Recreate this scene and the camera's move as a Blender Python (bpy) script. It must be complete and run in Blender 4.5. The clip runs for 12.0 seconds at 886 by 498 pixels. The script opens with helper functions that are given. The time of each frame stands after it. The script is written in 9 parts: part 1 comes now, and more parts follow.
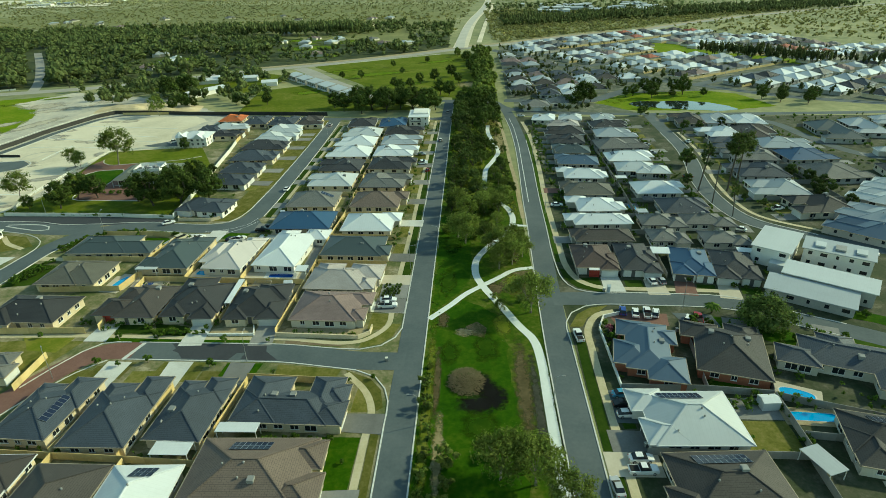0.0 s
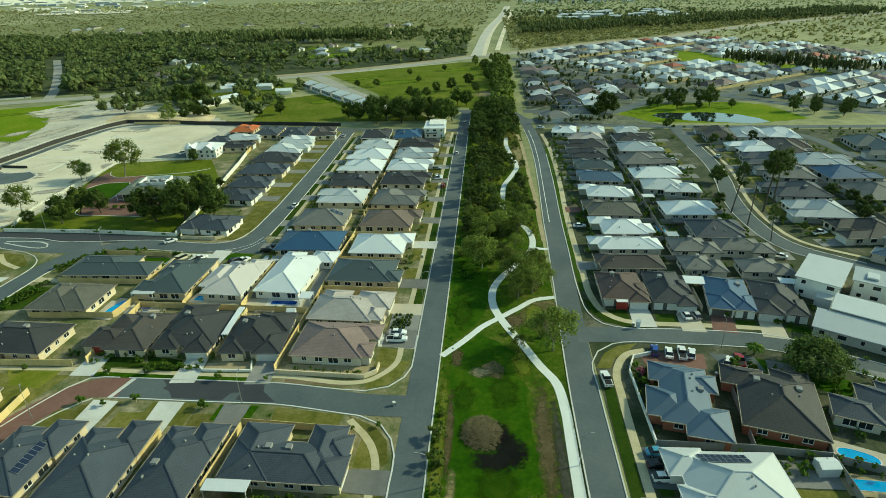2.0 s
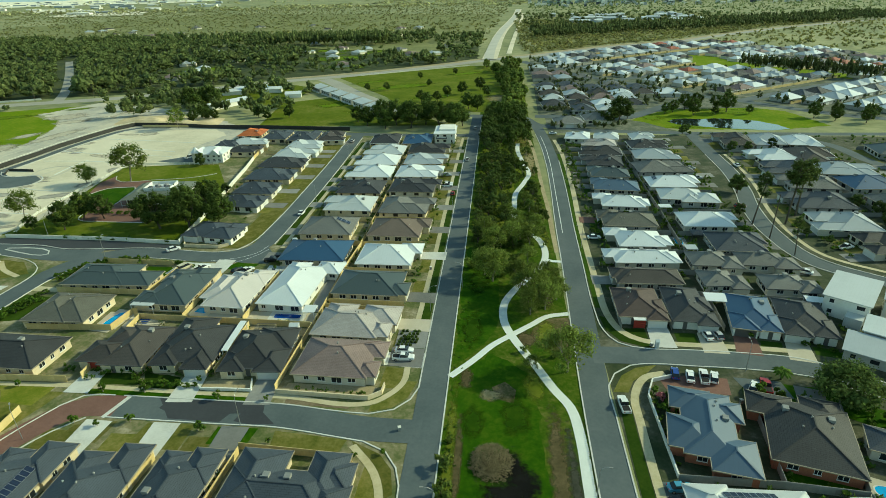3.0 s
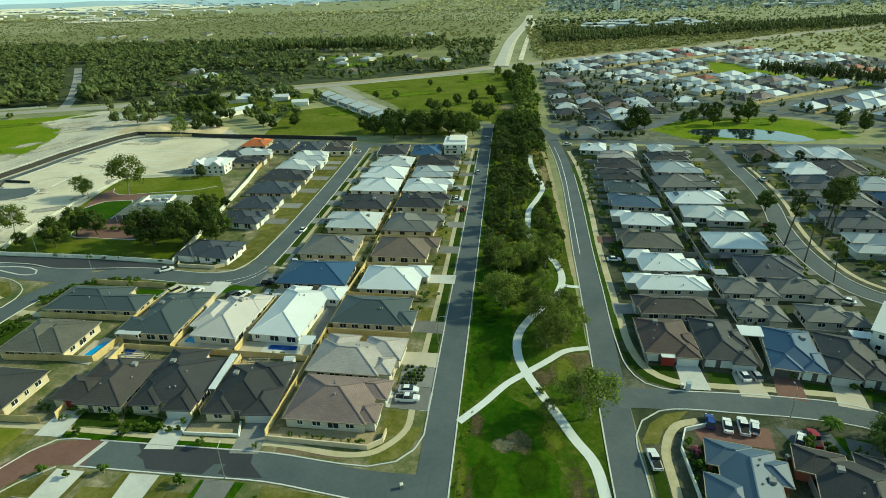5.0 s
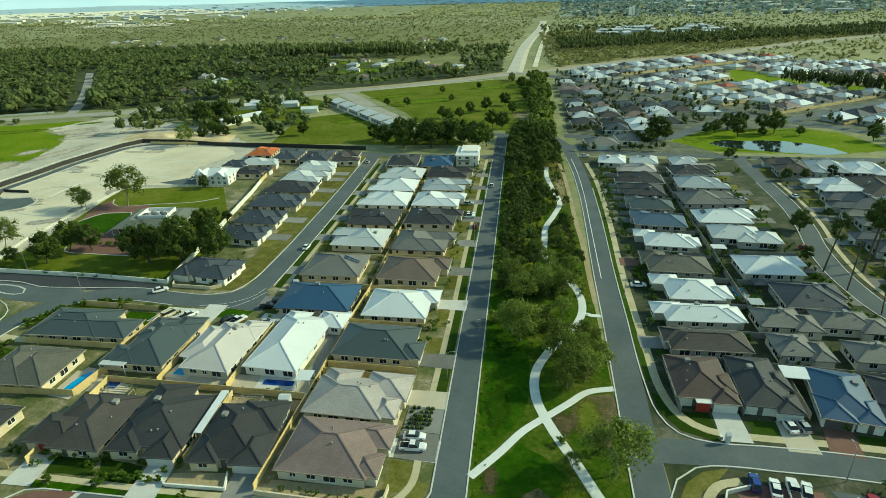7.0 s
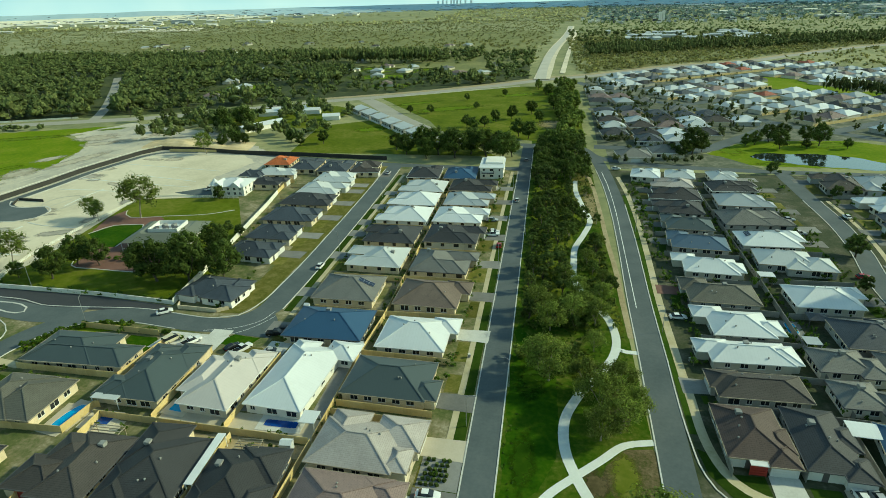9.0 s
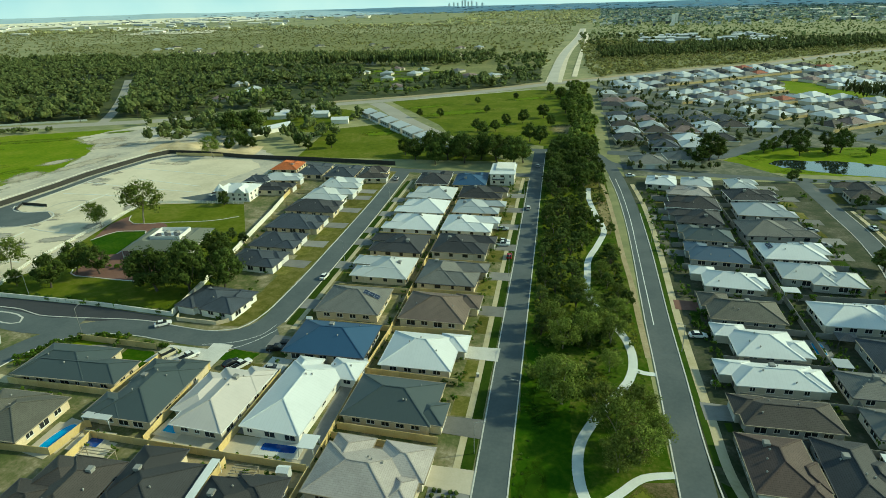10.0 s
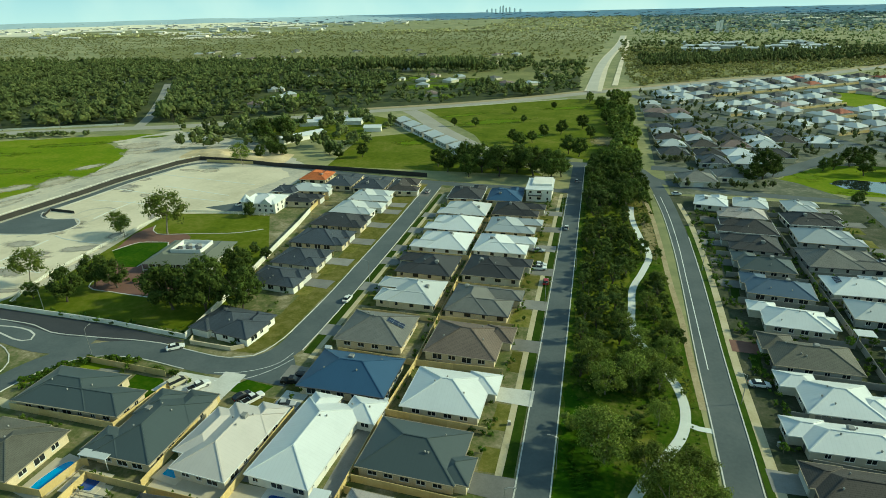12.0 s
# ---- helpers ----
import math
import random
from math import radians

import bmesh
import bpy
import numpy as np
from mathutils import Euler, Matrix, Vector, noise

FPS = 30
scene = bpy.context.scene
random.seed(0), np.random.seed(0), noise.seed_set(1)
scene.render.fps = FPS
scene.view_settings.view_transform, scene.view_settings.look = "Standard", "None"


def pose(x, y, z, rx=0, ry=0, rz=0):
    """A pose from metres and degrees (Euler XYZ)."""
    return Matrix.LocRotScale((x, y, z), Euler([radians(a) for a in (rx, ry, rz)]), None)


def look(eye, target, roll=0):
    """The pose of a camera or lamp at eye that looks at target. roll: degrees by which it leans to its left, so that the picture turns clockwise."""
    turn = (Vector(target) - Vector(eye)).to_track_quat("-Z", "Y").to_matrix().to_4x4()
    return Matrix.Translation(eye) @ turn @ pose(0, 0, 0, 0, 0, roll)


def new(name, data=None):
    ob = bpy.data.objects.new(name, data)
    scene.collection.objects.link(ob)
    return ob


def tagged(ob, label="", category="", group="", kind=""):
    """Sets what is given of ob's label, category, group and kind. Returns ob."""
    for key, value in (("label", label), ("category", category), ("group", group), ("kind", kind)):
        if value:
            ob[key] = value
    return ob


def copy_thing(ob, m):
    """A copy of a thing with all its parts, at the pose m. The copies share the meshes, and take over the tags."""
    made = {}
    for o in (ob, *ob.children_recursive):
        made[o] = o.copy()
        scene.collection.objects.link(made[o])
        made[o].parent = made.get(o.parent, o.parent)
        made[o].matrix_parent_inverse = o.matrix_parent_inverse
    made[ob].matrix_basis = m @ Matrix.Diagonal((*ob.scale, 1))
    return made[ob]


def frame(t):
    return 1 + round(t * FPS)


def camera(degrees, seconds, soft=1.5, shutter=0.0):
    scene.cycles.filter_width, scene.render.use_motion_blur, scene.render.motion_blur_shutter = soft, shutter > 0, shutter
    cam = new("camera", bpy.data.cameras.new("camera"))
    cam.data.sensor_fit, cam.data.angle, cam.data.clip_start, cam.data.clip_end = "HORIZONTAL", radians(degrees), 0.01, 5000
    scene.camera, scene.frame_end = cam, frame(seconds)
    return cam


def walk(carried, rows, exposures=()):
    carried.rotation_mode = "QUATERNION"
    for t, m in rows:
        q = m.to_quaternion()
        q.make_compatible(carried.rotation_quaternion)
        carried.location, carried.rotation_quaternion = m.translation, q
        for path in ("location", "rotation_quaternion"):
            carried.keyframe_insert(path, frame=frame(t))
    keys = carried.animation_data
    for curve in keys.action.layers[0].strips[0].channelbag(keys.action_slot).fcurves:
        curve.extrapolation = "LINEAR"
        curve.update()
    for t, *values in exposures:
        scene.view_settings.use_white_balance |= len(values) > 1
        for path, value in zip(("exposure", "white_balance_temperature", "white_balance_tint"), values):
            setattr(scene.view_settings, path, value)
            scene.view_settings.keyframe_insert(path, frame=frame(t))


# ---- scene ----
cam = camera(75.3, 12.0, soft=0.75)
PATH = [
    (0, (11.057, 6.103, 80.389), (10.961, 7.899, 79.515), -1.5),
    (0.5, (10.982, 9.542, 80.386), (10.875, 11.34, 79.516), -1.6),
    (1, (10.884, 12.955, 80.389), (10.762, 14.754, 79.525), -1.5),
    (1.5, (10.741, 16.269, 80.394), (10.603, 18.07, 79.534), -1.6),
    (2, (10.657, 19.496, 80.412), (10.507, 21.298, 79.557), -1.6),
    (2.5, (10.42, 22.917, 80.401), (10.253, 24.72, 79.551), -1.6),
    (3, (10.092, 26.269, 80.428), (9.91, 28.071, 79.581), -1.5),
    (5, (9.001, 39.501, 80.134), (8.786, 41.307, 79.304), -1.6),
    (5.5, (8.687, 42.74, 80.071), (8.465, 44.547, 79.244), -1.6),
    (6, (8.343, 45.965, 80.013), (8.114, 47.773, 79.19), -1.5),
    (6.5, (7.946, 49.336, 79.972), (7.709, 51.144, 79.152), -1.5),
    (7, (7.481, 52.624, 79.935), (7.228, 54.433, 79.12), -1.5),
    (7.2, (7.309, 53.88, 79.938), (7.048, 55.689, 79.125), -1.6),
    (9, (6.112, 66.181, 79.922), (5.78, 67.983, 79.123), -1.6),
    (9.5, (5.703, 69.682, 79.855), (5.354, 71.484, 79.06), -1.6),
    (10, (5.208, 73.19, 79.845), (4.843, 74.99, 79.053), -1.6),
    (10.5, (4.588, 76.582, 79.856), (4.192, 78.377, 79.068), -1.5),
    (11, (4.0, 79.891, 79.87), (3.577, 81.682, 79.087), -1.5),
    (11.5, (3.259, 83.253, 79.959), (2.809, 85.04, 79.181), -1.4),
    (12, (2.514, 86.656, 80.0), (2.041, 88.439, 79.227), -1.4),
]
walk(cam, [(t, look(eye, target, roll)) for t, eye, target, roll in PATH], exposures=[(0.0, 0.26, 7480, -25), (7.0, 0.27, 7480, -25), (9.0, 0.20, 7480, -25), (12.0, 0.16, 7480, -25)])
# ---------------- light ----------------
SUN_EL, SUN_AZ = radians(29), radians(71)   # azimuth clockwise from +y
world = bpy.data.worlds.new("world")
scene.world = world
world.use_nodes = True
_n = world.node_tree.nodes
_sky = _n.new("ShaderNodeTexSky")
_sky.sky_type, _sky.sun_disc = "NISHITA", False
_sky.sun_elevation, _sky.sun_rotation = SUN_EL, SUN_AZ
_sky.air_density, _sky.dust_density, _sky.ozone_density = 1.2, 0.4, 1.6
_n["Background"].inputs["Strength"].default_value = 0.15
world.node_tree.links.new(_sky.outputs[0], _n["Background"].inputs["Color"])
sun = new("sun", bpy.data.lights.new("sun", "SUN"))
sun.data.energy, sun.data.angle, sun.data.color = 3.5, radians(2.5), (1.0, 0.915, 0.765)
_d = Vector((math.sin(SUN_AZ) * math.cos(SUN_EL), math.cos(SUN_AZ) * math.cos(SUN_EL), math.sin(SUN_EL)))
sun.matrix_world = look(_d * 300, (0, 0, 0))

# ---------------- materials ----------------
MATS = {}


def surf(name, stops, big=8.0, fine=0.6, rough=0.85, bump=0.25, metal=0.0, spread=0.06, mixfine=0.35, uv=None, line=0.0, spec=0.35, vary=0.93):
    """A worn surface: two noises choose among the colour stops; uv=(u, v) adds joints of those sizes in metres."""
    m = bpy.data.materials.new(name)
    m.use_nodes = True
    nt = m.node_tree
    N, L = nt.nodes, nt.links
    bsdf = N["Principled BSDF"]
    co = N.new("ShaderNodeTexCoord")
    info = N.new("ShaderNodeObjectInfo")
    off = N.new("ShaderNodeVectorMath")
    off.operation = "MULTIPLY_ADD"
    L.new(info.outputs["Random"], off.inputs[0])
    off.inputs[1].default_value = (91.0, 57.0, 33.0)
    L.new(co.outputs["Object"], off.inputs[2])
    n1, n2 = N.new("ShaderNodeTexNoise"), N.new("ShaderNodeTexNoise")
    for n, s, det in ((n1, 1 / big, 4), (n2, 1 / fine, 5)):
        n.inputs["Scale"].default_value, n.inputs["Detail"].default_value = s, det
        n.inputs["Roughness"].default_value = 0.62
        L.new(off.outputs[0], n.inputs["Vector"])
    mix = N.new("ShaderNodeMix")
    mix.inputs[0].default_value = mixfine
    L.new(n1.outputs["Fac"], mix.inputs[2])
    L.new(n2.outputs["Fac"], mix.inputs[3])
    ramp = N.new("ShaderNodeValToRGB")
    el = ramp.color_ramp.elements
    k = len(stops)
    for i, c in enumerate(stops):
        p = 0.34 + 0.32 * i / max(k - 1, 1)
        e = el[i] if i < 2 else el.new(p)
        e.position, e.color = p, (*c, 1)
    if k == 1:
        el[1].position, el[1].color = 0.66, (*[x * 0.88 for x in stops[0]], 1)
    L.new(mix.outputs[0], ramp.inputs[0])
    hsv = N.new("ShaderNodeHueSaturation")
    val = N.new("ShaderNodeMath")
    val.operation = "MULTIPLY_ADD"
    L.new(info.outputs["Random"], val.inputs[0])
    val.inputs[1].default_value, val.inputs[2].default_value = 2 * spread, 1 - spread
    L.new(val.outputs[0], hsv.inputs["Value"])
    L.new(ramp.outputs["Color"], hsv.inputs["Color"])
    colour, height = hsv.outputs["Color"], n2.outputs["Fac"]
    if uv:
        br = N.new("ShaderNodeTexBrick")
        br.offset = 0.5
        br.inputs["Scale"].default_value = 1.0
        br.inputs["Brick Width"].default_value, br.inputs["Row Height"].default_value = uv
        br.inputs["Mortar Size"].default_value = min(uv) * 0.09
        br.inputs["Mortar Smooth"].default_value = 0.6
        br.inputs["Color1"].default_value = (1, 1, 1, 1)
        br.inputs["Color2"].default_value = (vary, vary, vary, 1)
        br.inputs["Mortar"].default_value = (1 - line, 1 - line, 1 - line, 1)
        L.new(co.outputs["UV"], br.inputs["Vector"])
        mul = N.new("ShaderNodeMix")
        mul.data_type, mul.blend_type = "RGBA", "MULTIPLY"
        mul.inputs[0].default_value = 1.0
        L.new(colour, mul.inputs[6])
        L.new(br.outputs["Color"], mul.inputs[7])
        colour, height = mul.outputs[2], br.outputs["Color"]
    L.new(colour, bsdf.inputs["Base Color"])
    bsdf.inputs["Roughness"].default_value, bsdf.inputs["Metallic"].default_value = rough, metal
    bsdf.inputs["Specular IOR Level"].default_value = spec
    if bump:
        b = N.new("ShaderNodeBump")
        b.inputs["Strength"].default_value, b.inputs["Distance"].default_value = bump, 0.06
        L.new(height, b.inputs["Height"])
        L.new(b.outputs[0], bsdf.inputs["Normal"])
    MATS[name] = m
    return m


def tile(name, c, line=0.5):
    surf(name, [tuple(x * 0.82 for x in c), c, tuple(min(1, x * 1.14) for x in c)], 5, 0.5, 0.72, 0.5, spread=0.12, uv=(0.9, 0.38), line=line)


def sheet_roof(name, c, rough=0.5):
    surf(name, [tuple(x * 0.94 for x in c), c, tuple(min(1, x * 1.03) for x in c)], 6, 0.8, rough, 0.12, spread=0.05, uv=(0.76, 60.0), line=0.05, spec=0.4, vary=0.985)


tile("tile_charcoal", (0.048, 0.051, 0.057))
tile("tile_slate", (0.058, 0.072, 0.092))
tile("tile_black", (0.042, 0.043, 0.046))
tile("tile_brown", (0.15, 0.115, 0.095))
tile("tile_umber", (0.064, 0.057, 0.053))
tile("tile_cocoa", (0.088, 0.062, 0.056))
tile("tile_taupe", (0.225, 0.165, 0.155), 0.36)
tile("tile_grey", (0.165, 0.165, 0.155), 0.4)
tile("tile_olive", (0.115, 0.112, 0.094), 0.4)
tile("tile_beige", (0.40, 0.365, 0.345), 0.26)
tile("tile_orange", (0.52, 0.15, 0.05))
tile("tile_red", (0.33, 0.10, 0.06))
sheet_roof("metal_white", (0.63, 0.655, 0.665))
sheet_roof("metal_pale", (0.50, 0.525, 0.53))
sheet_roof("metal_cloud", (0.36, 0.39, 0.41))
sheet_roof("metal_bluegrey", (0.072, 0.115, 0.172))
sheet_roof("metal_cream", (0.53, 0.49, 0.46))
sheet_roof("metal_blue", (0.034, 0.085, 0.165))
sheet_roof("metal_green_pale", (0.155, 0.165, 0.13))
sheet_roof("metal_green", (0.062, 0.082, 0.086))
surf("brick_cream", [(0.50, 0.41, 0.27), (0.62, 0.52, 0.36), (0.68, 0.58, 0.42)], 3, 0.25, 0.9, 0.3, mixfine=0.5)
surf("brick_pale", [(0.52, 0.475, 0.385), (0.63, 0.58, 0.49)], 3, 0.25, 0.9, 0.3)
surf("brick_red", [(0.26, 0.09, 0.05), (0.36, 0.14, 0.08)], 2, 0.2, 0.9, 0.3, mixfine=0.6)
surf("render_white", [(0.70, 0.68, 0.62), (0.80, 0.78, 0.73)], 4, 0.5, 0.85, 0.15)
surf("render_grey", [(0.34, 0.33, 0.31), (0.44, 0.43, 0.40)], 4, 0.5, 0.85, 0.15)
surf("fascia_white", [(0.72, 0.72, 0.70)], 3, 0.5, 0.5, 0.05)
surf("fascia_tan", [(0.34, 0.29, 0.21)], 3, 0.5, 0.5, 0.05)
surf("fascia_dark", [(0.09, 0.09, 0.095)], 3, 0.5, 0.5, 0.05)
surf("glass_dark", [(0.02, 0.024, 0.028)], 2, 0.5, 0.12, 0.0, spec=0.5)
surf("garage_white", [(0.62, 0.62, 0.60)], 3, 0.3, 0.5, 0.1)
surf("garage_red", [(0.32, 0.04, 0.03)], 3, 0.3, 0.5, 0.1)
surf("garage_dark", [(0.12, 0.115, 0.11)], 3, 0.3, 0.5, 0.1)
surf("solar_cell", [(0.012, 0.018, 0.04), (0.02, 0.03, 0.06)], 1, 0.3, 0.18, 0.0, spec=0.5)
surf("fence_tan", [(0.50, 0.375, 0.165), (0.60, 0.46, 0.215), (0.65, 0.52, 0.275)], 5, 0.4, 0.75, 0.3, spread=0.08)
surf("fence_grey", [(0.20, 0.20, 0.185), (0.28, 0.275, 0.255)], 5, 0.4, 0.75, 0.3, spread=0.08)
surf("fence_white", [(0.66, 0.64, 0.56), (0.74, 0.72, 0.65)], 5, 0.4, 0.8, 0.2)
surf("shade_cloth", [(0.03, 0.03, 0.028), (0.05, 0.048, 0.045)], 4, 0.6, 0.95, 0.2)
surf("asphalt", [(0.068, 0.086, 0.092), (0.090, 0.109, 0.115), (0.116, 0.132, 0.136)], 14, 0.7, 0.9, 0.2, mixfine=0.3, spread=0.0)
surf("asphalt_dark", [(0.035, 0.038, 0.045), (0.05, 0.053, 0.06)], 8, 0.5, 0.85, 0.2)
surf("asphalt_pale", [(0.28, 0.265, 0.23), (0.38, 0.355, 0.30)], 20, 1.0, 0.9, 0.15, spread=0.0)
surf("road_pale", [(0.42, 0.40, 0.34), (0.54, 0.51, 0.44)], 20, 1.5, 0.9, 0.15, spread=0.0)
surf("concrete", [(0.46, 0.45, 0.41), (0.56, 0.55, 0.51), (0.62, 0.61, 0.57)], 5, 0.4, 0.9, 0.15, mixfine=0.4)
surf("path_white", [(0.60, 0.62, 0.58), (0.72, 0.73, 0.70)], 6, 0.4, 0.9, 0.15, mixfine=0.4)
surf("footpath_cream", [(0.38, 0.325, 0.185), (0.48, 0.415, 0.265), (0.53, 0.465, 0.325)], 5, 0.5, 0.9, 0.15)
surf("drive_grey", [(0.16, 0.158, 0.148), (0.235, 0.23, 0.218)], 4, 0.4, 0.9, 0.15, spread=0.25)
surf("drive_cream", [(0.50, 0.44, 0.33), (0.60, 0.53, 0.42)], 4, 0.4, 0.9, 0.15, spread=0.2)
surf("paver_red", [(0.15, 0.075, 0.06), (0.22, 0.115, 0.09)], 3, 0.3, 0.9, 0.3, mixfine=0.5)
surf("sand", [(0.50, 0.44, 0.315), (0.62, 0.55, 0.41), (0.69, 0.615, 0.47)], 26, 1.6, 0.95, 0.3, mixfine=0.3)
surf("sand_tan", [(0.42, 0.325, 0.18), (0.54, 0.43, 0.26), (0.62, 0.50, 0.32)], 9, 0.9, 0.95, 0.5, mixfine=0.4)
surf("sand_grey", [(0.33, 0.31, 0.27), (0.49, 0.45, 0.365), (0.61, 0.54, 0.41)], 22, 1.8, 0.95, 0.3, mixfine=0.35)
surf("earth", [(0.10, 0.075, 0.045), (0.17, 0.125, 0.075), (0.24, 0.19, 0.12)], 6, 0.5, 0.95, 0.5, mixfine=0.5)
surf("earth_grassy", [(0.040, 0.062, 0.012), (0.085, 0.080, 0.030), (0.15, 0.115, 0.065), (0.21, 0.165, 0.10)], 3, 0.45, 0.95, 0.6, mixfine=0.55, spec=0.05)
surf("sandy_track", [(0.24, 0.19, 0.10), (0.36, 0.29, 0.17), (0.44, 0.36, 0.23)], 5, 0.5, 0.95, 0.4, mixfine=0.5)
surf("yard", [(0.055, 0.085, 0.018), (0.105, 0.12, 0.038), (0.21, 0.185, 0.10), (0.37, 0.325, 0.22)], 7, 0.8, 0.95, 0.4, mixfine=0.3)
# Green yards, their colour darkened further for the shaded gaps between houses.
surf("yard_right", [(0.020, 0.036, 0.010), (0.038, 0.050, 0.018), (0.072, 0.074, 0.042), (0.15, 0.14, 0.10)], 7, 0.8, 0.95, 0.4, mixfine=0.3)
surf("grass", [(0.016, 0.055, 0.002), (0.032, 0.082, 0.003), (0.070, 0.112, 0.008)], 7, 1.1, 0.95, 0.6, mixfine=0.5, spec=0.05)
surf("grass_park", [(0.022, 0.058, 0.003), (0.042, 0.084, 0.005), (0.080, 0.108, 0.014), (0.15, 0.14, 0.045)], 8, 1.1, 0.95, 0.6, mixfine=0.5, spec=0.05)
surf("grass_field", [(0.095, 0.165, 0.005), (0.145, 0.205, 0.009), (0.22, 0.235, 0.03)], 22, 2.0, 0.95, 0.5, mixfine=0.45, spec=0.05)
surf("grass_olive", [(0.068, 0.100, 0.007), (0.110, 0.138, 0.012), (0.175, 0.175, 0.036)], 20, 2.2, 0.95, 0.5, mixfine=0.45, spec=0.05)
surf("yard_far", [(0.055, 0.072, 0.034), (0.10, 0.11, 0.075), (0.24, 0.23, 0.17)], 9, 2.0, 0.95, 0.2)
# Leaf litter darkened: the shade in gaps between crowns is in its colour.
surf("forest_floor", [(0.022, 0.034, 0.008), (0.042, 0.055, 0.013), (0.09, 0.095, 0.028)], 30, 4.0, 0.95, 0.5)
surf("lawn_green", [(0.022, 0.052, 0.005), (0.050, 0.080, 0.010)], 3, 0.6, 0.95, 0.5, spread=0.25, spec=0.05)
surf("lawn_dry", [(0.075, 0.09, 0.015), (0.135, 0.13, 0.032), (0.20, 0.175, 0.065)], 3, 0.6, 0.95, 0.5, spread=0.25, spec=0.05)
surf("grass_dry_lawn", [(0.10, 0.135, 0.012), (0.16, 0.17, 0.024), (0.24, 0.215, 0.05)], 5, 0.7, 0.95, 0.5, spec=0.05)
# Paled and blued beyond its own olive, for haze over the far ground.
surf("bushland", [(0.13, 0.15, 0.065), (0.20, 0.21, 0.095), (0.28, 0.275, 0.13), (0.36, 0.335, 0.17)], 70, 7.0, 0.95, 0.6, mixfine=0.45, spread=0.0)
surf("heath", [(0.11, 0.125, 0.04), (0.18, 0.185, 0.06), (0.27, 0.245, 0.095)], 40, 4.0, 0.95, 0.6, mixfine=0.5)
# Haze of distance is put into both colours: blue rise, whitened towers.
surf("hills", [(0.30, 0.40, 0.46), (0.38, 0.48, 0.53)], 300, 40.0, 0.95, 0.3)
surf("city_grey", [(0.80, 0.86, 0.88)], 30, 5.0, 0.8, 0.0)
surf("bark", [(0.18, 0.15, 0.11), (0.36, 0.32, 0.26)], 1.2, 0.15, 0.9, 0.4)
surf("bark_dark", [(0.05, 0.042, 0.032), (0.10, 0.085, 0.065)], 1.2, 0.15, 0.9, 0.4)
surf("pool_water", [(0.005, 0.26, 0.58), (0.015, 0.36, 0.70)], 2, 0.4, 0.08, 0.12, spec=0.5)
surf("pool_deep", [(0.005, 0.045, 0.24), (0.01, 0.07, 0.32)], 2, 0.4, 0.08, 0.12, spec=0.5)
surf("pond_water", [(0.02, 0.03, 0.03)], 6, 0.8, 0.02, 0.01, spec=1.0)
MATS["pond_water"].node_tree.nodes["Principled BSDF"].inputs["IOR"].default_value = 1.9
surf("brushwood", [(0.11, 0.09, 0.045), (0.20, 0.16, 0.085), (0.31, 0.25, 0.15)], 1.0, 0.2, 0.95, 0.4, mixfine=0.6)
surf("white_paint", [(0.80, 0.80, 0.78)], 2, 0.3, 0.6, 0.0)
surf("steel", [(0.40, 0.41, 0.42)], 2, 0.3, 0.4, 0.0, metal=0.7)
surf("plastic_grey", [(0.22, 0.22, 0.21), (0.30, 0.30, 0.29)], 1, 0.2, 0.6, 0.0)
surf("tyre", [(0.015, 0.015, 0.015)], 1, 0.2, 0.85, 0.0)
surf("lamp_red", [(0.35, 0.01, 0.01)], 1, 0.2, 0.25, 0.0)
surf("lamp_clear", [(0.7, 0.7, 0.72)], 1, 0.2, 0.15, 0.0)
for _k, _c in (("white", (0.78, 0.78, 0.77)), ("silver", (0.42, 0.43, 0.45)), ("black", (0.012, 0.012, 0.014)), ("red", (0.30, 0.015, 0.02)), ("blue", (0.02, 0.06, 0.28)), ("cyan", (0.08, 0.28, 0.42)), ("cream", (0.62, 0.56, 0.40))):
    surf("car_" + _k, [_c], 2, 0.5, 0.25, 0.0, spec=0.5)


def leaves(name, stops, spread=0.3, big=2.5, fine=0.4):
    m = surf(name, stops, big, fine, 0.75, 0.0, spread=spread, mixfine=0.5, spec=0.08)
    nt = m.node_tree
    geo, hsv = nt.nodes.new("ShaderNodeNewGeometry"), nt.nodes.new("ShaderNodeHueSaturation")
    mad = nt.nodes.new("ShaderNodeMath")
    mad.operation = "MULTIPLY_ADD"
    mad.inputs[1].default_value, mad.inputs[2].default_value = 0.9, 0.55
    bsdf = nt.nodes["Principled BSDF"]
    old = bsdf.inputs["Base Color"].links[0].from_socket
    nt.links.new(geo.outputs["Random Per Island"], mad.inputs[0])
    nt.links.new(mad.outputs[0], hsv.inputs["Value"])
    nt.links.new(old, hsv.inputs["Color"])
    nt.links.new(hsv.outputs["Color"], bsdf.inputs["Base Color"])
    tr, mx = nt.nodes.new("ShaderNodeBsdfTranslucent"), nt.nodes.new("ShaderNodeMixShader")
    nt.links.new(hsv.outputs["Color"], tr.inputs["Color"])
    mx.inputs[0].default_value = 0.45
    nt.links.new(bsdf.outputs[0], mx.inputs[1])
    nt.links.new(tr.outputs[0], mx.inputs[2])
    nt.links.new(mx.outputs[0], nt.nodes["Material Output"].inputs["Surface"])


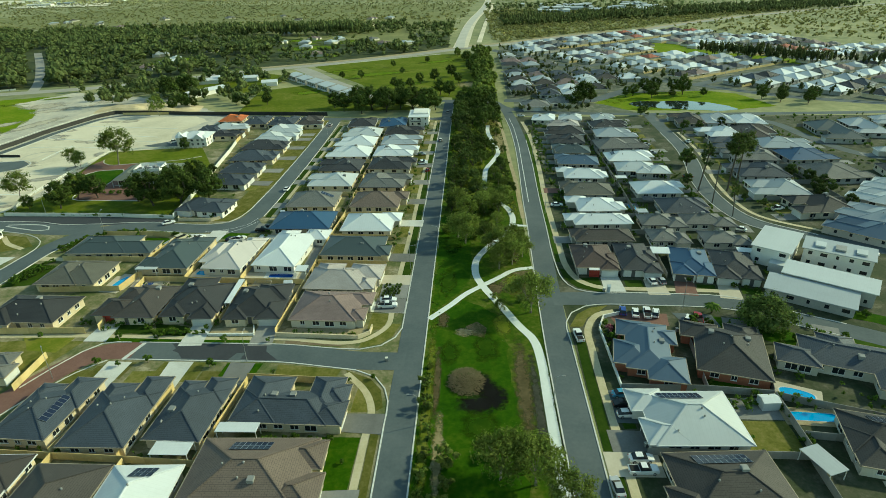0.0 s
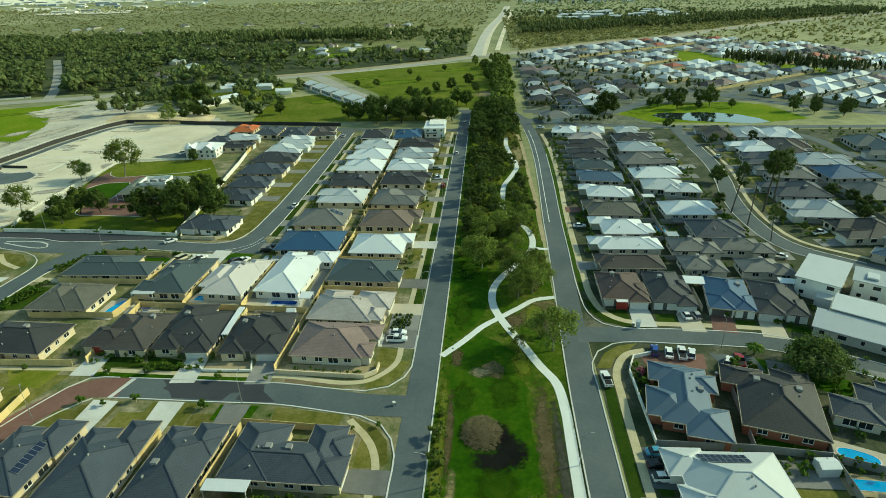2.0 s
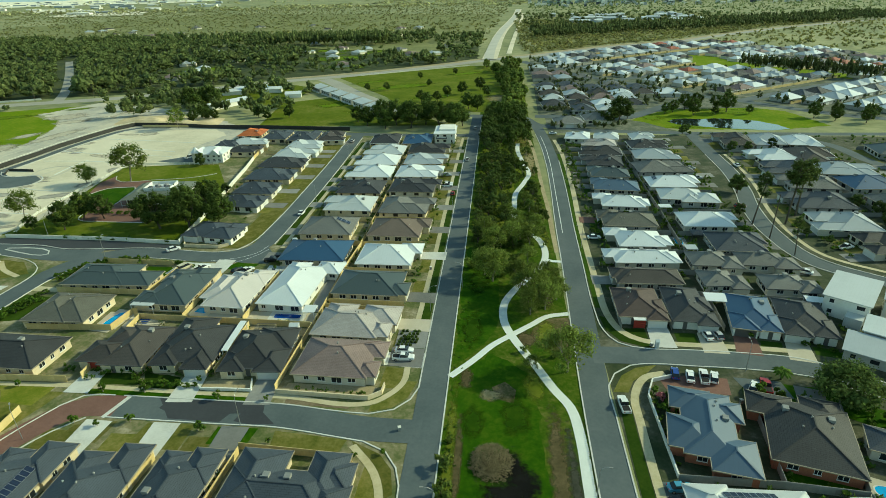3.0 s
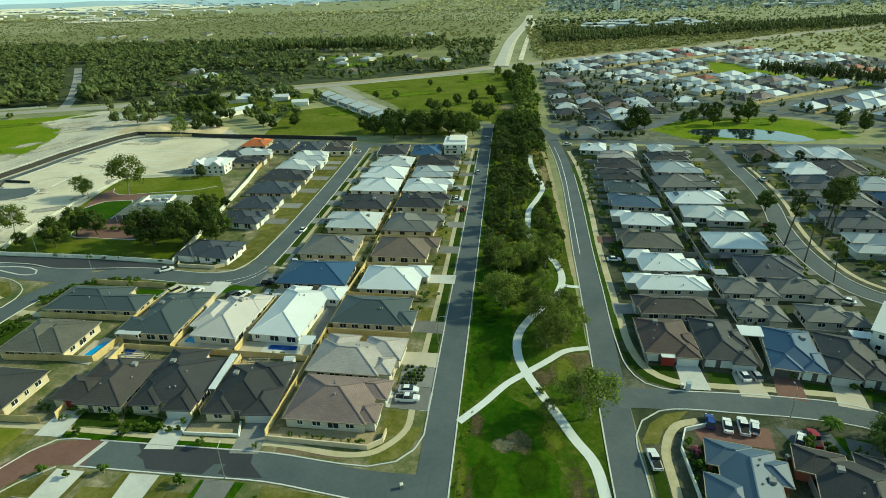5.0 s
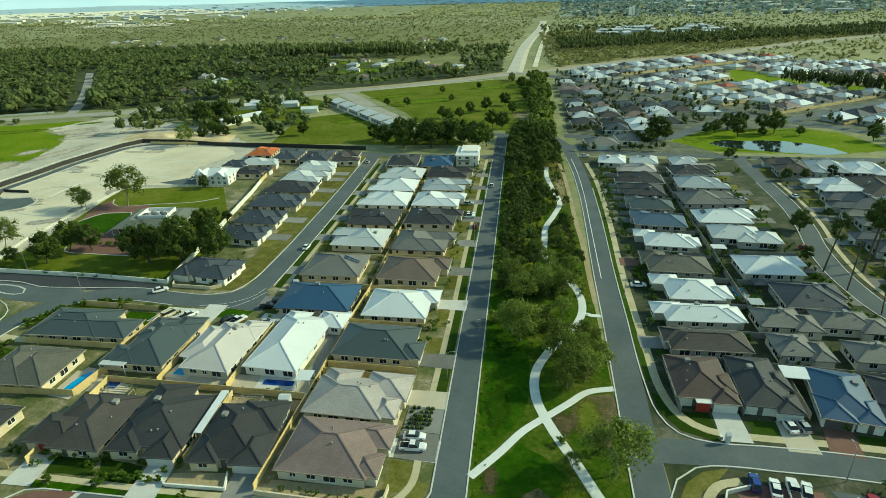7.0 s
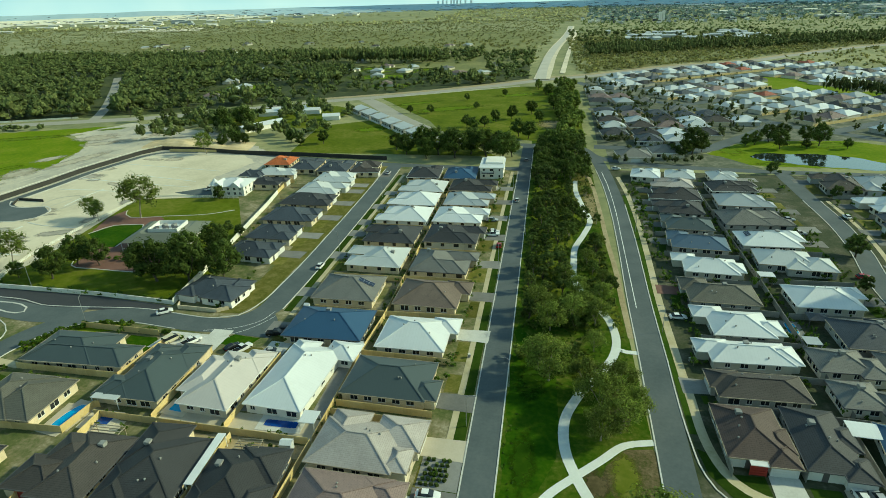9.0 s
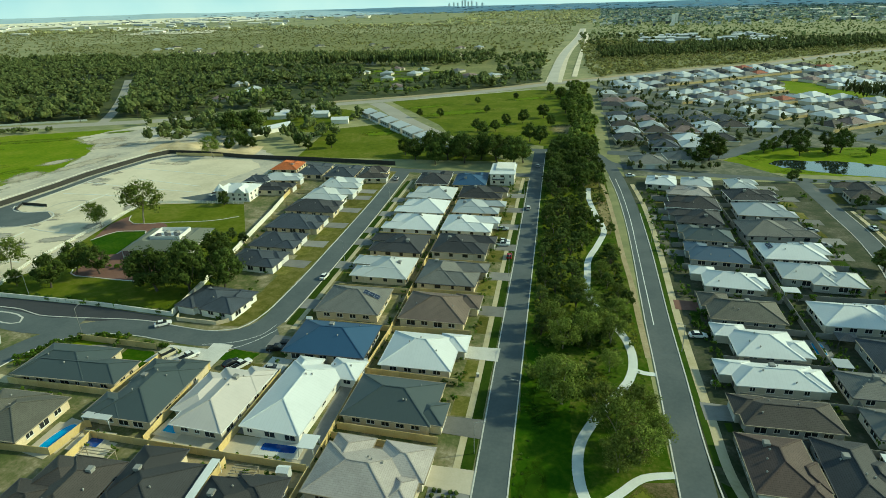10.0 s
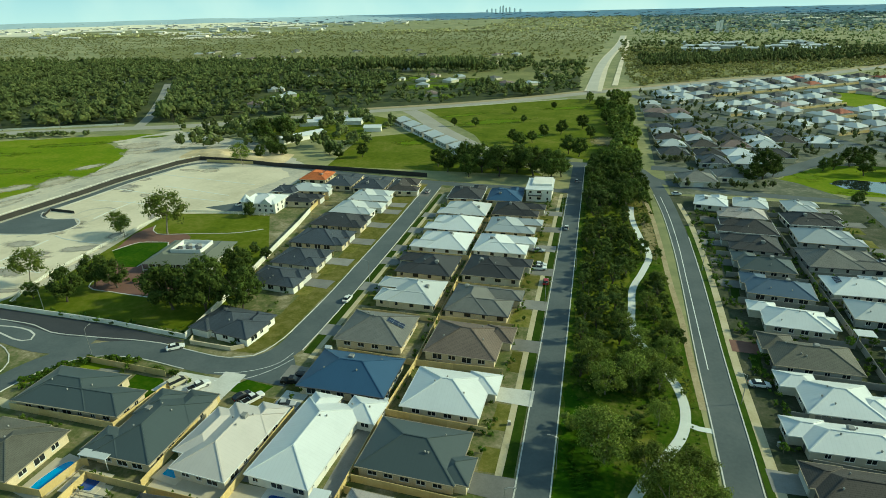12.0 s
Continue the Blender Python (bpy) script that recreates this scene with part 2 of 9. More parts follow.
leaves("leaf_gum", [(0.10, 0.145, 0.030), (0.155, 0.20, 0.042), (0.225, 0.245, 0.07)])
leaves("leaf_dark", [(0.058, 0.092, 0.024), (0.084, 0.118, 0.032), (0.112, 0.142, 0.042)])
leaves("leaf_green", [(0.06, 0.12, 0.016), (0.09, 0.155, 0.022), (0.14, 0.185, 0.04)])
leaves("leaf_forest", [(0.070, 0.098, 0.038), (0.115, 0.142, 0.052), (0.185, 0.20, 0.075)], big=16, fine=2.5)
leaves("leaf_heath", [(0.13, 0.14, 0.05), (0.20, 0.20, 0.075), (0.30, 0.27, 0.11)], big=20, fine=4)
# leaf_horizon, leaf_haze and the leaf_far pair carry distance haze in their colours.
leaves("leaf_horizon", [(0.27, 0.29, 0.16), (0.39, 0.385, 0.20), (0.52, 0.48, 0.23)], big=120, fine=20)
leaves("leaf_grass", [(0.04, 0.09, 0.012), (0.065, 0.12, 0.018), (0.12, 0.15, 0.04)], 0.1)
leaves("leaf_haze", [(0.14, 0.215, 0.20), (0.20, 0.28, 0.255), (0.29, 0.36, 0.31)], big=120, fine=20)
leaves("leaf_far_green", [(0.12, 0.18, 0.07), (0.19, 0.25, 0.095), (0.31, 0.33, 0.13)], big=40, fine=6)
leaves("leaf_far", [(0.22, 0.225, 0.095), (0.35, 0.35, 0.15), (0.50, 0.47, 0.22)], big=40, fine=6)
leaves("leaf_scrub", [(0.05, 0.085, 0.016), (0.082, 0.118, 0.024), (0.13, 0.145, 0.042)], 0.1)
leaves("leaf_park", [(0.062, 0.098, 0.022), (0.080, 0.116, 0.027), (0.102, 0.134, 0.036)])
leaves("leaf_pink", [(0.30, 0.10, 0.13), (0.42, 0.17, 0.2)])



def soft(name, stops, fine=0.8):
    """Worn ground that thins out raggedly towards its rim (UV length 1)."""
    m = surf(name, stops, 4, fine, 0.95, 0.4, mixfine=0.5, spec=0.05)
    N, L = m.node_tree.nodes, m.node_tree.links
    co, ln, ns = N.new("ShaderNodeTexCoord"), N.new("ShaderNodeVectorMath"), N.new("ShaderNodeTexNoise")
    ln.operation = "LENGTH"
    L.new(co.outputs["UV"], ln.inputs[0])
    L.new(co.outputs["Object"], ns.inputs["Vector"])
    ns.inputs["Scale"].default_value, ns.inputs["Detail"].default_value, ns.inputs["Roughness"].default_value = 0.5 / fine, 6, 0.7
    add, rng = N.new("ShaderNodeMath"), N.new("ShaderNodeMapRange")
    add.operation = "MULTIPLY_ADD"
    L.new(ns.outputs["Fac"], add.inputs[0])
    add.inputs[1].default_value = 1.5
    L.new(ln.outputs["Value"], add.inputs[2])
    rng.inputs[1].default_value, rng.inputs[2].default_value, rng.inputs[3].default_value, rng.inputs[4].default_value = 1.15, 1.6, 0.95, 0.0
    L.new(add.outputs[0], rng.inputs[0])
    tr, mx = N.new("ShaderNodeBsdfTransparent"), N.new("ShaderNodeMixShader")
    L.new(rng.outputs[0], mx.inputs[0])
    L.new(tr.outputs[0], mx.inputs[1])
    L.new(N["Principled BSDF"].outputs[0], mx.inputs[2])
    L.new(mx.outputs[0], N["Material Output"].inputs["Surface"])


soft("worn_earth", [(0.055, 0.048, 0.022), (0.095, 0.076, 0.038), (0.15, 0.12, 0.065)])
soft("worn_sand", [(0.17, 0.145, 0.065), (0.26, 0.215, 0.11), (0.36, 0.30, 0.18)])
soft("burnt", [(0.006, 0.006, 0.006), (0.014, 0.014, 0.013)])
soft("worn_mulch", [(0.030, 0.034, 0.024), (0.055, 0.056, 0.042), (0.09, 0.085, 0.065)])
soft("pale_sand", [(0.36, 0.32, 0.24), (0.47, 0.42, 0.33), (0.56, 0.50, 0.39)], 3.0)
soft("grey_wet", [(0.27, 0.255, 0.225), (0.36, 0.335, 0.29), (0.44, 0.405, 0.34)], 3.0)
soft("grass_clump", [(0.016, 0.045, 0.002), (0.026, 0.062, 0.003), (0.05, 0.085, 0.006)], 1.6)
soft("grass_dry", [(0.085, 0.115, 0.010), (0.13, 0.15, 0.02), (0.20, 0.19, 0.05)], 1.6)
soft("grass_rough", [(0.085, 0.15, 0.006), (0.12, 0.18, 0.010), (0.18, 0.20, 0.03)], 3.0)

# ---------------- mesh helpers ----------------


class Shape:
    """Faces gathered for one mesh."""

    def __init__(self):
        self.v, self.f, self.m, self.t = [], [], [], []

    def face(self, pts, m=0, uv=None):
        i = len(self.v)
        self.v += [tuple(p) for p in pts]
        self.f.append(tuple(range(i, i + len(pts))))
        self.m.append(m)
        self.t += uv or [(p[0], p[1]) for p in pts]
        return self

    def box(self, x0, y0, z0, x1, y1, z1, m=0):
        a = [(x0, y0), (x1, y0), (x1, y1), (x0, y1)]
        self.face([(x, y, z1) for x, y in a], m)
        self.face([(x, y, z0) for x, y in reversed(a)], m)
        for k in range(4):
            (px, py), (qx, qy) = a[k], a[(k + 1) % 4]
            ln = math.hypot(qx - px, qy - py)
            self.face([(px, py, z0), (qx, qy, z0), (qx, qy, z1), (px, py, z1)], m, [(0, z0), (ln, z0), (ln, z1), (0, z1)])
        return self

    def beam(self, a, b, w, h, m=0):
        """A bar of width w and height h from a to b."""
        a, b = Vector(a), Vector(b)
        d = (b - a).normalized()
        s = d.cross(Vector((0, 0, 1)))
        s = (s if s.length > 1e-4 else Vector((1, 0, 0))).normalized() * w / 2
        u = s.cross(d).normalized() * h / 2
        ring = [(-1, -1), (1, -1), (1, 1), (-1, 1)]
        P = [a + s * i + u * j for i, j in ring]
        Q = [b + s * i + u * j for i, j in ring]
        self.face(P, m)
        self.face(Q[::-1], m)
        for k in range(4):
            j = (k + 1) % 4
            self.face([P[j], P[k], Q[k], Q[j]], m)
        return self

    def tube(self, pts, radii, n=7, m=0):
        rings = []
        for i, (p, r) in enumerate(zip(pts, radii)):
            d = (Vector(pts[min(i + 1, len(pts) - 1)]) - Vector(pts[max(i - 1, 0)])).normalized()
            s = d.orthogonal().normalized()
            u = d.cross(s)
            rings.append([Vector(p) + (s * math.cos(6.2832 * k / n) + u * math.sin(6.2832 * k / n)) * r for k in range(n)])
        for A, B in zip(rings, rings[1:]):
            for k in range(n):
                j = (k + 1) % n
                self.face([A[k], A[j], B[j], B[k]], m)
        self.face(rings[-1], m)
        return self

    def mesh(self, name, mats):
        me = bpy.data.meshes.new(name)
        me.from_pydata(self.v, [], self.f)
        me.polygons.foreach_set("material_index", self.m)
        me.uv_layers.new(name="UVMap").data.foreach_set("uv", [c for p in self.t for c in p])
        for m in mats:
            me.materials.append(MATS[m])
        return me


def part(name, shape, mats, parent=None, label=""):
    """One mesh object, under its thing if parent is given. shape: a Shape or a mesh to be shared."""
    mats = [mats] if isinstance(mats, str) else mats
    ob = new(name, shape if isinstance(shape, bpy.types.Mesh) else shape.mesh(name, mats))
    ob.parent = parent
    return tagged(ob, label)


def thing(name, m, label, category, group="", kind=""):
    ob = new(name)
    ob.matrix_world = m
    return tagged(ob, label, category, group, kind)


def curve_points(pts, step=3.0):
    """A smooth line through the points."""
    P = [Vector((*p, 0)[:3]) for p in pts]
    seg = [(b - a).normalized() for a, b in zip(P, P[1:])]
    way = [seg[0]] + [(a + b).normalized() if (a + b).length > 0.1 else b for a, b in zip(seg, seg[1:])] + [seg[-1]]
    out = []
    for i in range(len(P) - 1):
        b, c = P[i], P[i + 1]
        ln = (c - b).length
        u, w = way[i] * ln, way[i + 1] * ln
        n = max(1, int(ln / step))
        for k in range(n):
            t = k / n
            out.append(b * (2 * t ** 3 - 3 * t * t + 1) + u * (t ** 3 - 2 * t * t + t) + c * (3 * t * t - 2 * t ** 3) + w * (t ** 3 - t * t))
    return out + [P[-1]]


def ribbon(pts, width, z, lift=0.0, step=3.0):
    """A strip of that width along the line; with lift, a raised bar."""
    L = curve_points(pts, step)
    s, sides = Shape(), []
    for i, p in enumerate(L):
        d = L[min(i + 1, len(L) - 1)] - L[max(i - 1, 0)]
        nrm = Vector((-d.y, d.x, 0)).normalized() * width / 2
        sides.append((p + nrm, p - nrm))
    for (a, b), (c, d) in zip(sides, sides[1:]):
        top = z + lift
        s.face([(b.x, b.y, top), (d.x, d.y, top), (c.x, c.y, top), (a.x, a.y, top)])
        if lift:
            s.face([(b.x, b.y, 0), (d.x, d.y, 0), (d.x, d.y, top), (b.x, b.y, top)])
            s.face([(c.x, c.y, 0), (a.x, a.y, 0), (a.x, a.y, top), (c.x, c.y, top)])
    return s


def strip(name, pts, width, z, mat, label, category, lift=0.0, step=3.0):
    return tagged(part(name, ribbon(pts, width, z, lift, step), mat), label, category, kind="structure")


def patch(name, pts, z, mat, label, category, wobble=0.0, kind="structure"):
    """A flat area inside the outline; wobble frays its edge."""
    rnd = random.Random(len(pts) * 7 + int(abs(pts[0][0])))
    P = []
    n = len(pts)
    for i in range(n):
        a, b = pts[i], pts[(i + 1) % n]
        ln = math.hypot(b[0] - a[0], b[1] - a[1])
        k = max(1, int(ln / max(2.5, wobble * 3.5))) if wobble else 1
        for j in range(k):
            t = j / k
            P.append((a[0] + (b[0] - a[0]) * t + rnd.uniform(-1, 1) * wobble, a[1] + (b[1] - a[1]) * t + rnd.uniform(-1, 1) * wobble, z))
    area = sum(P[i][0] * P[(i + 1) % len(P)][1] - P[(i + 1) % len(P)][0] * P[i][1] for i in range(len(P)))
    return tagged(part(name, Shape().face(P if area > 0 else P[::-1]), mat), label, category, kind=kind)


def rect(x0, y0, x1, y1):
    return [(x0, y0), (x1, y0), (x1, y1), (x0, y1)]


def blot(name, cx, cy, rx, ry, rot, z, mat, label, category="soil"):
    """A round stain with a ragged rim."""
    s = Shape()
    n, c, sn = 26, math.cos(radians(rot)), math.sin(radians(rot))
    for k in range(n):
        a, b = 6.2832 * k / n, 6.2832 * (k + 1) / n
        U = [(0, 0), (math.cos(a), math.sin(a)), (math.cos(b), math.sin(b))]
        s.face([(cx + u * rx * c - v * ry * sn, cy + u * rx * sn + v * ry * c, z) for u, v in U], 0, U)
    return tagged(part(name, s, mat), label, category, kind="structure")


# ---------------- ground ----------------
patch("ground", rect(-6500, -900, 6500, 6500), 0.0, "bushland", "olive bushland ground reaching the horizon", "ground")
patch("ground_yards", [(-175, -70), (0, -70), (0, 350), (-140, 365), (-145, 200), (-175, 195)], 0.010, "yard", "sandy dry-grass yards round the houses", "ground")
patch("ground_yards_east", [(35, -70), (260, -70), (260, 345), (36, 352)], 0.010, "yard_right", "green yards round the houses, darkened for shaded gaps", "ground")
patch("ground_forest", [(-1300, 60), (-900, 250), (-620, 360), (-444, 440), (-350, 475), (-290, 498), (-194, 568), (-120, 610), (-50, 662), (-12, 705), (-20, 1000), (-1300, 1000)], 0.02, "forest_floor", "leaf litter under the woodland, crown shade in its colour", "ground", 3.0)
patch("ground_far_estate", [(36, 395), (92, 390), (115, 418), (190, 425), (260, 378), (430, 372), (470, 560), (420, 645), (392, 668), (372, 740), (330, 790), (292, 858), (240, 838), (168, 802), (104, 752), (44, 700)], 0.030, "yard_far", "yards of the distant housing estate", "ground")
patch("ground_corner", [(39, 354), (112, 359), (98, 382), (86, 392), (40, 396)], 0.028, "yard_far", "yards beside the pond street", "ground")
patch("park_strip", [(0, -70), (29, -70), (29.5, 340), (31, 640), (-4, 640), (-1, 370)], 0.014, "grass_park", "long green park strip of rough grass", "grass")
patch("mown_lawn", [(0.6, -70), (20, -70), (21, 90), (19, 132), (9, 140), (1, 128)], 0.022, "grass", "bright green mown grass", "grass", 0.7)
patch("mown_lawn", [(1, 134), (8, 143), (12, 156), (11, 186), (1, 200)], 0.022, "grass", "bright green mown grass", "grass", 0.7)
strip("sandy_track", [(29.9, 196), (29.8, 215), (30.0, 235), (29.4, 258), (29.2, 290), (28.6, 320), (27.5, 340)], 1.6, 0.034, "sandy_track", "pale sandy track along the kerb", "track")
patch("sunny_grass", [(19, 300), (27, 300), (28.5, 330), (27, 352), (19, 350)], 0.026, "lawn_dry", "sunlit dry grass", "grass", 0.8)
patch("park_field", [(-138, 570), (-20, 642), (30, 640), (30, 410), (8, 410), (-60, 432), (-75, 470)], 0.020, "grass_olive", "wide green park field", "grass")
patch("verge_field", [(-140, 375), (-20, 375), (-55, 425), (-120, 470), (-150, 450)], 0.020, "grass_olive", "green grass beside the terrace row", "grass")
patch("green_paddock", [(-272, 285), (-262, 330), (-275, 372), (-290, 396), (-320, 408), (-298, 445), (-420, 396), (-640, 300), (-640, 120), (-300, 150)], 0.020, "grass_field", "bright green paddock", "grass", 2.0)
patch("sand_works", [(-272, 285), (-262, 330), (-275, 372), (-290, 396), (-318, 412), (-300, 455), (-200, 420), (-150, 372), (-140, 365), (-146, 292), (-160, 250), (-170, 200), (-175, 150), (-300, 150)], 0.022, "sand_grey", "pale graded sand of a construction site", "sand", 1.2)
patch("sand_lots", [(-231, 236), (-230, 291), (-221, 361), (-165, 368), (-150, 352), (-158, 322), (-147, 294), (-153, 290), (-176, 285), (-170, 225), (-171, 150), (-231, 150)], 0.034, "sand", "pale sand lots graded flat", "sand", 0.6)
patch("pond_lawn", [(88, 384), (102, 366), (165, 361), (200, 372), (192, 412), (150, 440), (112, 410)], 0.024, "grass_field", "mown green lawn round the pond", "grass", 0.8)
patch("pond", [(112, 383), (117, 390), (126, 392), (134, 389), (142, 392), (152, 390), (164, 384), (172, 374), (174, 364), (162, 360), (150, 364), (138, 366), (125, 372), (116, 376)], 0.050, "pond_water", "still dark pond with bright sky in it", "pond", 0.5)
patch("school_ground", [(-170, 203), (-100, 201), (-98, 225), (-110, 260), (-128, 292), (-150, 291), (-175, 286), (-165, 219)], 0.036, "grass_olive", "green lawn in front of the low pavilion", "grass")
patch("rural_lot", [(-260, 455), (-150, 440), (-145, 520), (-200, 545), (-270, 500)], 0.020, "grass_olive", "dry grass of a rural lot", "grass", 3.0)
patch("heath_flat", [(60, 760), (150, 830), (360, 990), (620, 1200), (500, 1500), (80, 1500), (60, 1100)], 0.5, "heath", "open yellow-green heath", "grass", 12.0)
patch("heath_flat", [(-420, 900), (-60, 760), (-10, 960), (10, 1600), (-900, 1900), (-1200, 1300)], 0.5, "heath", "open yellow-green heath", "grass", 12.0)

# ---------------- roads ----------------
strip("road_west", [(-3.0, -70), (-3.0, 120), (-3.1, 240), (-3.2, 330), (-3.0, 405)], 6.2, 0.060, "asphalt", "straight grey asphalt street along the park", "road")
strip("road_lower", [(-4.0, 112.5), (-15, 112.8), (-34, 115.4), (-48, 115.6), (-70, 116.0)], 6.6, 0.064, "asphalt", "grey asphalt side street", "road")
strip("road_lower_brick", [(-69, 116.0), (-76, 115.6), (-81, 111.5), (-85, 104.5), (-88, 98), (-92, 85), (-93, 60)], 6.6, 0.068, "paver_red", "red brick paved bend of the street", "road")
strip("brick_edge", [(-70.5, 112.4), (-68.4, 119.6)], 1.0, 0.074, "concrete", "pale threshold band across the street", "road", step=8)
patch("asphalt_repair", [(-33.8, 112.7), (-39.5, 112.5), (-42.6, 113.1), (-42.0, 115.4), (-44.2, 115.2), (-45.4, 112.6), (-49, 112.8), (-56.6, 113.0), (-58.4, 115.2), (-60.2, 116.0), (-59.8, 117.0), (-61.6, 119.0), (-50, 119.0), (-38, 118.6), (-37.4, 116.0)], 0.072, "asphalt_dark", "dark fresh asphalt patch", "road")
strip("road_mid", [(-136, 60), (-134, 120), (-131.5, 150), (-130.2, 164), (-129, 174), (-125, 182.6), (-117, 188.4), (-104, 190.4), (-91, 188.8), (-80, 188.4), (-73.8, 191), (-69.8, 196.5), (-68.6, 212), (-68.4, 232), (-68.5, 258), (-69.0, 290), (-70.0, 320), (-70.6, 352)], 7.2, 0.062, "asphalt", "curving grey asphalt street", "road")
strip("road_mid_branch", [(-122, 188.6), (-134, 187.4), (-146, 189.2), (-162, 191.0), (-200, 190), (-260, 176)], 8.4, 0.0615, "asphalt", "grey asphalt side street", "road")
patch("road_mid_bay", [(-150, 190), (-130, 191), (-104, 193), (-98, 196.5), (-124, 199.4), (-166, 200.6), (-190, 190)], 0.058, "asphalt_dark", "dark asphalt bay beside the street", "road")
patch("asphalt_apron", [(-78, 185), (-62, 184), (-62, 190), (-66, 196), (-72, 188)], 0.066, "asphalt", "newer asphalt at the bend", "road")
strip("road_north", [(-170, 373), (-120, 361), (-70, 353), (-30, 351), (-4, 350)], 6.0, 0.058, "asphalt", "grey asphalt street behind the houses", "road")
strip("road_cross", [(-80, 410), (-40, 404), (0, 402), (24, 398), (34, 376), (55, 364), (84, 358), (126, 354), (180, 352), (240, 352), (420, 360)], 6.6, 0.057, "asphalt", "grey asphalt street past the pond", "road")
strip("road_east", [(31.2, -70), (31.6, 90), (31.9, 122), (33.0, 160), (33.9, 190), (34.4, 214), (36.0, 260), (36.6, 290), (36.2, 326), (35.0, 352), (33, 376)], 6.2, 0.061, "asphalt", "grey asphalt street east of the park", "road")
strip("road_side", [(33, 140.4), (41, 140.6), (55, 140.3), (68, 139.8), (80, 138.0), (91, 131.5), (102, 125.6), (125, 112), (170, 88), (240, 60)], 6.6, 0.063, "asphalt", "grey asphalt side street", "road")
strip("road_curved", [(240, 100), (180, 142), (137, 170), (118, 182), (107, 192), (103.5, 214), (105.5, 238), (110, 258), (113.5, 282), (115, 312), (117, 356)], 6.6, 0.062, "asphalt", "winding grey asphalt street", "road")
strip("road_court", [(117, 335), (140, 347), (175, 335), (182, 300), (190, 270), (230, 240)], 6.0, 0.059, "asphalt", "grey asphalt court road", "road")
strip("highway", [(-900, 230), (-620, 340), (-444, 420), (-350, 455), (-290, 478), (-194, 548), (-120, 590), (-50, 642), (6, 692), (55, 722), (107, 768), (171, 814), (244, 852), (301, 905), (420, 1010), (640, 1160), (1100, 1430)], 15.0, 0.050, "asphalt_pale", "wide pale highway", "road", step=8)
strip("highway_verge", [(-194, 566), (-120, 606), (-50, 658), (6, 708), (55, 738), (107, 784), (171, 830), (244, 868), (301, 921), (420, 1026), (640, 1176)], 9.0, 0.040, "sandy_track", "sandy verge of the highway", "verge", step=8)
strip("road_far", [(-1, 690), (1, 800), (7, 941), (18, 1110), (31, 1266), (48, 1500), (64, 1820)], 11.0, 0.66, "road_pale", "straight pale road through the bushland", "road", step=20)
strip("road_far_verge", [(0, 690), (4, 800), (9, 941), (19, 1110), (32, 1266), (49, 1500), (65, 1820)], 17.0, 0.6, "sand", "pale verge of the straight road", "verge", step=20)
strip("road_far_track", [(22, 740), (36, 1000), (52, 1266), (70, 1600)], 6.0, 0.6, "sand", "sandy track beside the straight road", "track", step=20)
strip("road_bush", [(-340, 462), (-362, 500), (-430, 600), (-520, 725)], 8.0, 0.056, "asphalt_pale", "grey road into the trees", "road")
strip("road_terrace", [(-40, 402), (-62, 428), (-98, 478), (-138, 545), (-150, 562)], 13.0, 0.052, "asphalt_pale", "pale drive behind the terrace row", "road")
ESTATE = [
    [(35, 673), (61, 607), (90, 560), (116, 525), (144, 490), (159, 462), (180, 443), (200, 419), (222, 398), (260, 378), (330, 350)],
    [(34, 400), (67, 396), (88, 394), (110, 416), (128, 436), (152, 470)],
    [(110, 540), (165, 582), (206, 612)],
    [(64, 610), (120, 650), (185, 700), (262, 752), (330, 770)],
    [(38, 520), (66, 522), (92, 516)],
    [(180, 448), (230, 486), (284, 520), (350, 552)],
]
for _k, _l in enumerate(ESTATE):
    strip("estate_road", _l, 9.0, 0.078 + 0.005 * _k, "asphalt", "grey street through the distant estate", "road", step=10)
strip("lane_line", [(33.2, 212), (34.6, 262), (35.4, 292), (35.2, 326), (34.2, 348)], 0.22, 0.072, "white_paint", "white painted lane line", "road marking")
strip("traffic_island", [(-158, 192), (-148, 192.4), (-141.4, 190.4), (-140, 188), (-142, 187), (-148, 188), (-158, 191.0)], 0.5, 0.08, "concrete", "pale outline of a traffic island", "kerb", 0.06)

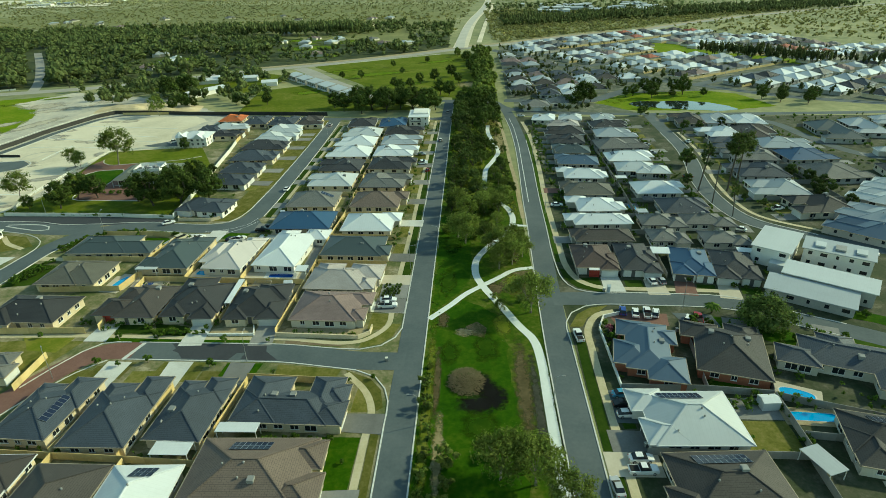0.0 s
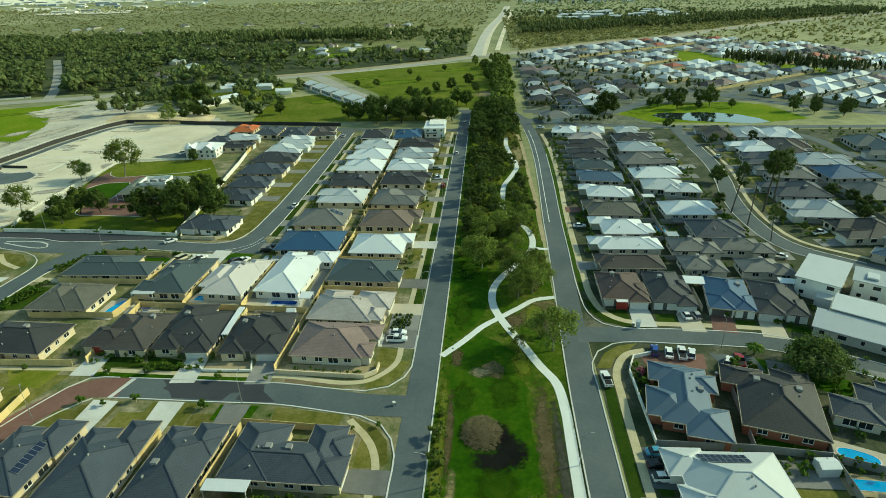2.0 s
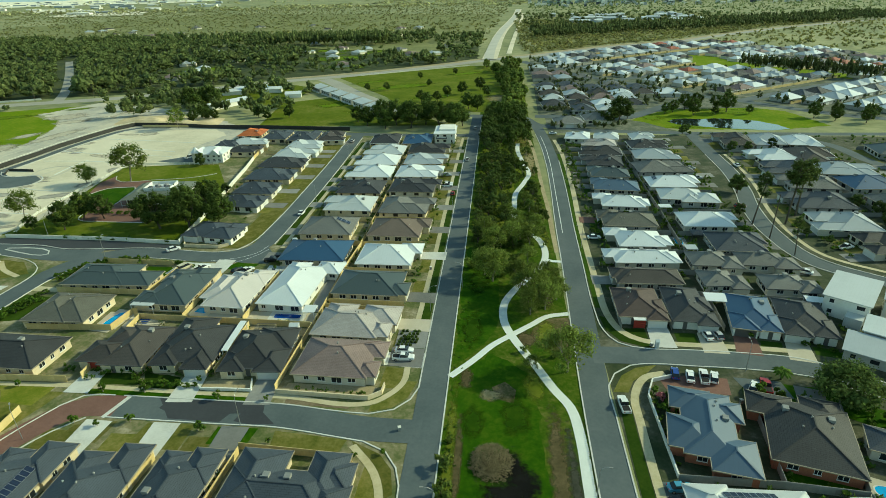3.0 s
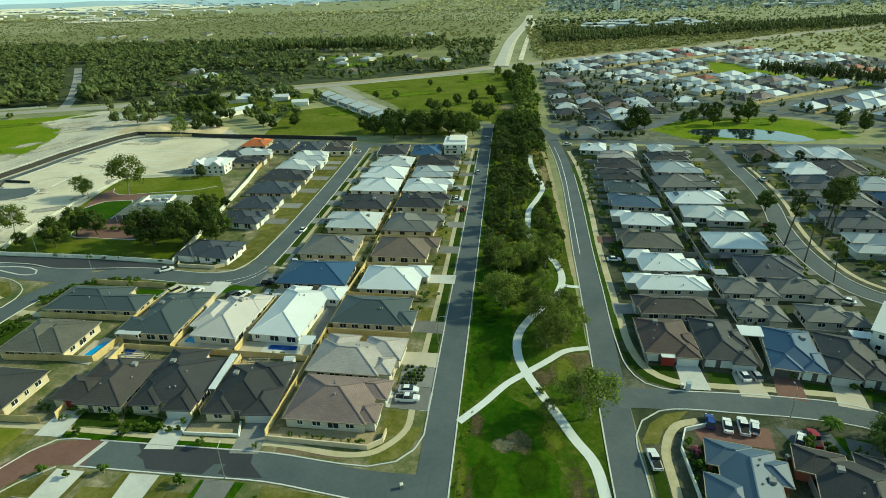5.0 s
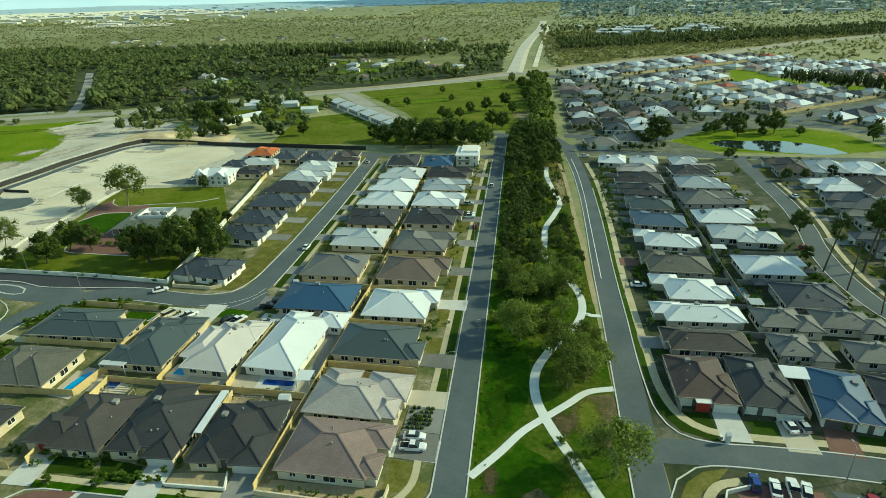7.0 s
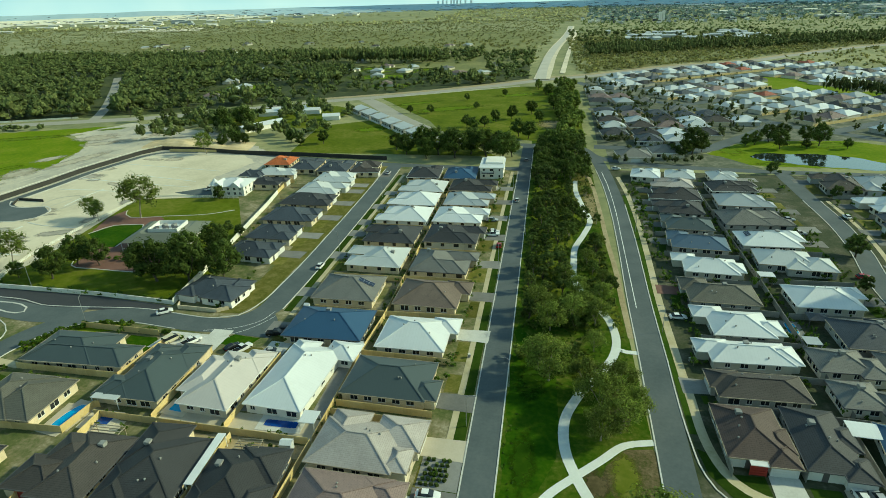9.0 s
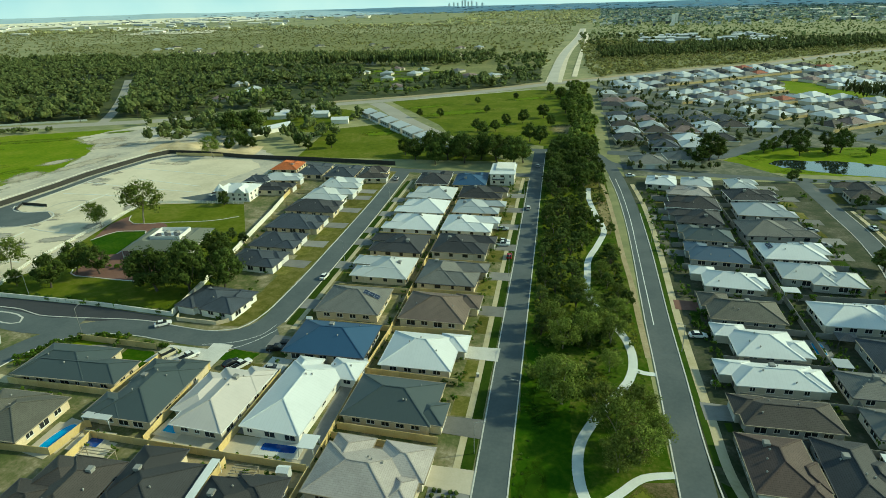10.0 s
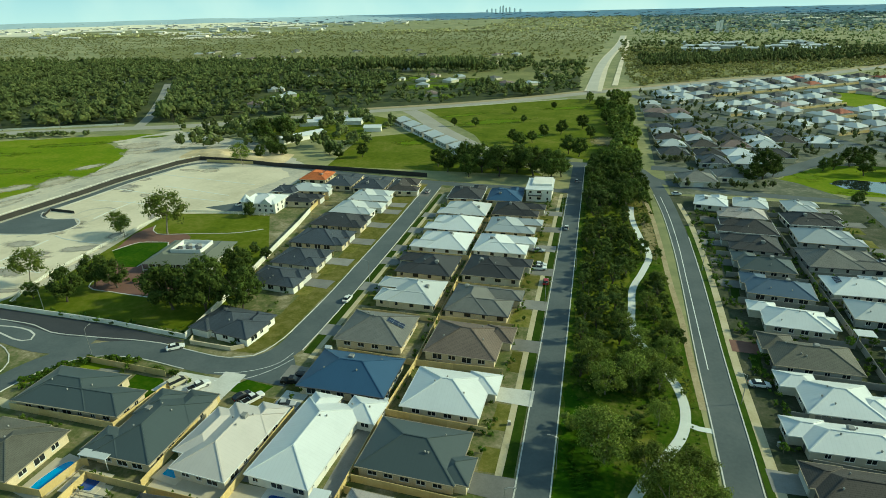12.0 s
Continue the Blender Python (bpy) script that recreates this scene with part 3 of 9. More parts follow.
# kerbs: pale raised edges
KERB = ("pale concrete kerb", "kerb")
for _p in (
    [(0.15, -70), (0.15, 200), (0.0, 330), (0.1, 398)],
    [(-6.2, -70), (-6.1, 92), (-6.2, 99), (-7.4, 103), (-10, 106.8), (-14.8, 109.2), (-20, 110.0), (-33, 111.9), (-46, 112.1), (-70, 112.6)],
    [(-6.2, 345), (-6.2, 240), (-6.1, 130), (-6.1, 126), (-7.4, 122), (-10.4, 118.6), (-15.3, 117), (-20, 117.2), (-34, 118.8), (-48, 119.1), (-70, 119.4)],
    [(-74, 112.2), (-78.5, 107.6), (-83, 99.8), (-86.5, 92)],
    [(-72, 119.4), (-79, 118.8), (-84, 111.5), (-88, 102)],
    [(-127.6, 140), (-127.0, 158), (-125.6, 172), (-122.4, 180), (-116, 185), (-105, 186.6), (-90, 185.1)],
    [(-135, 150), (-134, 164), (-133.6, 172), (-136, 178), (-143, 183), (-156, 186.6)],
    [(-190, 195), (-156, 195.2), (-146, 194.6), (-138, 192.4), (-128, 192.6), (-104, 194.1), (-92, 192.5), (-82, 191.9), (-76.4, 194), (-73.6, 200), (-72.3, 214), (-72.1, 258), (-72.7, 300), (-74, 345)],
    [(-65.2, 199), (-64.8, 212), (-64.7, 258), (-65.3, 300), (-66.6, 345)],
    [(28.1, -70), (28.5, 90), (28.7, 122), (29.8, 160), (30.7, 190), (31.2, 214), (32.8, 260), (33.4, 290), (33.0, 326), (31.6, 352)],
    [(34.4, -70), (34.8, 95), (34.9, 120), (35.0, 129), (37, 133.4), (41, 136.6), (47, 137.6), (55, 137.2), (68, 136.6), (79, 134.8), (90, 128.4), (101, 122.4)],
    [(39.9, 300), (39.2, 260), (37.6, 214), (37.1, 190), (36.6, 160), (37.4, 151), (40.2, 145.6), (46, 143.6), (55, 143.5), (68, 143), (81, 141.2), (92, 134.6), (103, 128.6)],
    [(117, 179), (104.4, 190.6), (100.2, 214), (102.2, 238), (106.7, 258), (110.2, 282), (111.7, 312)],
    [(124, 181), (109.8, 195), (106.8, 214), (108.8, 238), (113.3, 258), (116.8, 282), (118.3, 312)],
):
    strip("kerb", _p, 0.28, 0.0, "concrete", *KERB, lift=0.15)

# park path
strip("park_path", [(26.6, -70), (26.9, 79), (27.0, 101), (27.0, 113), (26.0, 121.5), (23.2, 127), (19.4, 136), (16.4, 142.5), (14.2, 148), (12.6, 154), (12.8, 163), (15.4, 170), (19.8, 178), (24.6, 187), (26.1, 195), (25.2, 204), (22.6, 211), (18.4, 221), (16.8, 230), (17.2, 240), (18.0, 252), (21.6, 265), (24.6, 279), (22.6, 296), (20.6, 318), (21, 332)], 2.1, 0.075, "path_white", "pale concrete park path winding between trees", "path", step=1.5)
strip("park_path", [(14.2, 147.4), (10, 143.2), (5.4, 136.6), (0.4, 130.2)], 1.7, 0.079, "path_white", "pale concrete branch path to the kerb", "path", step=1.5)
strip("park_path", [(14.2, 147.4), (19.4, 152.4), (24, 156.8), (29.6, 158.4)], 1.7, 0.079, "path_white", "pale concrete branch path to the kerb", "path", step=1.5)
strip("park_path", [(25.8, 190.6), (28, 189.6), (30.7, 189.4)], 1.5, 0.079, "path_white", "pale concrete branch path to the kerb", "path", step=1.5)

# footpaths along the streets
strip("footpath", [(-9.2, -70), (-9.3, 88), (-9.2, 96), (-11.2, 101.6), (-16.6, 108.0)], 1.5, 0.070, "footpath_cream", "cream concrete footpath", "footpath", step=1.5)
strip("footpath", [(-34, 121.2), (-16, 120.2), (-12.4, 123.0), (-9.8, 127.4), (-9.6, 134)], 1.4, 0.070, "footpath_cream", "cream concrete footpath", "footpath", step=1.5)
strip("footpath", [(-9.8, 150), (-9.4, 180), (-9.4, 230), (-9.4, 300), (-9.0, 345)], 1.4, 0.070, "footpath_cream", "cream concrete footpath", "footpath")
strip("footpath", [(-110, 121.6), (-80, 122.0), (-60, 121.4), (-34, 121.2)], 1.4, 0.070, "footpath_cream", "cream concrete footpath", "footpath")
strip("footpath", [(-61.5, 196), (-61.4, 230), (-61.6, 280), (-62.2, 335)], 1.4, 0.070, "footpath_cream", "cream concrete footpath", "footpath")
strip("footpath", [(38.0, -70), (38.8, 80), (39.3, 118), (39.9, 126), (43.6, 132.6), (48, 134.2)], 1.7, 0.070, "footpath_cream", "cream concrete footpath", "footpath", step=1.5)
strip("footpath", [(84, 144.2), (66, 145.4), (52, 146), (46, 147), (42, 150.4), (39.8, 157), (39.4, 175), (39.6, 196), (40.0, 217), (41.6, 253), (42.4, 279), (42.4, 315), (41, 340)], 1.9, 0.070, "footpath_cream", "cream concrete footpath", "footpath", step=2)
strip("footpath", [(127, 184), (112.4, 197), (109.6, 214), (111.6, 238), (116.1, 258), (119.6, 282), (121, 312)], 1.5, 0.070, "footpath_cream", "cream concrete footpath", "footpath")
strip("verge", [(-7.6, -70), (-7.6, 92)], 1.6, 0.050, "lawn_dry", "dry grass verge", "verge")
strip("verge", [(-7.9, 134), (-7.9, 340)], 2.4, 0.046, "lawn_green", "green grass verge", "verge")
strip("verge", [(-63.4, 198), (-63.3, 250), (-63.6, 335)], 2.2, 0.046, "lawn_green", "green grass verge", "verge")
strip("verge", [(36.4, -70), (36.9, 110), (37.3, 124)], 2.2, 0.046, "lawn_green", "green grass verge", "verge")
strip("verge", [(37.9, 162), (38.3, 192), (38.8, 215), (40.4, 256), (41, 285), (41, 312)], 1.9, 0.046, "lawn_green", "green grass verge", "verge")
patch("corner_lawn", [(-17, 109.2), (-11, 106.2), (-8.2, 102.6), (-7, 97), (-8.2, 96), (-10.4, 101.4), (-16, 107.2)], 0.050, "lawn_dry", "dry corner lawn by the footpath", "grass")
patch("corner_lawn", [(-15.6, 117.6), (-10.8, 119.2), (-8, 122.6), (-6.6, 128), (-8.8, 128), (-11.8, 122.6), (-15.4, 119.6)], 0.050, "lawn_dry", "dry corner lawn by the footpath", "grass")
patch("corner_lawn", [(35.6, 127), (38.4, 132.8), (42, 135.8), (47, 137.2), (44, 133.8), (40.6, 131), (38.8, 127)], 0.050, "lawn_dry", "dry corner lawn by the footpath", "grass")
patch("corner_lawn", [(37.2, 158), (38, 151.4), (40.8, 146.4), (46, 144.2), (52, 143.9), (52, 145.2), (45.6, 146.2), (41.6, 149.6), (39, 157)], 0.050, "lawn_green", "corner lawn by the footpath", "grass")
patch("verge_lawn", [(-112, 119.4), (-84, 119.8), (-90, 103), (-112, 104)], 0.040, "lawn_dry", "yellow-green verge lawn", "grass", 0.3)
patch("verge_lawn", [(-64, 119.6), (-53, 119.4), (-53, 123.6), (-66, 124.4)], 0.042, "lawn_green", "green front lawn", "grass")
patch("verge_lawn", [(-50.6, 119.4), (-42, 119.3), (-42, 120.4), (-50.6, 120.4)], 0.044, "grass", "vivid green front lawn", "grass")
patch("dry_bank", [(18.4, 147.6), (20.6, 151.6), (24.2, 155.0), (28.4, 156.8), (29.6, 155.8), (29.4, 145), (27.4, 139.6), (23.4, 141.0)], 0.026, "earth_grassy", "dry brown bank with thin grass", "soil", 0.9)
patch("dry_bank", [(10.2, 127.0), (13.4, 129.4), (15.8, 127.2), (14.8, 122.6), (11.4, 122.8)], 0.027, "earth_grassy", "dry brown bank with thin grass", "soil", 0.9)
patch("planting_bed", [(-34, 119.2), (-20, 118.2), (-19.6, 119.5), (-34, 120.4)], 0.046, "earth", "dark planting bed beside the footpath", "soil")
patch("verge_lawn", [(-75, 110), (-66.6, 111.6), (-67.4, 105.4), (-76, 105.4)], 0.042, "lawn_dry", "dry front lawn", "grass")
patch("verge_lawn", [(-60, 111.6), (-50, 111.6), (-50, 104.6), (-61, 104.6)], 0.042, "lawn_dry", "dry sandy front lawn", "grass")
patch("verge_lawn", [(-45, 111.4), (-36.6, 111.4), (-37.4, 106.4), (-45.4, 106.6)], 0.044, "grass", "vivid green front lawn", "grass")
patch("verge_lawn", [(-33, 111), (-18, 109.4), (-19, 106), (-32.6, 107)], 0.042, "lawn_dry", "dry grass behind the corner kerb", "grass")
patch("verge_lawn", [(-18, 76), (-10.4, 76), (-10.2, 88.6), (-18, 88.6)], 0.042, "grass", "vivid green front lawn", "grass")
patch("grass_bank", [(64, 132.8), (78, 131), (88, 125), (112, 110), (150, 90), (150, 84), (110, 102), (86, 118)], 0.046, "grass", "bright grass bank along the street", "grass", 0.3)
patch("grass_bank", [(84, 146), (96, 138.4), (106, 131.4), (130, 117), (132, 121), (108, 135.6), (98, 142)], 0.046, "grass", "green grass bank along the street", "grass", 0.3)

patch("corner_lawn", [(-136, 174), (-144, 182), (-160, 184), (-165, 170), (-150, 166)], 0.044, "lawn_dry", "dry corner lawn by the side street", "grass", 0.2)
strip("footpath", [(-138, 172), (-146, 176), (-152, 182)], 1.6, 0.070, "footpath_cream", "cream concrete footpath", "footpath")
patch("driveway", [(-136, 166), (-137, 160), (-160, 160), (-160, 166)], 0.078, "concrete", "concrete driveway to the garage", "driveway")
patch("driveway", [(-126.6, 163.4), (-126.6, 166.4), (-116, 165), (-116, 163)], 0.078, "footpath_cream", "cream paved path", "driveway")
patch("verge_lawn", [(-126.4, 146), (-126.6, 161.4), (-118, 160), (-117, 148)], 0.043, "lawn_green", "green planted verge", "grass", 0.2)
patch("verge_lawn", [(-125.4, 170), (-122, 179.6), (-115, 184.4), (-104, 186), (-104, 183), (-117, 178)], 0.043, "grass_field", "bright green verge", "grass", 0.2)
# brush heap and the burnt ground beside it
for _x, _y, _a, _b in ((12.8, 98.4, 6.6, 3.4), (15.8, 101.0, 3.8, 5.2), (13.8, 104.6, 3.0, 5.4)):
    blot("burnt_ground", _x, _y, _a, _b, 0, 0.0352 + 0.0002 * _a, "burnt", "black burnt ground beside the brush heap")

# tracks and lot lines on the sand
for _l in ([(-216, 250), (-206, 262), (-200, 276), (-204, 288), (-214, 284), (-212, 272), (-202, 268)], [(-222, 262), (-210, 272), (-206, 284)], [(-270, 230), (-262, 280), (-256, 330), (-244, 372), (-262, 410)], [(-262, 240), (-256, 300), (-248, 350), (-236, 380)]):
    strip("wheel_track", _l, 1.2, 0.046, "sand_grey", "grey wheel track in the sand", "track")
patch("scrub_ground", [(2, 204), (11, 204), (14.6, 226), (15, 246), (17.6, 262), (21, 280), (18, 318), (17, 330), (2, 330)], 0.0265, "grass_olive", "olive rough grass under the park trees", "grass", 0.5)
patch("pool_paving", [(-95, 144.8), (-88.4, 144.8), (-87.6, 153), (-95, 153.2)], 0.0335, "drive_cream", "cream paving round the pool", "paving")
patch("pool_paving", [(-85.6, 144.8), (-78, 144.4), (-78, 149.4), (-85.6, 149.8)], 0.0335, "drive_cream", "cream paving round the pool", "paving")
patch("back_paving", [(-72, 150.2), (-37, 149), (-37, 155.4), (-72, 155.6)], 0.0335, "drive_cream", "cream paving behind the houses", "paving")
patch("back_paving", [(-69.6, 144.6), (-37.4, 144.4), (-37, 147.8), (-69.6, 148.6)], 0.0335, "sandy_track", "sandy strip behind the houses", "soil", 0.2)
patch("side_paving", [(-40, 156), (-36.4, 156), (-36.2, 182), (-40, 182)], 0.0335, "drive_grey", "grey paved strip beside the house", "paving")
patch("side_paving", [(-56.4, 156), (-53.4, 156), (-54, 178), (-56.4, 178)], 0.0335, "drive_grey", "grey paved strip beside the house", "paving")
patch("front_lawn", [(-98, 164), (-91, 163.4), (-89, 177), (-92, 180.6), (-100, 180.6)], 0.0365, "grass", "vivid green back lawn", "grass", 0.2)
patch("car_court", [(-92, 176), (-76, 174.6), (-73, 183.4), (-90, 184)], 0.0455, "concrete", "pale concrete car court", "paving")
patch("front_lawn", [(-76, 180), (-72, 184.6), (-64.6, 183.6), (-66, 179)], 0.0465, "grass", "vivid green front lawn", "grass", 0.1)

patch("front_lawn", [(-80.0, 127.2), (-72.8, 127.9), (-68.4, 123.2), (-78.0, 122.9)], 0.0415, "lawn_green", "dark green front lawn between shrubs", "grass", 0.2)
patch("front_lawn", [(-70.2, 127.8), (-60.7, 126.4), (-60.8, 122.8), (-67.9, 123.0)], 0.0415, "lawn_green", "dark green front lawn between shrubs", "grass", 0.2)
patch("verge_lawn", [(-80.4, 121.8), (-61.5, 121.2), (-62.1, 119.1), (-80.5, 119.7)], 0.0475, "grass", "green grass verge by the kerb", "grass", 0.1)
patch("verge_lawn", [(-55.2, 121.2), (-43.5, 120.6), (-43.9, 118.2), (-55.7, 118.6)], 0.0475, "grass", "green grass verge by the kerb", "grass", 0.1)
patch("verge_lawn", [(-102.4, 123.0), (-87.3, 122.3), (-88.4, 115.0), (-96.3, 115.8)], 0.0478, "grass_dry_lawn", "yellow-green verge lawn", "grass", 0.2)
patch("paved_court", [(-54.0, 125.4), (-43.9, 126.5), (-42.8, 122.5), (-54.3, 122.3)], 0.0855, "sandy_track", "tan paved garden court with low beds", "paving", 0.05)

# worn places in the park strip
for _x, _y, _a, _b, _m, _w in ((22.4, 104, 2.6, 22, "worn_earth", "bare brown soil beside the path"), (24.9, 96, 1.5, 26, "worn_mulch", "dark mulch along the path"), (28.1, 84, 0.8, 44, "worn_mulch", "dark mulch edge by the kerb"), (4.8, 84, 1.5, 15, "worn_sand", "trampled sandy line through the grass"), (3.6, 106, 1.2, 16, "worn_earth", "trampled earth line through the grass"), (9.6, 124.4, 3.0, 2.4, "worn_sand", "worn sandy spot in the grass"), (10.6, 104.5, 5.4, 5.2, "worn_earth", "singed grass round the brush heap"), (2.0, 96, 1.5, 40, "grass_dry", "dry rough grass by the kerb"), (19, 128, 3.0, 8, "grass_dry", "drier grass beside the path"), (14.6, 118, 4.0, 8, "grass_clump", "darker green in the mown grass"), (6.2, 116, 3, 6, "grass_clump", "darker green in the mown grass"), (13, 92, 5, 7, "grass_clump", "darker green in the mown grass"), (4.6, 150, 3.6, 10, "grass_clump", "darker green in the mown grass"), (5.6, 176, 4.4, 12, "grass_clump", "darker green in the mown grass"), (18, 146, 3.4, 5, "worn_earth", "bare earth under the gum"), (23, 148, 4, 9, "grass_dry", "dry grass beside the path"), (24, 168, 3.4, 9, "worn_earth", "bare earth under the trees"), (17, 182, 4, 9, "grass_dry", "dry rough grass"), (26.6, 206, 2.6, 14, "grass_dry", "dry rough grass"), (24, 245, 4, 24, "grass_dry", "dry rough grass"), (26, 300, 3.4, 30, "worn_sand", "sandy ground beside the path"), (4, 130, 2, 5, "worn_earth", "worn ground at the path end")):
    blot("worn_patch", _x, _y, _a, _b, 0, 0.0262 + 0.0006 * (int(_x * 7 + _y) % 13), _m, _w)
# the paved court and lawns of the pavilion
patch("paved_court", [(-167, 249), (-171, 262), (-169, 276), (-146, 264), (-138, 246), (-121, 230), (-121, 215.6), (-150, 217.6), (-153, 232)], 0.046, "paver_red", "red paved court", "paving", 0.2)
patch("lawn_island", [(-166, 245.4), (-162, 254.4), (-150.8, 257), (-147.8, 252), (-146.4, 235), (-152, 233)], 0.056, "grass", "curved green lawn inside a pale kerb", "grass", 0.1)
patch("lawn_court", [(-169, 272.4), (-168.3, 287.2), (-150, 287.0), (-130, 285.4), (-122, 277), (-130, 271.6), (-147.4, 267.2), (-161.6, 264.2), (-166, 267)], 0.056, "grass_olive", "olive green lawn inside a pale kerb", "grass", 0.1)
strip("kerb", [(-169, 272.2), (-166, 267), (-161.6, 264.0), (-147.4, 267.0), (-130, 271.4), (-122, 277)], 0.35, 0.0, "concrete", *KERB, lift=0.16)
strip("kerb", [(-146.4, 235), (-147.6, 252), (-150.8, 257), (-156, 256.2), (-162, 254.6), (-166, 245.4)], 0.35, 0.0, "concrete", *KERB, lift=0.16)
strip("kerb", [(-153, 231), (-150.5, 218.4), (-140, 216.8), (-121, 216)], 0.35, 0.0, "concrete", *KERB, lift=0.16)
patch("car_court", [(-163, 297), (-151, 306.6), (-142.6, 306), (-142.6, 296), (-148.4, 293)], 0.050, "asphalt", "grey asphalt car court", "paving", 0.2)
# graded lots
strip("site_road", [(-236.4, 150), (-236.0, 262), (-233.4, 285), (-231.6, 305), (-230.8, 326), (-227.2, 346), (-222.6, 363), (-215, 370), (-196, 371)], 4.2, 0.060, "asphalt", "dark site road inside the retaining wall", "road")
patch("site_basin", [(-236, 268), (-231.5, 277), (-225, 272.2), (-220, 270), (-210.3, 272.4), (-203.5, 267), (-203.2, 259.6), (-209, 254.8), (-216, 253.4), (-236, 250)], 0.0645, "asphalt", "grey turning bulb on the sand", "road")
for _p in ([(-232.6, 277.6), (-228, 272.4), (-220, 270.4), (-210.3, 272.9), (-203.1, 267.2), (-202.8, 259.5), (-208.8, 254.4), (-216, 253.0), (-232, 249)], [(-201.5, 254.2), (-196, 252.4), (-190, 251.4), (-174, 250.5)], [(-232.8, 150), (-232.6, 236)], [(-230.0, 284), (-228.4, 305), (-227.6, 326), (-224.2, 345), (-219.8, 361), (-214, 366.6)]):
    strip("sand_kerb", _p, 0.5, 0.0, "concrete", "pale kerb of an unfinished street", "kerb", lift=0.14, step=2)
for _p in ([(-226.8, 315), (-203, 310.8), (-160, 306)], [(-221.8, 343), (-190, 338.4), (-160.5, 333.8)], [(-205, 323.4), (-191.7, 321), (-163, 315)], [(-224.9, 297), (-194.4, 296.2), (-176, 292)], [(-201.9, 299.2), (-202.8, 284.7), (-202, 274)], [(-228, 226), (-176, 224)], [(-228, 206), (-176, 204)], [(-200, 250), (-199, 200)]):
    strip("lot_line", _p, 0.55, 0.044, "path_white", "pale limestone edge between graded lots", "edging", lift=0.05)
_q = random.Random(12)
for _k in range(26):
    _x, _y = _q.uniform(-228, -172), _q.uniform(200, 362)
    blot("sand_stain", _x, _y, _q.uniform(4, 11), _q.uniform(2, 6), _q.uniform(-20, 40), 0.0362 + 0.0008 * (_k % 8), "grey_wet" if _k % 2 else "pale_sand", "graded sand, darker or paler", "sand")
for _x, _y, _a, _b, _r, _m in ((-278, 350, 12, 6, 70, "pale_sand"), (-270, 320, 10, 16, 10, "pale_sand"), (-282, 306, 12, 8, 60, "pale_sand"), (-276, 388, 14, 8, 30, "pale_sand"), (-290, 404, 18, 14, 30, "pale_sand"), (-262, 400, 16, 8, 30, "pale_sand"), (-250, 420, 14, 8, 40, "pale_sand"), (-258, 350, 7, 30, -12, "pale_sand"), (-262, 270, 7, 40, 0, "pale_sand")):
    blot("sand_stain", _x, _y, _a, _b, _r, 0.038, _m, "sand spilt over the paddock grass", "sand")
for _x, _y, _a, _b, _r in ((-340, 400, 40, 8, 22), (-380, 360, 50, 10, 20), (-330, 330, 40, 10, 15), (-420, 320, 60, 12, 25), (-300, 250, 20, 30, 10), (-350, 270, 30, 12, 12), (-300, 432, 14, 5, 30), (-286, 330, 10, 5, 60)):
    blot("paddock_stain", _x, _y, _a, _b, _r, 0.030, "grass_rough", "rougher yellow-green grass", "grass")
for _x, _y, _a, _b, _r in ((-70, 520, 40, 14, 30), (-20, 590, 30, 10, 30), (-100, 545, 30, 8, 35), (12, 600, 10, 30, 0), (-40, 470, 20, 10, 20), (-110, 440, 16, 10, 20), (-80, 420, 20, 8, 10), (130, 372, 30, 5, 10), (105, 396, 8, 14, 20), (160, 412, 26, 8, 20)):
    blot("field_stain", _x, _y, _a, _b, _r, 0.0335, "grass_rough", "sunny yellow-green grass", "grass")
blot("worn_patch", 12, 462, 15, 20, 0, 0.036, "worn_sand", "worn sandy ground under the field trees")
for _x, _y, _a, _b in ((-205, 808, 40, 13), (-299, 611, 26, 13), (-140, 640, 20, 7), (-60, 800, 36, 10)):
    blot("clearing", _x, _y, _a, _b, 8, 0.045, "grass_rough", "bright grass of a clearing in the woods", "grass")
# tan heap of sand by the fence
s = Shape()
for i in range(30):
    for j in range(9):
        def _z(u, v):
            d = max(0, 1 - (2 * u - 1) ** 2) * max(0, 1 - (2 * v - 1) ** 2)
            return 4.6 * d * (0.75 + 0.7 * noise.noise(Vector((u * 7, v * 3, 2)))) - 0.02
        Q = [((i + a) / 30, (j + b) / 9) for a, b in ((0, 0), (1, 0), (1, 1), (0, 1))]
        s.face([(-240 + 74 * u - 6 * v, 377 - 4 * u + 26 * v, _z(u, v)) for u, v in Q])
tagged(part("sand_heap", s, "sand_tan"), "long pale tan heap of sand behind the retaining wall", "sand heap")
strip("lane_line", [(-79.8, 182.5), (-73.1, 184.7), (-68.6, 189.2), (-65.5, 195.0)], 0.14, 0.0772, "white_paint", "thin white joint at the bend", "road marking", step=1)
strip("lane_line", [(-81.7, 185.3), (-74.0, 187.6), (-68.5, 192.1), (-66.8, 197.5)], 0.14, 0.0772, "white_paint", "thin white joint at the bend", "road marking", step=1)
patch("front_verge", [(-72.9, 200), (-80.4, 197.6), (-80.6, 236), (-81.4, 300), (-83, 338), (-74.8, 338), (-73.0, 300), (-72.5, 258)], 0.0372, "lawn_dry", "olive mown front lawns", "grass", 0.2)
patch("front_verge", [(-82.6, 194.8), (-76.6, 195.0), (-73.6, 201), (-73.2, 214), (-80, 214), (-80.4, 206)], 0.0392, "lawn_dry", "olive lawn round the corner house", "grass", 0.1)

# ---------------- houses ----------------
PITCH = math.tan(radians(23))


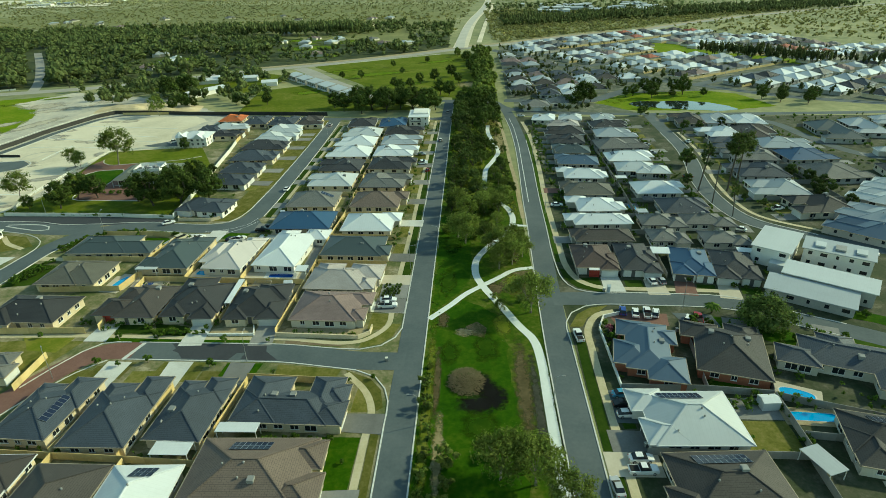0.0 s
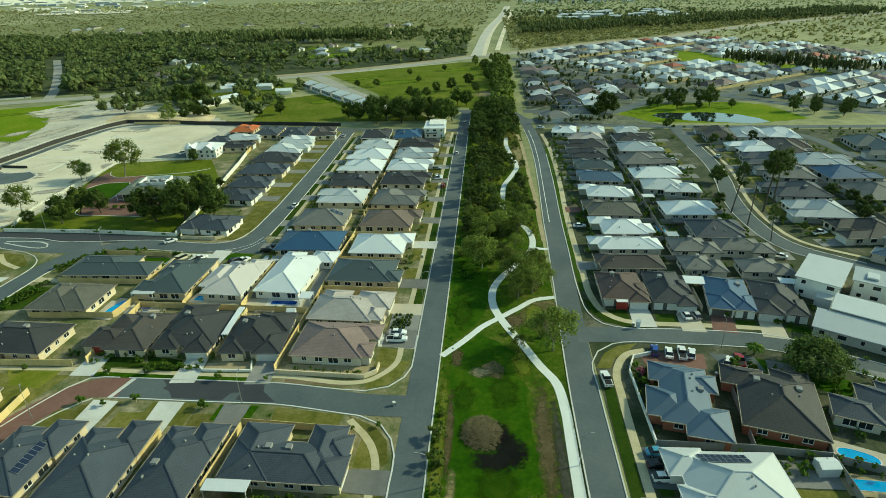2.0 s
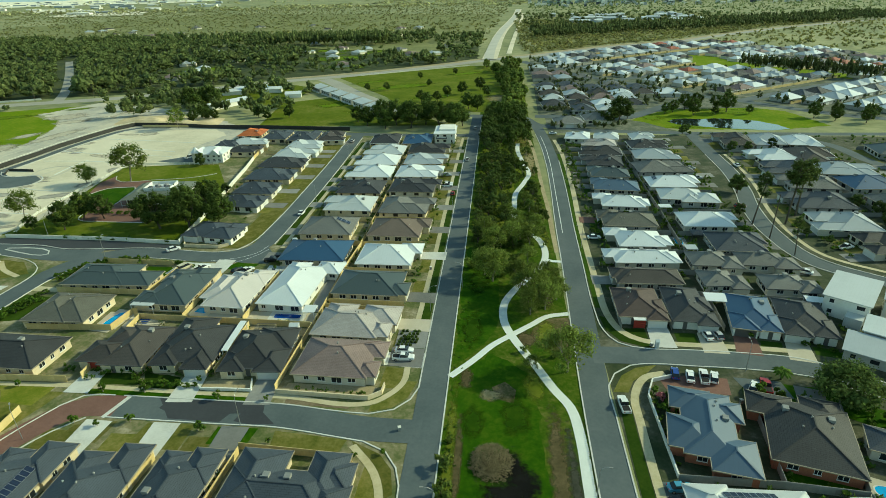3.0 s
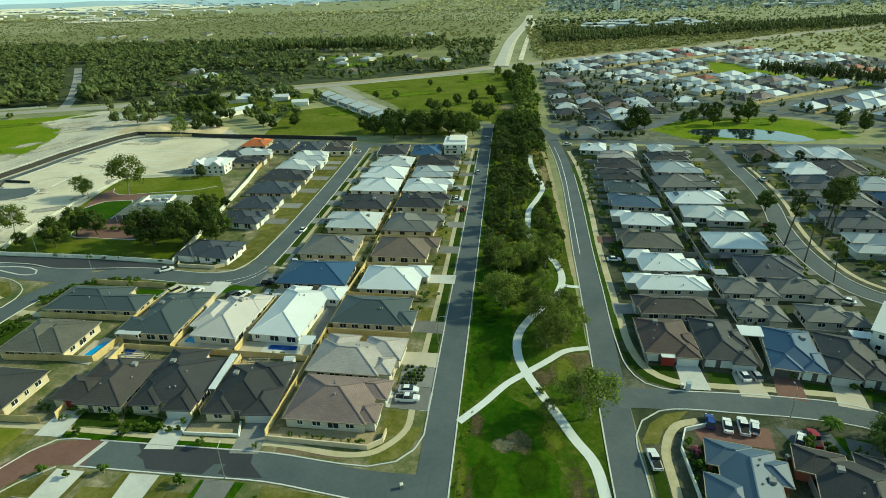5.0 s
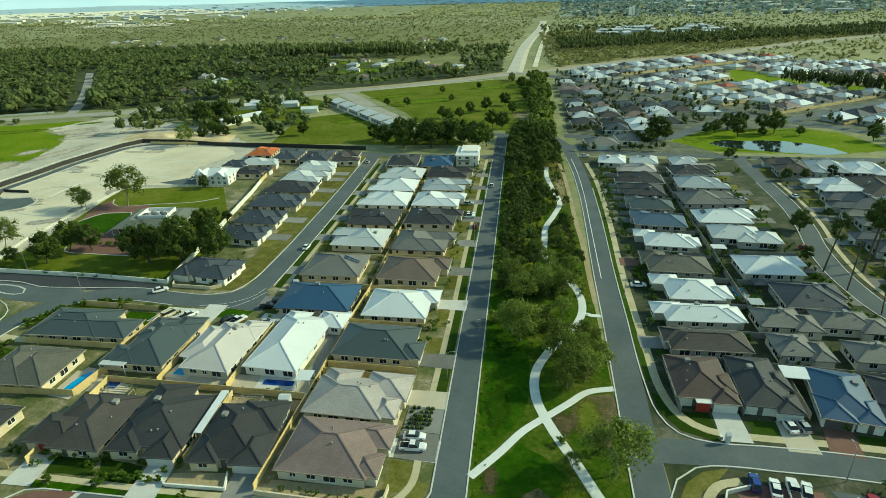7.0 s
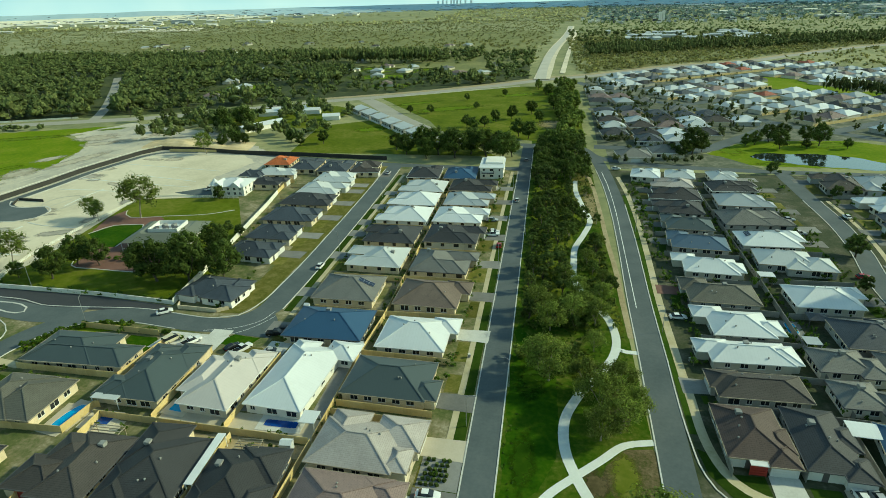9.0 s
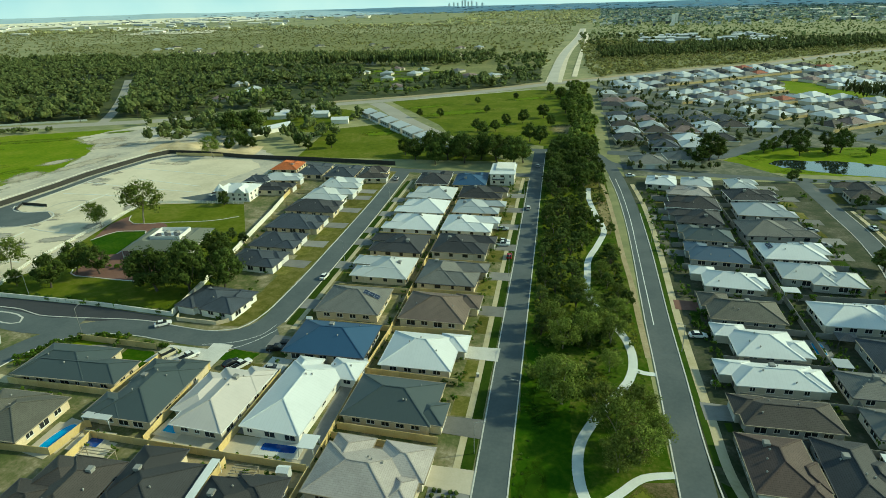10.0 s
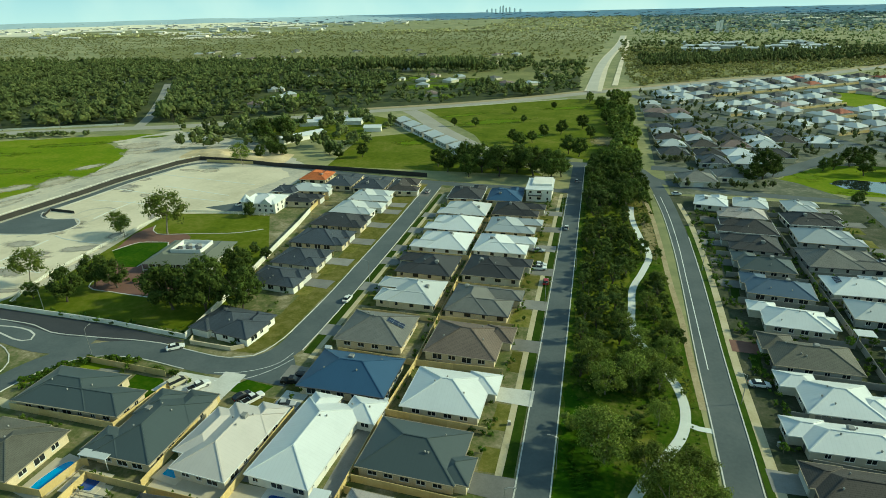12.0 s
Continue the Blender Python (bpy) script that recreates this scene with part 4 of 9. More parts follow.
def hip(x0, x1, y0, y1, z, open_back=0.0):
    """A hip roof on that rectangle: its faces, and the lines of its ridge and hips. open_back > 0: the back end runs on, upright, that far."""
    s, lines = Shape(), []
    w, d = x1 - x0, y1 - y0

    def f(pts, along):
        o, a = Vector(pts[0]), Vector(along).normalized()
        n = (Vector(pts[1]) - o).cross(Vector(pts[-1]) - o).normalized()
        b = n.cross(a)
        s.face(pts, 0, [((Vector(p) - o).dot(a), (Vector(p) - o).dot(b)) for p in pts])
    A, B, C, D = (x0, y0, z), (x1, y0, z), (x1, y1, z), (x0, y1, z)
    if open_back:
        h = w / 2 * PITCH
        P, Q = ((x0 + x1) / 2, y0 + w / 2, z + h), ((x0 + x1) / 2, y1 + open_back, z + h)
        E, F = (x0, y1 + open_back, z), (x1, y1 + open_back, z)
        f([A, B, P], (1, 0, 0)), f([B, F, Q, P], (0, 1, 0)), f([E, A, P, Q], (0, -1, 0))
        lines += [(P, Q), (A, P), (B, P)]
    elif w >= d:
        h = d / 2 * PITCH
        P, Q = (x0 + d / 2, (y0 + y1) / 2, z + h), (x1 - d / 2, (y0 + y1) / 2, z + h)
        f([A, B, Q, P], (1, 0, 0)), f([B, C, Q], (0, 1, 0)), f([C, D, P, Q], (-1, 0, 0)), f([D, A, P], (0, -1, 0))
        lines += [(P, Q), (A, P), (D, P), (B, Q), (C, Q)]
    else:
        h = w / 2 * PITCH
        P, Q = ((x0 + x1) / 2, y0 + w / 2, z + h), ((x0 + x1) / 2, y1 - w / 2, z + h)
        f([A, B, P], (1, 0, 0)), f([B, C, Q, P], (0, 1, 0)), f([C, D, Q], (-1, 0, 0)), f([D, A, P, Q], (0, -1, 0))
        lines += [(P, Q), (A, P), (B, P), (C, Q), (D, Q)]
    return s, lines, h


def caps(lines):
    s = Shape()
    for a, b in lines:
        s.beam(Vector(a) + Vector((0, 0, 0.05)), Vector(b) + Vector((0, 0, 0.05)), 0.26, 0.10)
    return s


def gutter(x0, x1, y0, y1, z):
    s = Shape()
    g = 0.13
    s.box(x0 - g, y0 - g, z - 0.2, x1 + g, y0, z + 0.02).box(x0 - g, y1, z - 0.2, x1 + g, y1 + g, z + 0.02)
    s.box(x0 - g, y0, z - 0.2, x0, y1, z + 0.02).box(x1, y0, z - 0.2, x1 + g, y1, z + 0.02)
    s.face([(x0, y0, z - 0.12), (x0, y1, z - 0.12), (x1, y1, z - 0.12), (x1, y0, z - 0.12)])
    return s


WIN = {}


FINE = [True]


def window(parent, x, y, z, rz, w=1.8, h=1.2):
    """A framed dark window on a wall, facing -y at rz = 0."""
    k = (w, h)
    if k not in WIN:
        p = Shape().box(-w / 2, -0.03, -h / 2, w / 2, 0.05, h / 2).mesh("window", ["glass_dark"])
        s, t = Shape(), 0.09
        for a in ((-w / 2, h / 2 - t, w / 2, h / 2), (-w / 2, -h / 2, w / 2, -h / 2 + t), (-w / 2, -h / 2 + t, -w / 2 + t, h / 2 - t), (w / 2 - t, -h / 2 + t, w / 2, h / 2 - t), (-t / 2, -h / 2 + t, t / 2, h / 2 - t)):
            s.box(a[0], -0.07, a[1], a[2], -0.032, a[3])
        s.box(-w / 2 - 0.06, -0.12, -h / 2 - 0.08, w / 2 + 0.06, 0.02, -h / 2 - 0.002)
        WIN[k] = p, s.mesh("window_frame", ["fascia_white"])
    ob = part("window", WIN[k][0], [], parent)
    ob.matrix_basis = pose(x, y, z, 0, 0, rz)
    if FINE[0]:
        part("window_frame", WIN[k][1], [], ob)


def cooler(parent, x, y, z):
    """An evaporative cooler on the roof."""
    s = Shape().box(-0.5, -0.5, -0.45, 0.5, 0.5, 0.05).box(-0.58, -0.58, 0.05, 0.58, 0.58, 0.55)
    s.face([(-0.58, -0.58, 0.55), (0.58, -0.58, 0.55), (0.4, 0.4, 0.72), (-0.4, 0.4, 0.72)])
    ob = part("roof_cooler", s, "plastic_grey", parent, "grey box air cooler")
    ob.matrix_basis = pose(x, y, z)


def vent(parent, x, y, z):
    s = Shape().tube([(0, 0, -0.3), (0, 0, 0.15), (0, 0, 0.25), (0, 0, 0.42)], [0.12, 0.12, 0.22, 0.12], 8)
    part("roof_vent", s, "plastic_grey", parent).matrix_basis = pose(x, y, z)


def solar(parent, x, y, z, rz, nx, ny):
    """Rows of panels lying on a roof slope that falls towards -y at rz = 0."""
    me = Shape().box(-0.5, -0.8, 0.0, 0.5, 0.8, 0.05, 1).box(-0.46, -0.76, 0.05, 0.46, 0.76, 0.056).mesh("solar_panel", ["solar_cell", "steel"])
    for i in range(nx):
        for j in range(ny):
            ob = part("solar_panel", me, [], parent)
            ob.matrix_basis = pose(x, y, z, 0, 0, rz) @ pose(0, 0, 0.14, math.degrees(math.atan(PITCH))) @ pose((i - (nx - 1) / 2) * 1.03, (j - (ny - 1) / 2) * 1.65, 0)


ROOF_WORDS = {"tile_charcoal": "charcoal tiled", "tile_slate": "slate-blue tiled", "tile_black": "black tiled", "tile_brown": "brown tiled", "tile_umber": "dark brown tiled", "tile_cocoa": "reddish-brown tiled", "tile_taupe": "taupe tiled", "tile_grey": "grey tiled", "tile_olive": "olive-grey tiled", "tile_beige": "beige tiled", "tile_orange": "orange tiled", "tile_red": "red tiled", "metal_white": "white metal", "metal_pale": "pale grey metal", "metal_cloud": "light grey metal", "metal_cream": "cream metal", "metal_bluegrey": "blue-grey metal", "metal_blue": "deep blue metal", "metal_green": "green-grey metal", "metal_green_pale": "olive-grey metal"}
WALL_WORDS = {"brick_cream": "cream brick", "brick_pale": "pale brick", "brick_red": "red brick", "render_white": "white rendered", "render_grey": "shade-grey rendered"}
TURN_OF = {"S": 0, "E": 90, "N": 180, "W": 270}
COUNT = [0]
FOOT = []   # the ground that houses stand on: middle and half sizes


def house(roof, cx, cy, wx, wy, rot=0, front="S", wall="brick_cream", side=0, drive=6.0, door="garage_white", paved="drive_grey", lawn="lawn_dry", sun_panels=None, air=True, wing=True, ez=2.6, plain=False):
    """A single-storey house on a rectangle of roof wx by wy. side: which end of the front holds the garage (-1, 1; 0: by turns). drive: metres to the kerb.
    sun_panels: (face, across, up) on the main roof."""
    COUNT[0] += 1
    FINE[0] = cy < 225 and cx < 100
    rnd = random.Random(COUNT[0] * 13 + 5)
    FOOT.append((cx, cy, wx / 2 + 0.6, wy / 2 + 0.6))
    W, D = (wx, wy) if front in "SN" else (wy, wx)
    side = side or rnd.choice((-1, 1))
    h = thing("house", pose(cx, cy, 0, 0, 0, rot + TURN_OF[front]), f"{WALL_WORDS[wall]} house under a {ROOF_WORDS[roof]} hip roof", "house", "houses of the estate")
    X, Y = W / 2, D / 2
    step = 2.0 if wing else 0.0
    yf = -Y + step
    gw = min(6.4, W * 0.5)
    gx0, gx1 = (X - gw - 0.35, X - 0.35) if side > 0 else (-X + 0.35, -X + 0.35 + gw)
    o = 0.45
    # a compound plan: the full width behind, one half running forward, a small bay at the back
    cut = rnd.uniform(0.16, 0.3) * (D - step) if plain is False else 0.0
    xs = X * rnd.uniform(-0.12, 0.2)
    rects = [(-X, X, yf + cut, Y)]
    if cut:
        rects.append((-X + 0.14, xs, yf, Y - 0.5) if side > 0 else (-xs, X - 0.14, yf, Y - 0.5))
    # walls
    body = None
    for k, (x0, x1, y0, y1) in enumerate(rects):
        b = part("wall", Shape().box(x0 + o, y0 + o, 0, x1 - o, y1 - o - 0.01 * k, ez - 0.1 - 0.01 * k), wall, h)
        body = body or b
    if wing:
        part("wall", Shape().box(gx0 + o, -Y + o, 0, gx1 - o, yf + cut + o - 0.004, ez - 0.12), wall, h)
    # roofs
    cap = roof
    trim = "fascia_white" if roof in ("metal_white", "metal_pale") or rnd.random() < 0.25 else rnd.choice(("fascia_dark", "fascia_tan", "fascia_tan"))
    for k, (x0, x1, y0, y1) in enumerate(rects):
        s, lines, rh = hip(x0, x1, y0, y1, ez + 0.012 * k)
        part("ridge_cap", caps(lines), cap, part("roof", s, roof, h))
        part("gutter", gutter(x0, x1, y0, y1, ez + 0.012 * k), trim, h)
    if wing:
        s, lines, _ = hip(gx0, gx1, -Y, yf + cut, ez + 0.03, gw / 2 + 0.1)
        part("ridge_cap", caps(lines), cap, part("roof", s, roof, h))
        part("gutter", gutter(gx0, gx1, -Y, yf + cut - 0.14, ez + 0.01), trim, h)
    # garage, door, windows
    gy = (-Y if wing else yf + cut) + o
    gm = (gx0 + gx1) / 2
    s = Shape().box(-2.35, -0.06, 0.0, 2.35, 0.05, 2.15)
    for k in range(1, 4):
        s.box(-2.35, -0.09, 0.53 * k - 0.03, 2.35, -0.06, 0.53 * k + 0.03)
    part("garage_door", s, door, body).matrix_basis = pose(gm, gy, 0)
    dx = gm - side * (gw / 2 + 1.4)
    part("front_door", Shape().box(-0.5, -0.06, 0, 0.5, 0.05, 2.1), "garage_dark", body).matrix_basis = pose(dx, yf + o + (0 if dx * side < xs - 0.6 else cut), 0)
    x = dx - side * 2.4
    while abs(x) < X - 1.5:
        window(body, x, yf + o + (0 if x * side < xs * 1.0 - 0.9 else cut), 1.45, 0, 1.8, 1.3)
        x -= side * 3.4
    nrth = (rot + TURN_OF[front]) % 360
    for k in range(int(W // 4.2) if not (nrth < 45 or nrth > 315) else 0):
        window(body, -X + 2.4 + k * (W - 4.4) / max(1, int(W // 4.2) - 1), Y - o, 1.5, 180, *rnd.choice(((1.8, 1.2), (2.4, 1.9), (1.2, 1.2))))
    for k in range(int(D // 4.4)):
        yy = yf + 2.2 + k * (D - step - 4.4) / max(1, int(D // 4.4) - 1)
        if not 225 < nrth < 315:
            window(body, -X + o, yy, 1.6, -90, *rnd.choice(((1.8, 1.2), (1.2, 1.2), (0.8, 1.0))))
        if not 45 < nrth < 135:
            window(body, X - o, yy, 1.6, 90, *rnd.choice(((1.8, 1.2), (1.2, 1.2), (0.8, 1.0))))
    # on the roof
    mid = (yf + cut + Y) / 2
    flat = min(W, D - step - cut) / 2

    def top(px, py):
        return ez + PITCH * min(X - abs(px), (D - step - cut) / 2 - abs(py - mid))
    if air:
        px, py = rnd.uniform(-0.25, 0.25) * W, mid + rnd.uniform(-0.2, 0.35) * (D - step) / 2
        cooler(h, px, py, top(px, py) + 0.1)
    for k in range(2):
        px, py = rnd.uniform(-0.35, 0.35) * W, mid + rnd.uniform(-0.3, 0.3) * (D - step - cut)
        vent(h, px, py, top(px, py))
    if sun_panels:
        face, nx, ny = sun_panels
        q = flat * 0.48
        px, py, rz = {"F": (0, yf + cut + q, 0), "B": (0, Y - q, 180), "L": (-X + q, mid, -90), "R": (X - q, mid, 90)}[face]
        solar(h, px, py, top(px, py), rz, nx, ny)
    # drive and lawn in front
    m = h.matrix_world
    if drive:
        q = [m @ Vector((gm + a, b, 0)) for a, b in ((-2.6, -Y + 0.4), (2.6, -Y + 0.4), (2.9, -Y - drive), (-2.9, -Y - drive))]
        patch("driveway", [(p.x, p.y) for p in q], 0.081 + 0.0004 * (COUNT[0] % 20), paved, "concrete driveway to the garage", "driveway")
        lx = (-X + 0.3, gx0 - 0.3) if side > 0 else (gx1 + 0.3, X - 0.3)
        q = [m @ Vector((a, b, 0)) for a, b in ((lx[0], yf - 0.2), (lx[1], yf - 0.2), (lx[1], -Y - drive + 3.4), (lx[0], -Y - drive + 3.4))]
        if drive > 4.5:
            patch("front_lawn", [(p.x, p.y) for p in q], 0.038 + 0.0004 * (COUNT[0] % 20), lawn, "front garden lawn", "grass", 0.15)
    return h


def plan_house(roof, cx, cy, rot, front, plan, wall="brick_cream", drive=6.0, door="garage_white", paved="drive_grey", lawn="lawn_dry", sun_panels=None, units=((0.2, 0.1),), ez=2.6, trim="fascia_tan", garage=-1):
    """A house whose roof is a union of hips. plan: rectangles (x0, x1, y0, y1) about its middle, before the turn rot; one of them holds the garage.
    sun_panels: (x, y, slope, across, up); units: places of air coolers."""
    COUNT[0] += 1
    FINE[0] = True
    rnd = random.Random(COUNT[0] * 13 + 5)
    h = thing("house", pose(cx, cy, 0, 0, 0, rot), f"{WALL_WORDS[wall]} house under a {ROOF_WORDS[roof]} hip roof", "house", "houses of the estate")
    o = 0.5
    A, B, C, D = min(r[0] for r in plan), max(r[1] for r in plan), min(r[2] for r in plan), max(r[3] for r in plan)
    FOOT.append((cx + (A + B) / 2, cy + (C + D) / 2, (B - A) / 2 + 0.6, (D - C) / 2 + 0.6))

    def top(x, y):
        return ez + PITCH * max(min(x - a, b - x, y - c, d - y) for a, b, c, d in plan)

    def buried(x, y, k):
        return any(j != k and a + o - 0.1 < x < b - o + 0.1 and c + o - 0.1 < y < d - o + 0.1 for j, (a, b, c, d) in enumerate(plan))
    bodies = []
    for k, (x0, x1, y0, y1) in enumerate(plan):
        e = ez + 0.006 * k
        bodies.append(part("wall", Shape().box(x0 + o, y0 + o, 0, x1 - o, y1 - o, e - 0.1), wall, h))
        sh, lines, _ = hip(x0, x1, y0, y1, e)
        r = part("roof", sh, roof, h)
        vis = [(a, b) for a, b in lines if top((a[0] + b[0]) / 2, (a[1] + b[1]) / 2) < (a[2] + b[2]) / 2 + 0.15]
        if vis:
            part("ridge_cap", caps(vis), roof, r)
        part("gutter", gutter(x0, x1, y0, y1, e), trim, h)
    gk = garage % len(plan)
    x0, x1, y0, y1 = plan[gk]
    gx, gy, rz, nx, ny = {"S": ((x0 + x1) / 2, y0 + o, 0, 0, -1), "N": ((x0 + x1) / 2, y1 - o, 180, 0, 1), "E": (x1 - o, (y0 + y1) / 2, 90, 1, 0), "W": (x0 + o, (y0 + y1) / 2, -90, -1, 0)}[front]
    sh = Shape().box(-2.35, -0.06, 0.0, 2.35, 0.05, 2.15)
    for k in range(1, 4):
        sh.box(-2.35, -0.09, 0.53 * k - 0.03, 2.35, -0.06, 0.53 * k + 0.03)
    part("garage_door", sh, door, bodies[gk]).matrix_basis = pose(gx, gy, 0, 0, 0, rz)
    entry = False
    for k, (x0, x1, y0, y1) in enumerate(plan):
        for side, ax, ay, bx, by, wz in (("S", x0, y0 + o, x1, y0 + o, 0), ("E", x1 - o, y0, x1 - o, y1, 90), ("W", x0 + o, y0, x0 + o, y1, -90)):
            if side == "W" and cx < -10 or side == "E" and cx > 30:
                continue   # never in view
            ln = math.hypot(bx - ax, by - ay)
            n = int((ln - 2.0) // 3.3)
            for i in range(n):
                t = (1.7 + (i + 0.5) * (ln - 3.4) / n) / ln
                x, y = ax + (bx - ax) * t, ay + (by - ay) * t
                if buried(x, y, k) or k == gk and side == front and abs(x - gx) + abs(y - gy) < 3.6:
                    continue
                if side == front and not entry:
                    entry = True
                    part("front_door", Shape().box(-0.5, -0.06, 0, 0.5, 0.05, 2.1), "garage_dark", bodies[k]).matrix_basis = pose(x, y, 0, 0, 0, wz)
                    continue
                window(bodies[k], x, y, 1.5, wz, *rnd.choice(((1.8, 1.2), (2.4, 1.9), (1.2, 1.2), (1.8, 1.3))))
    for x, y in units:
        cooler(h, x, y, top(x, y) + 0.1)
    a, b, c, d = plan[0]
    for k in range(3):
        x, y = a + (b - a) * rnd.uniform(0.2, 0.8), c + (d - c) * rnd.uniform(0.15, 0.8)
        vent(h, x, y, top(x, y))
    if sun_panels:
        x, y, side, nu, nv = sun_panels
        solar(h, x, y, top(x, y), {"S": 0, "E": 90, "N": 180, "W": -90}[side], nu, nv)
    if drive:
        m = h.matrix_world
        q = [m @ Vector((gx + nx * b - ny * a, gy + ny * b + nx * a, 0)) for a, b in ((-2.6, 0), (2.6, 0), (2.9, drive + o), (-2.9, drive + o))]
        patch("driveway", [(p.x, p.y) for p in q], 0.081 + 0.0004 * (COUNT[0] % 20), paved, "concrete driveway to the garage", "driveway")
        lo, hi = ((A - gx) * -ny, (B - gx) * -ny) if ny else ((C - gy) * nx, (D - gy) * nx)
        lo, hi = min(lo, hi), max(lo, hi)
        side = (lo + 0.4, -3.2) if -lo > hi else (3.2, hi - 0.4)
        if drive > 4.5 and side[1] - side[0] > 2:
            q = [m @ Vector((gx + nx * b - ny * a, gy + ny * b + nx * a, 0)) for a, b in ((side[0], 0.6), (side[1], 0.6), (side[1], drive - 3.0), (side[0], drive - 3.0))]
            patch("front_lawn", [(p.x, p.y) for p in q], 0.0385 + 0.0004 * (COUNT[0] % 6), lawn, "front garden lawn", "grass", 0.15)
    return h


# south of the lower street
plan_house("tile_brown", -26.2, 77.0, 1, "E", [(-12, 9.5, -8.5, 8.5), (3.5, 11.2, 1.2, 8.0), (2.5, 12.0, -8.2, 0.4)], drive=6, sun_panels=(-2.0, 5.0, "N", 7, 2), units=((0.6, -3.4),))
plan_house("tile_slate", -24.9, 96.3, -2, "E", [(-11, 8.5, -7, 2.6), (-11, -1.6, -6.9, 7), (2.6, 9.4, -4, 7.4), (4.6, 11.4, -6.9, 0.2), (5, 11, -1.4, 5.2)], drive=7.5, units=((-3.6, -0.4), (0.2, -0.3)), garage=3)
plan_house("tile_slate", -44.8, 93.8, -2, "N", [(-5.7, 5.7, -9.3, 6), (-5.6, -0.4, -1, 8), (-0.2, 5.8, 1, 9.3)], drive=8.6, units=((-2.6, -2.6),))
plan_house("tile_slate", -59.6, 92.9, 0, "N", [(-6.6, 6.6, -10.3, 5.4), (-6.2, 0.2, -2, 8), (0.6, 6.7, 1, 10.3)], drive=8.6, paved="concrete", units=())
plan_house("tile_slate", -74.4, 93.4, -3, "N", [(-6.5, 5.6, -9, 5.2), (-6.4, -0.6, -3, 7), (-0.4, 6.2, 0, 9.4)], drive=9.0, paved="concrete", sun_panels=(2.9, -1.6, "E", 7, 1), units=())
house("tile_umber", -75.5, 74.0, 15.0, 13.0, 2, "S", drive=0)
plan_house("tile_umber", -59.4, 70.6, 0, "S", [(-6.9, 6.9, -12, 8)], drive=0, units=())
plan_house("metal_white", -45.6, 70.6, 2, "S", [(-6.2, 6.2, -12, 8)], drive=0, wall="brick_pale", sun_panels=(0.6, 5.2, "N", 4, 2), units=(), trim="fascia_white")
house("tile_grey", -98.5, 106.5, 15.0, 10.0, 4, "E", drive=0)
# north of the lower street
plan_house("tile_black", -104.2, 130.6, -2, "S", [(-10, 10, -6.4, 6.8), (-9.6, -1, -8, 2)], drive=0, units=((2.0, 1.0),), trim="fascia_tan")
plan_house("tile_umber", -78.2, 135.4, 0, "S", [(-2.6, 8.4, -8.8, 7.4), (-6.0, 3, -2, 6.8), (-8.5, 1.6, -7.8, 0.6)], drive=8.0, door="garage_red", paved="concrete", units=((4.6, 3.0),), trim="fascia_dark")
plan_house("tile_black", -61.6, 136.2, 3, "S", [(-7.2, 7.2, -7.4, 8), (-7.4, 1.8, 0, 11.4), (-7.4, -1, -8.8, 0), (0.6, 6.8, -10.2, 0)], drive=8.2, paved="concrete", units=((-3.4, 4.0),), trim="fascia_dark")
plan_house("tile_black", -44.8, 135.0, 3, "S", [(-7.2, 5.6, -7.8, 7.6), (-2.4, 7.2, 0, 8.8), (-7.3, -1.2, -8.8, -1), (0.8, 7.4, -9.0, 0)], drive=8.0, units=((-4.2, 2.6),), trim="fascia_dark")
plan_house("tile_taupe", -24.6, 132.6, -2, "E", [(-9.8, 7.4, -7.2, 7.2), (1.6, 9.9, 0.6, 7.0), (4.0, 9.4, -6.6, -0.8)], wall="brick_pale", drive=8.6, paved="concrete", units=(), garage=1)
plan_house("tile_beige", -24.5, 148.6, -3, "E", [(-10.3, 6.6, -7.7, 5.0), (-9.6, -1.6, -3, 7.6), (0.4, 10.3, -1.4, 7.6), (4.2, 9.4, -7.0, -0.4)], wall="brick_pale", drive=8.0, paved="drive_cream", units=(), garage=2)
plan_house("tile_olive", -104.6, 151.0, 0, "N", [(-9.0, 3.6, -7.4, 7.4), (-4.2, 8.8, -7.2, 7.0)], drive=0, units=(), wall="brick_cream")
plan_house("metal_green", -103.0, 169.0, 1, "N", [(-13.6, 13.4, -5.6, 3.6), (-14.2, 5.4, -5.5, 8.0)], drive=4, units=())
plan_house("metal_green", -80.8, 165.2, -1, "N", [(-5.6, 8.0, -11.8, 7.4), (-8.2, 0.6, -11.6, -4.4), (-6.2, 1.4, 0, 9), (0.6, 7.8, 0, 10.2)], drive=11, paved="concrete", units=((-2.2, 0.6),))
plan_house("metal_cream", -62.8, 164.4, -4, "N", [(-5.4, 6.9, -11.2, 8.8), (-8.0, 0, -7.2, 6.4), (0.2, 6.8, 2, 10.6)], wall="brick_pale", drive=8, paved="concrete", units=((1.4, 3.0),), trim="fascia_white")
house("metal_white", -46.8, 167.6, 13.4, 25.4, -4, "N", wall="render_white", drive=8, paved="drive_grey", air=False, plain=True)
house("metal_white", -39.6, 177.4, 8.0, 7.4, -4, "N", wall="render_white", drive=0, wing=False, air=False, plain=True)
plan_house("metal_green", -24.4, 168.6, -2, "E", [(-10.7, 8.4, -7.2, 7.2), (4.2, 10.8, -6.6, 0.6)], drive=7.5, units=())
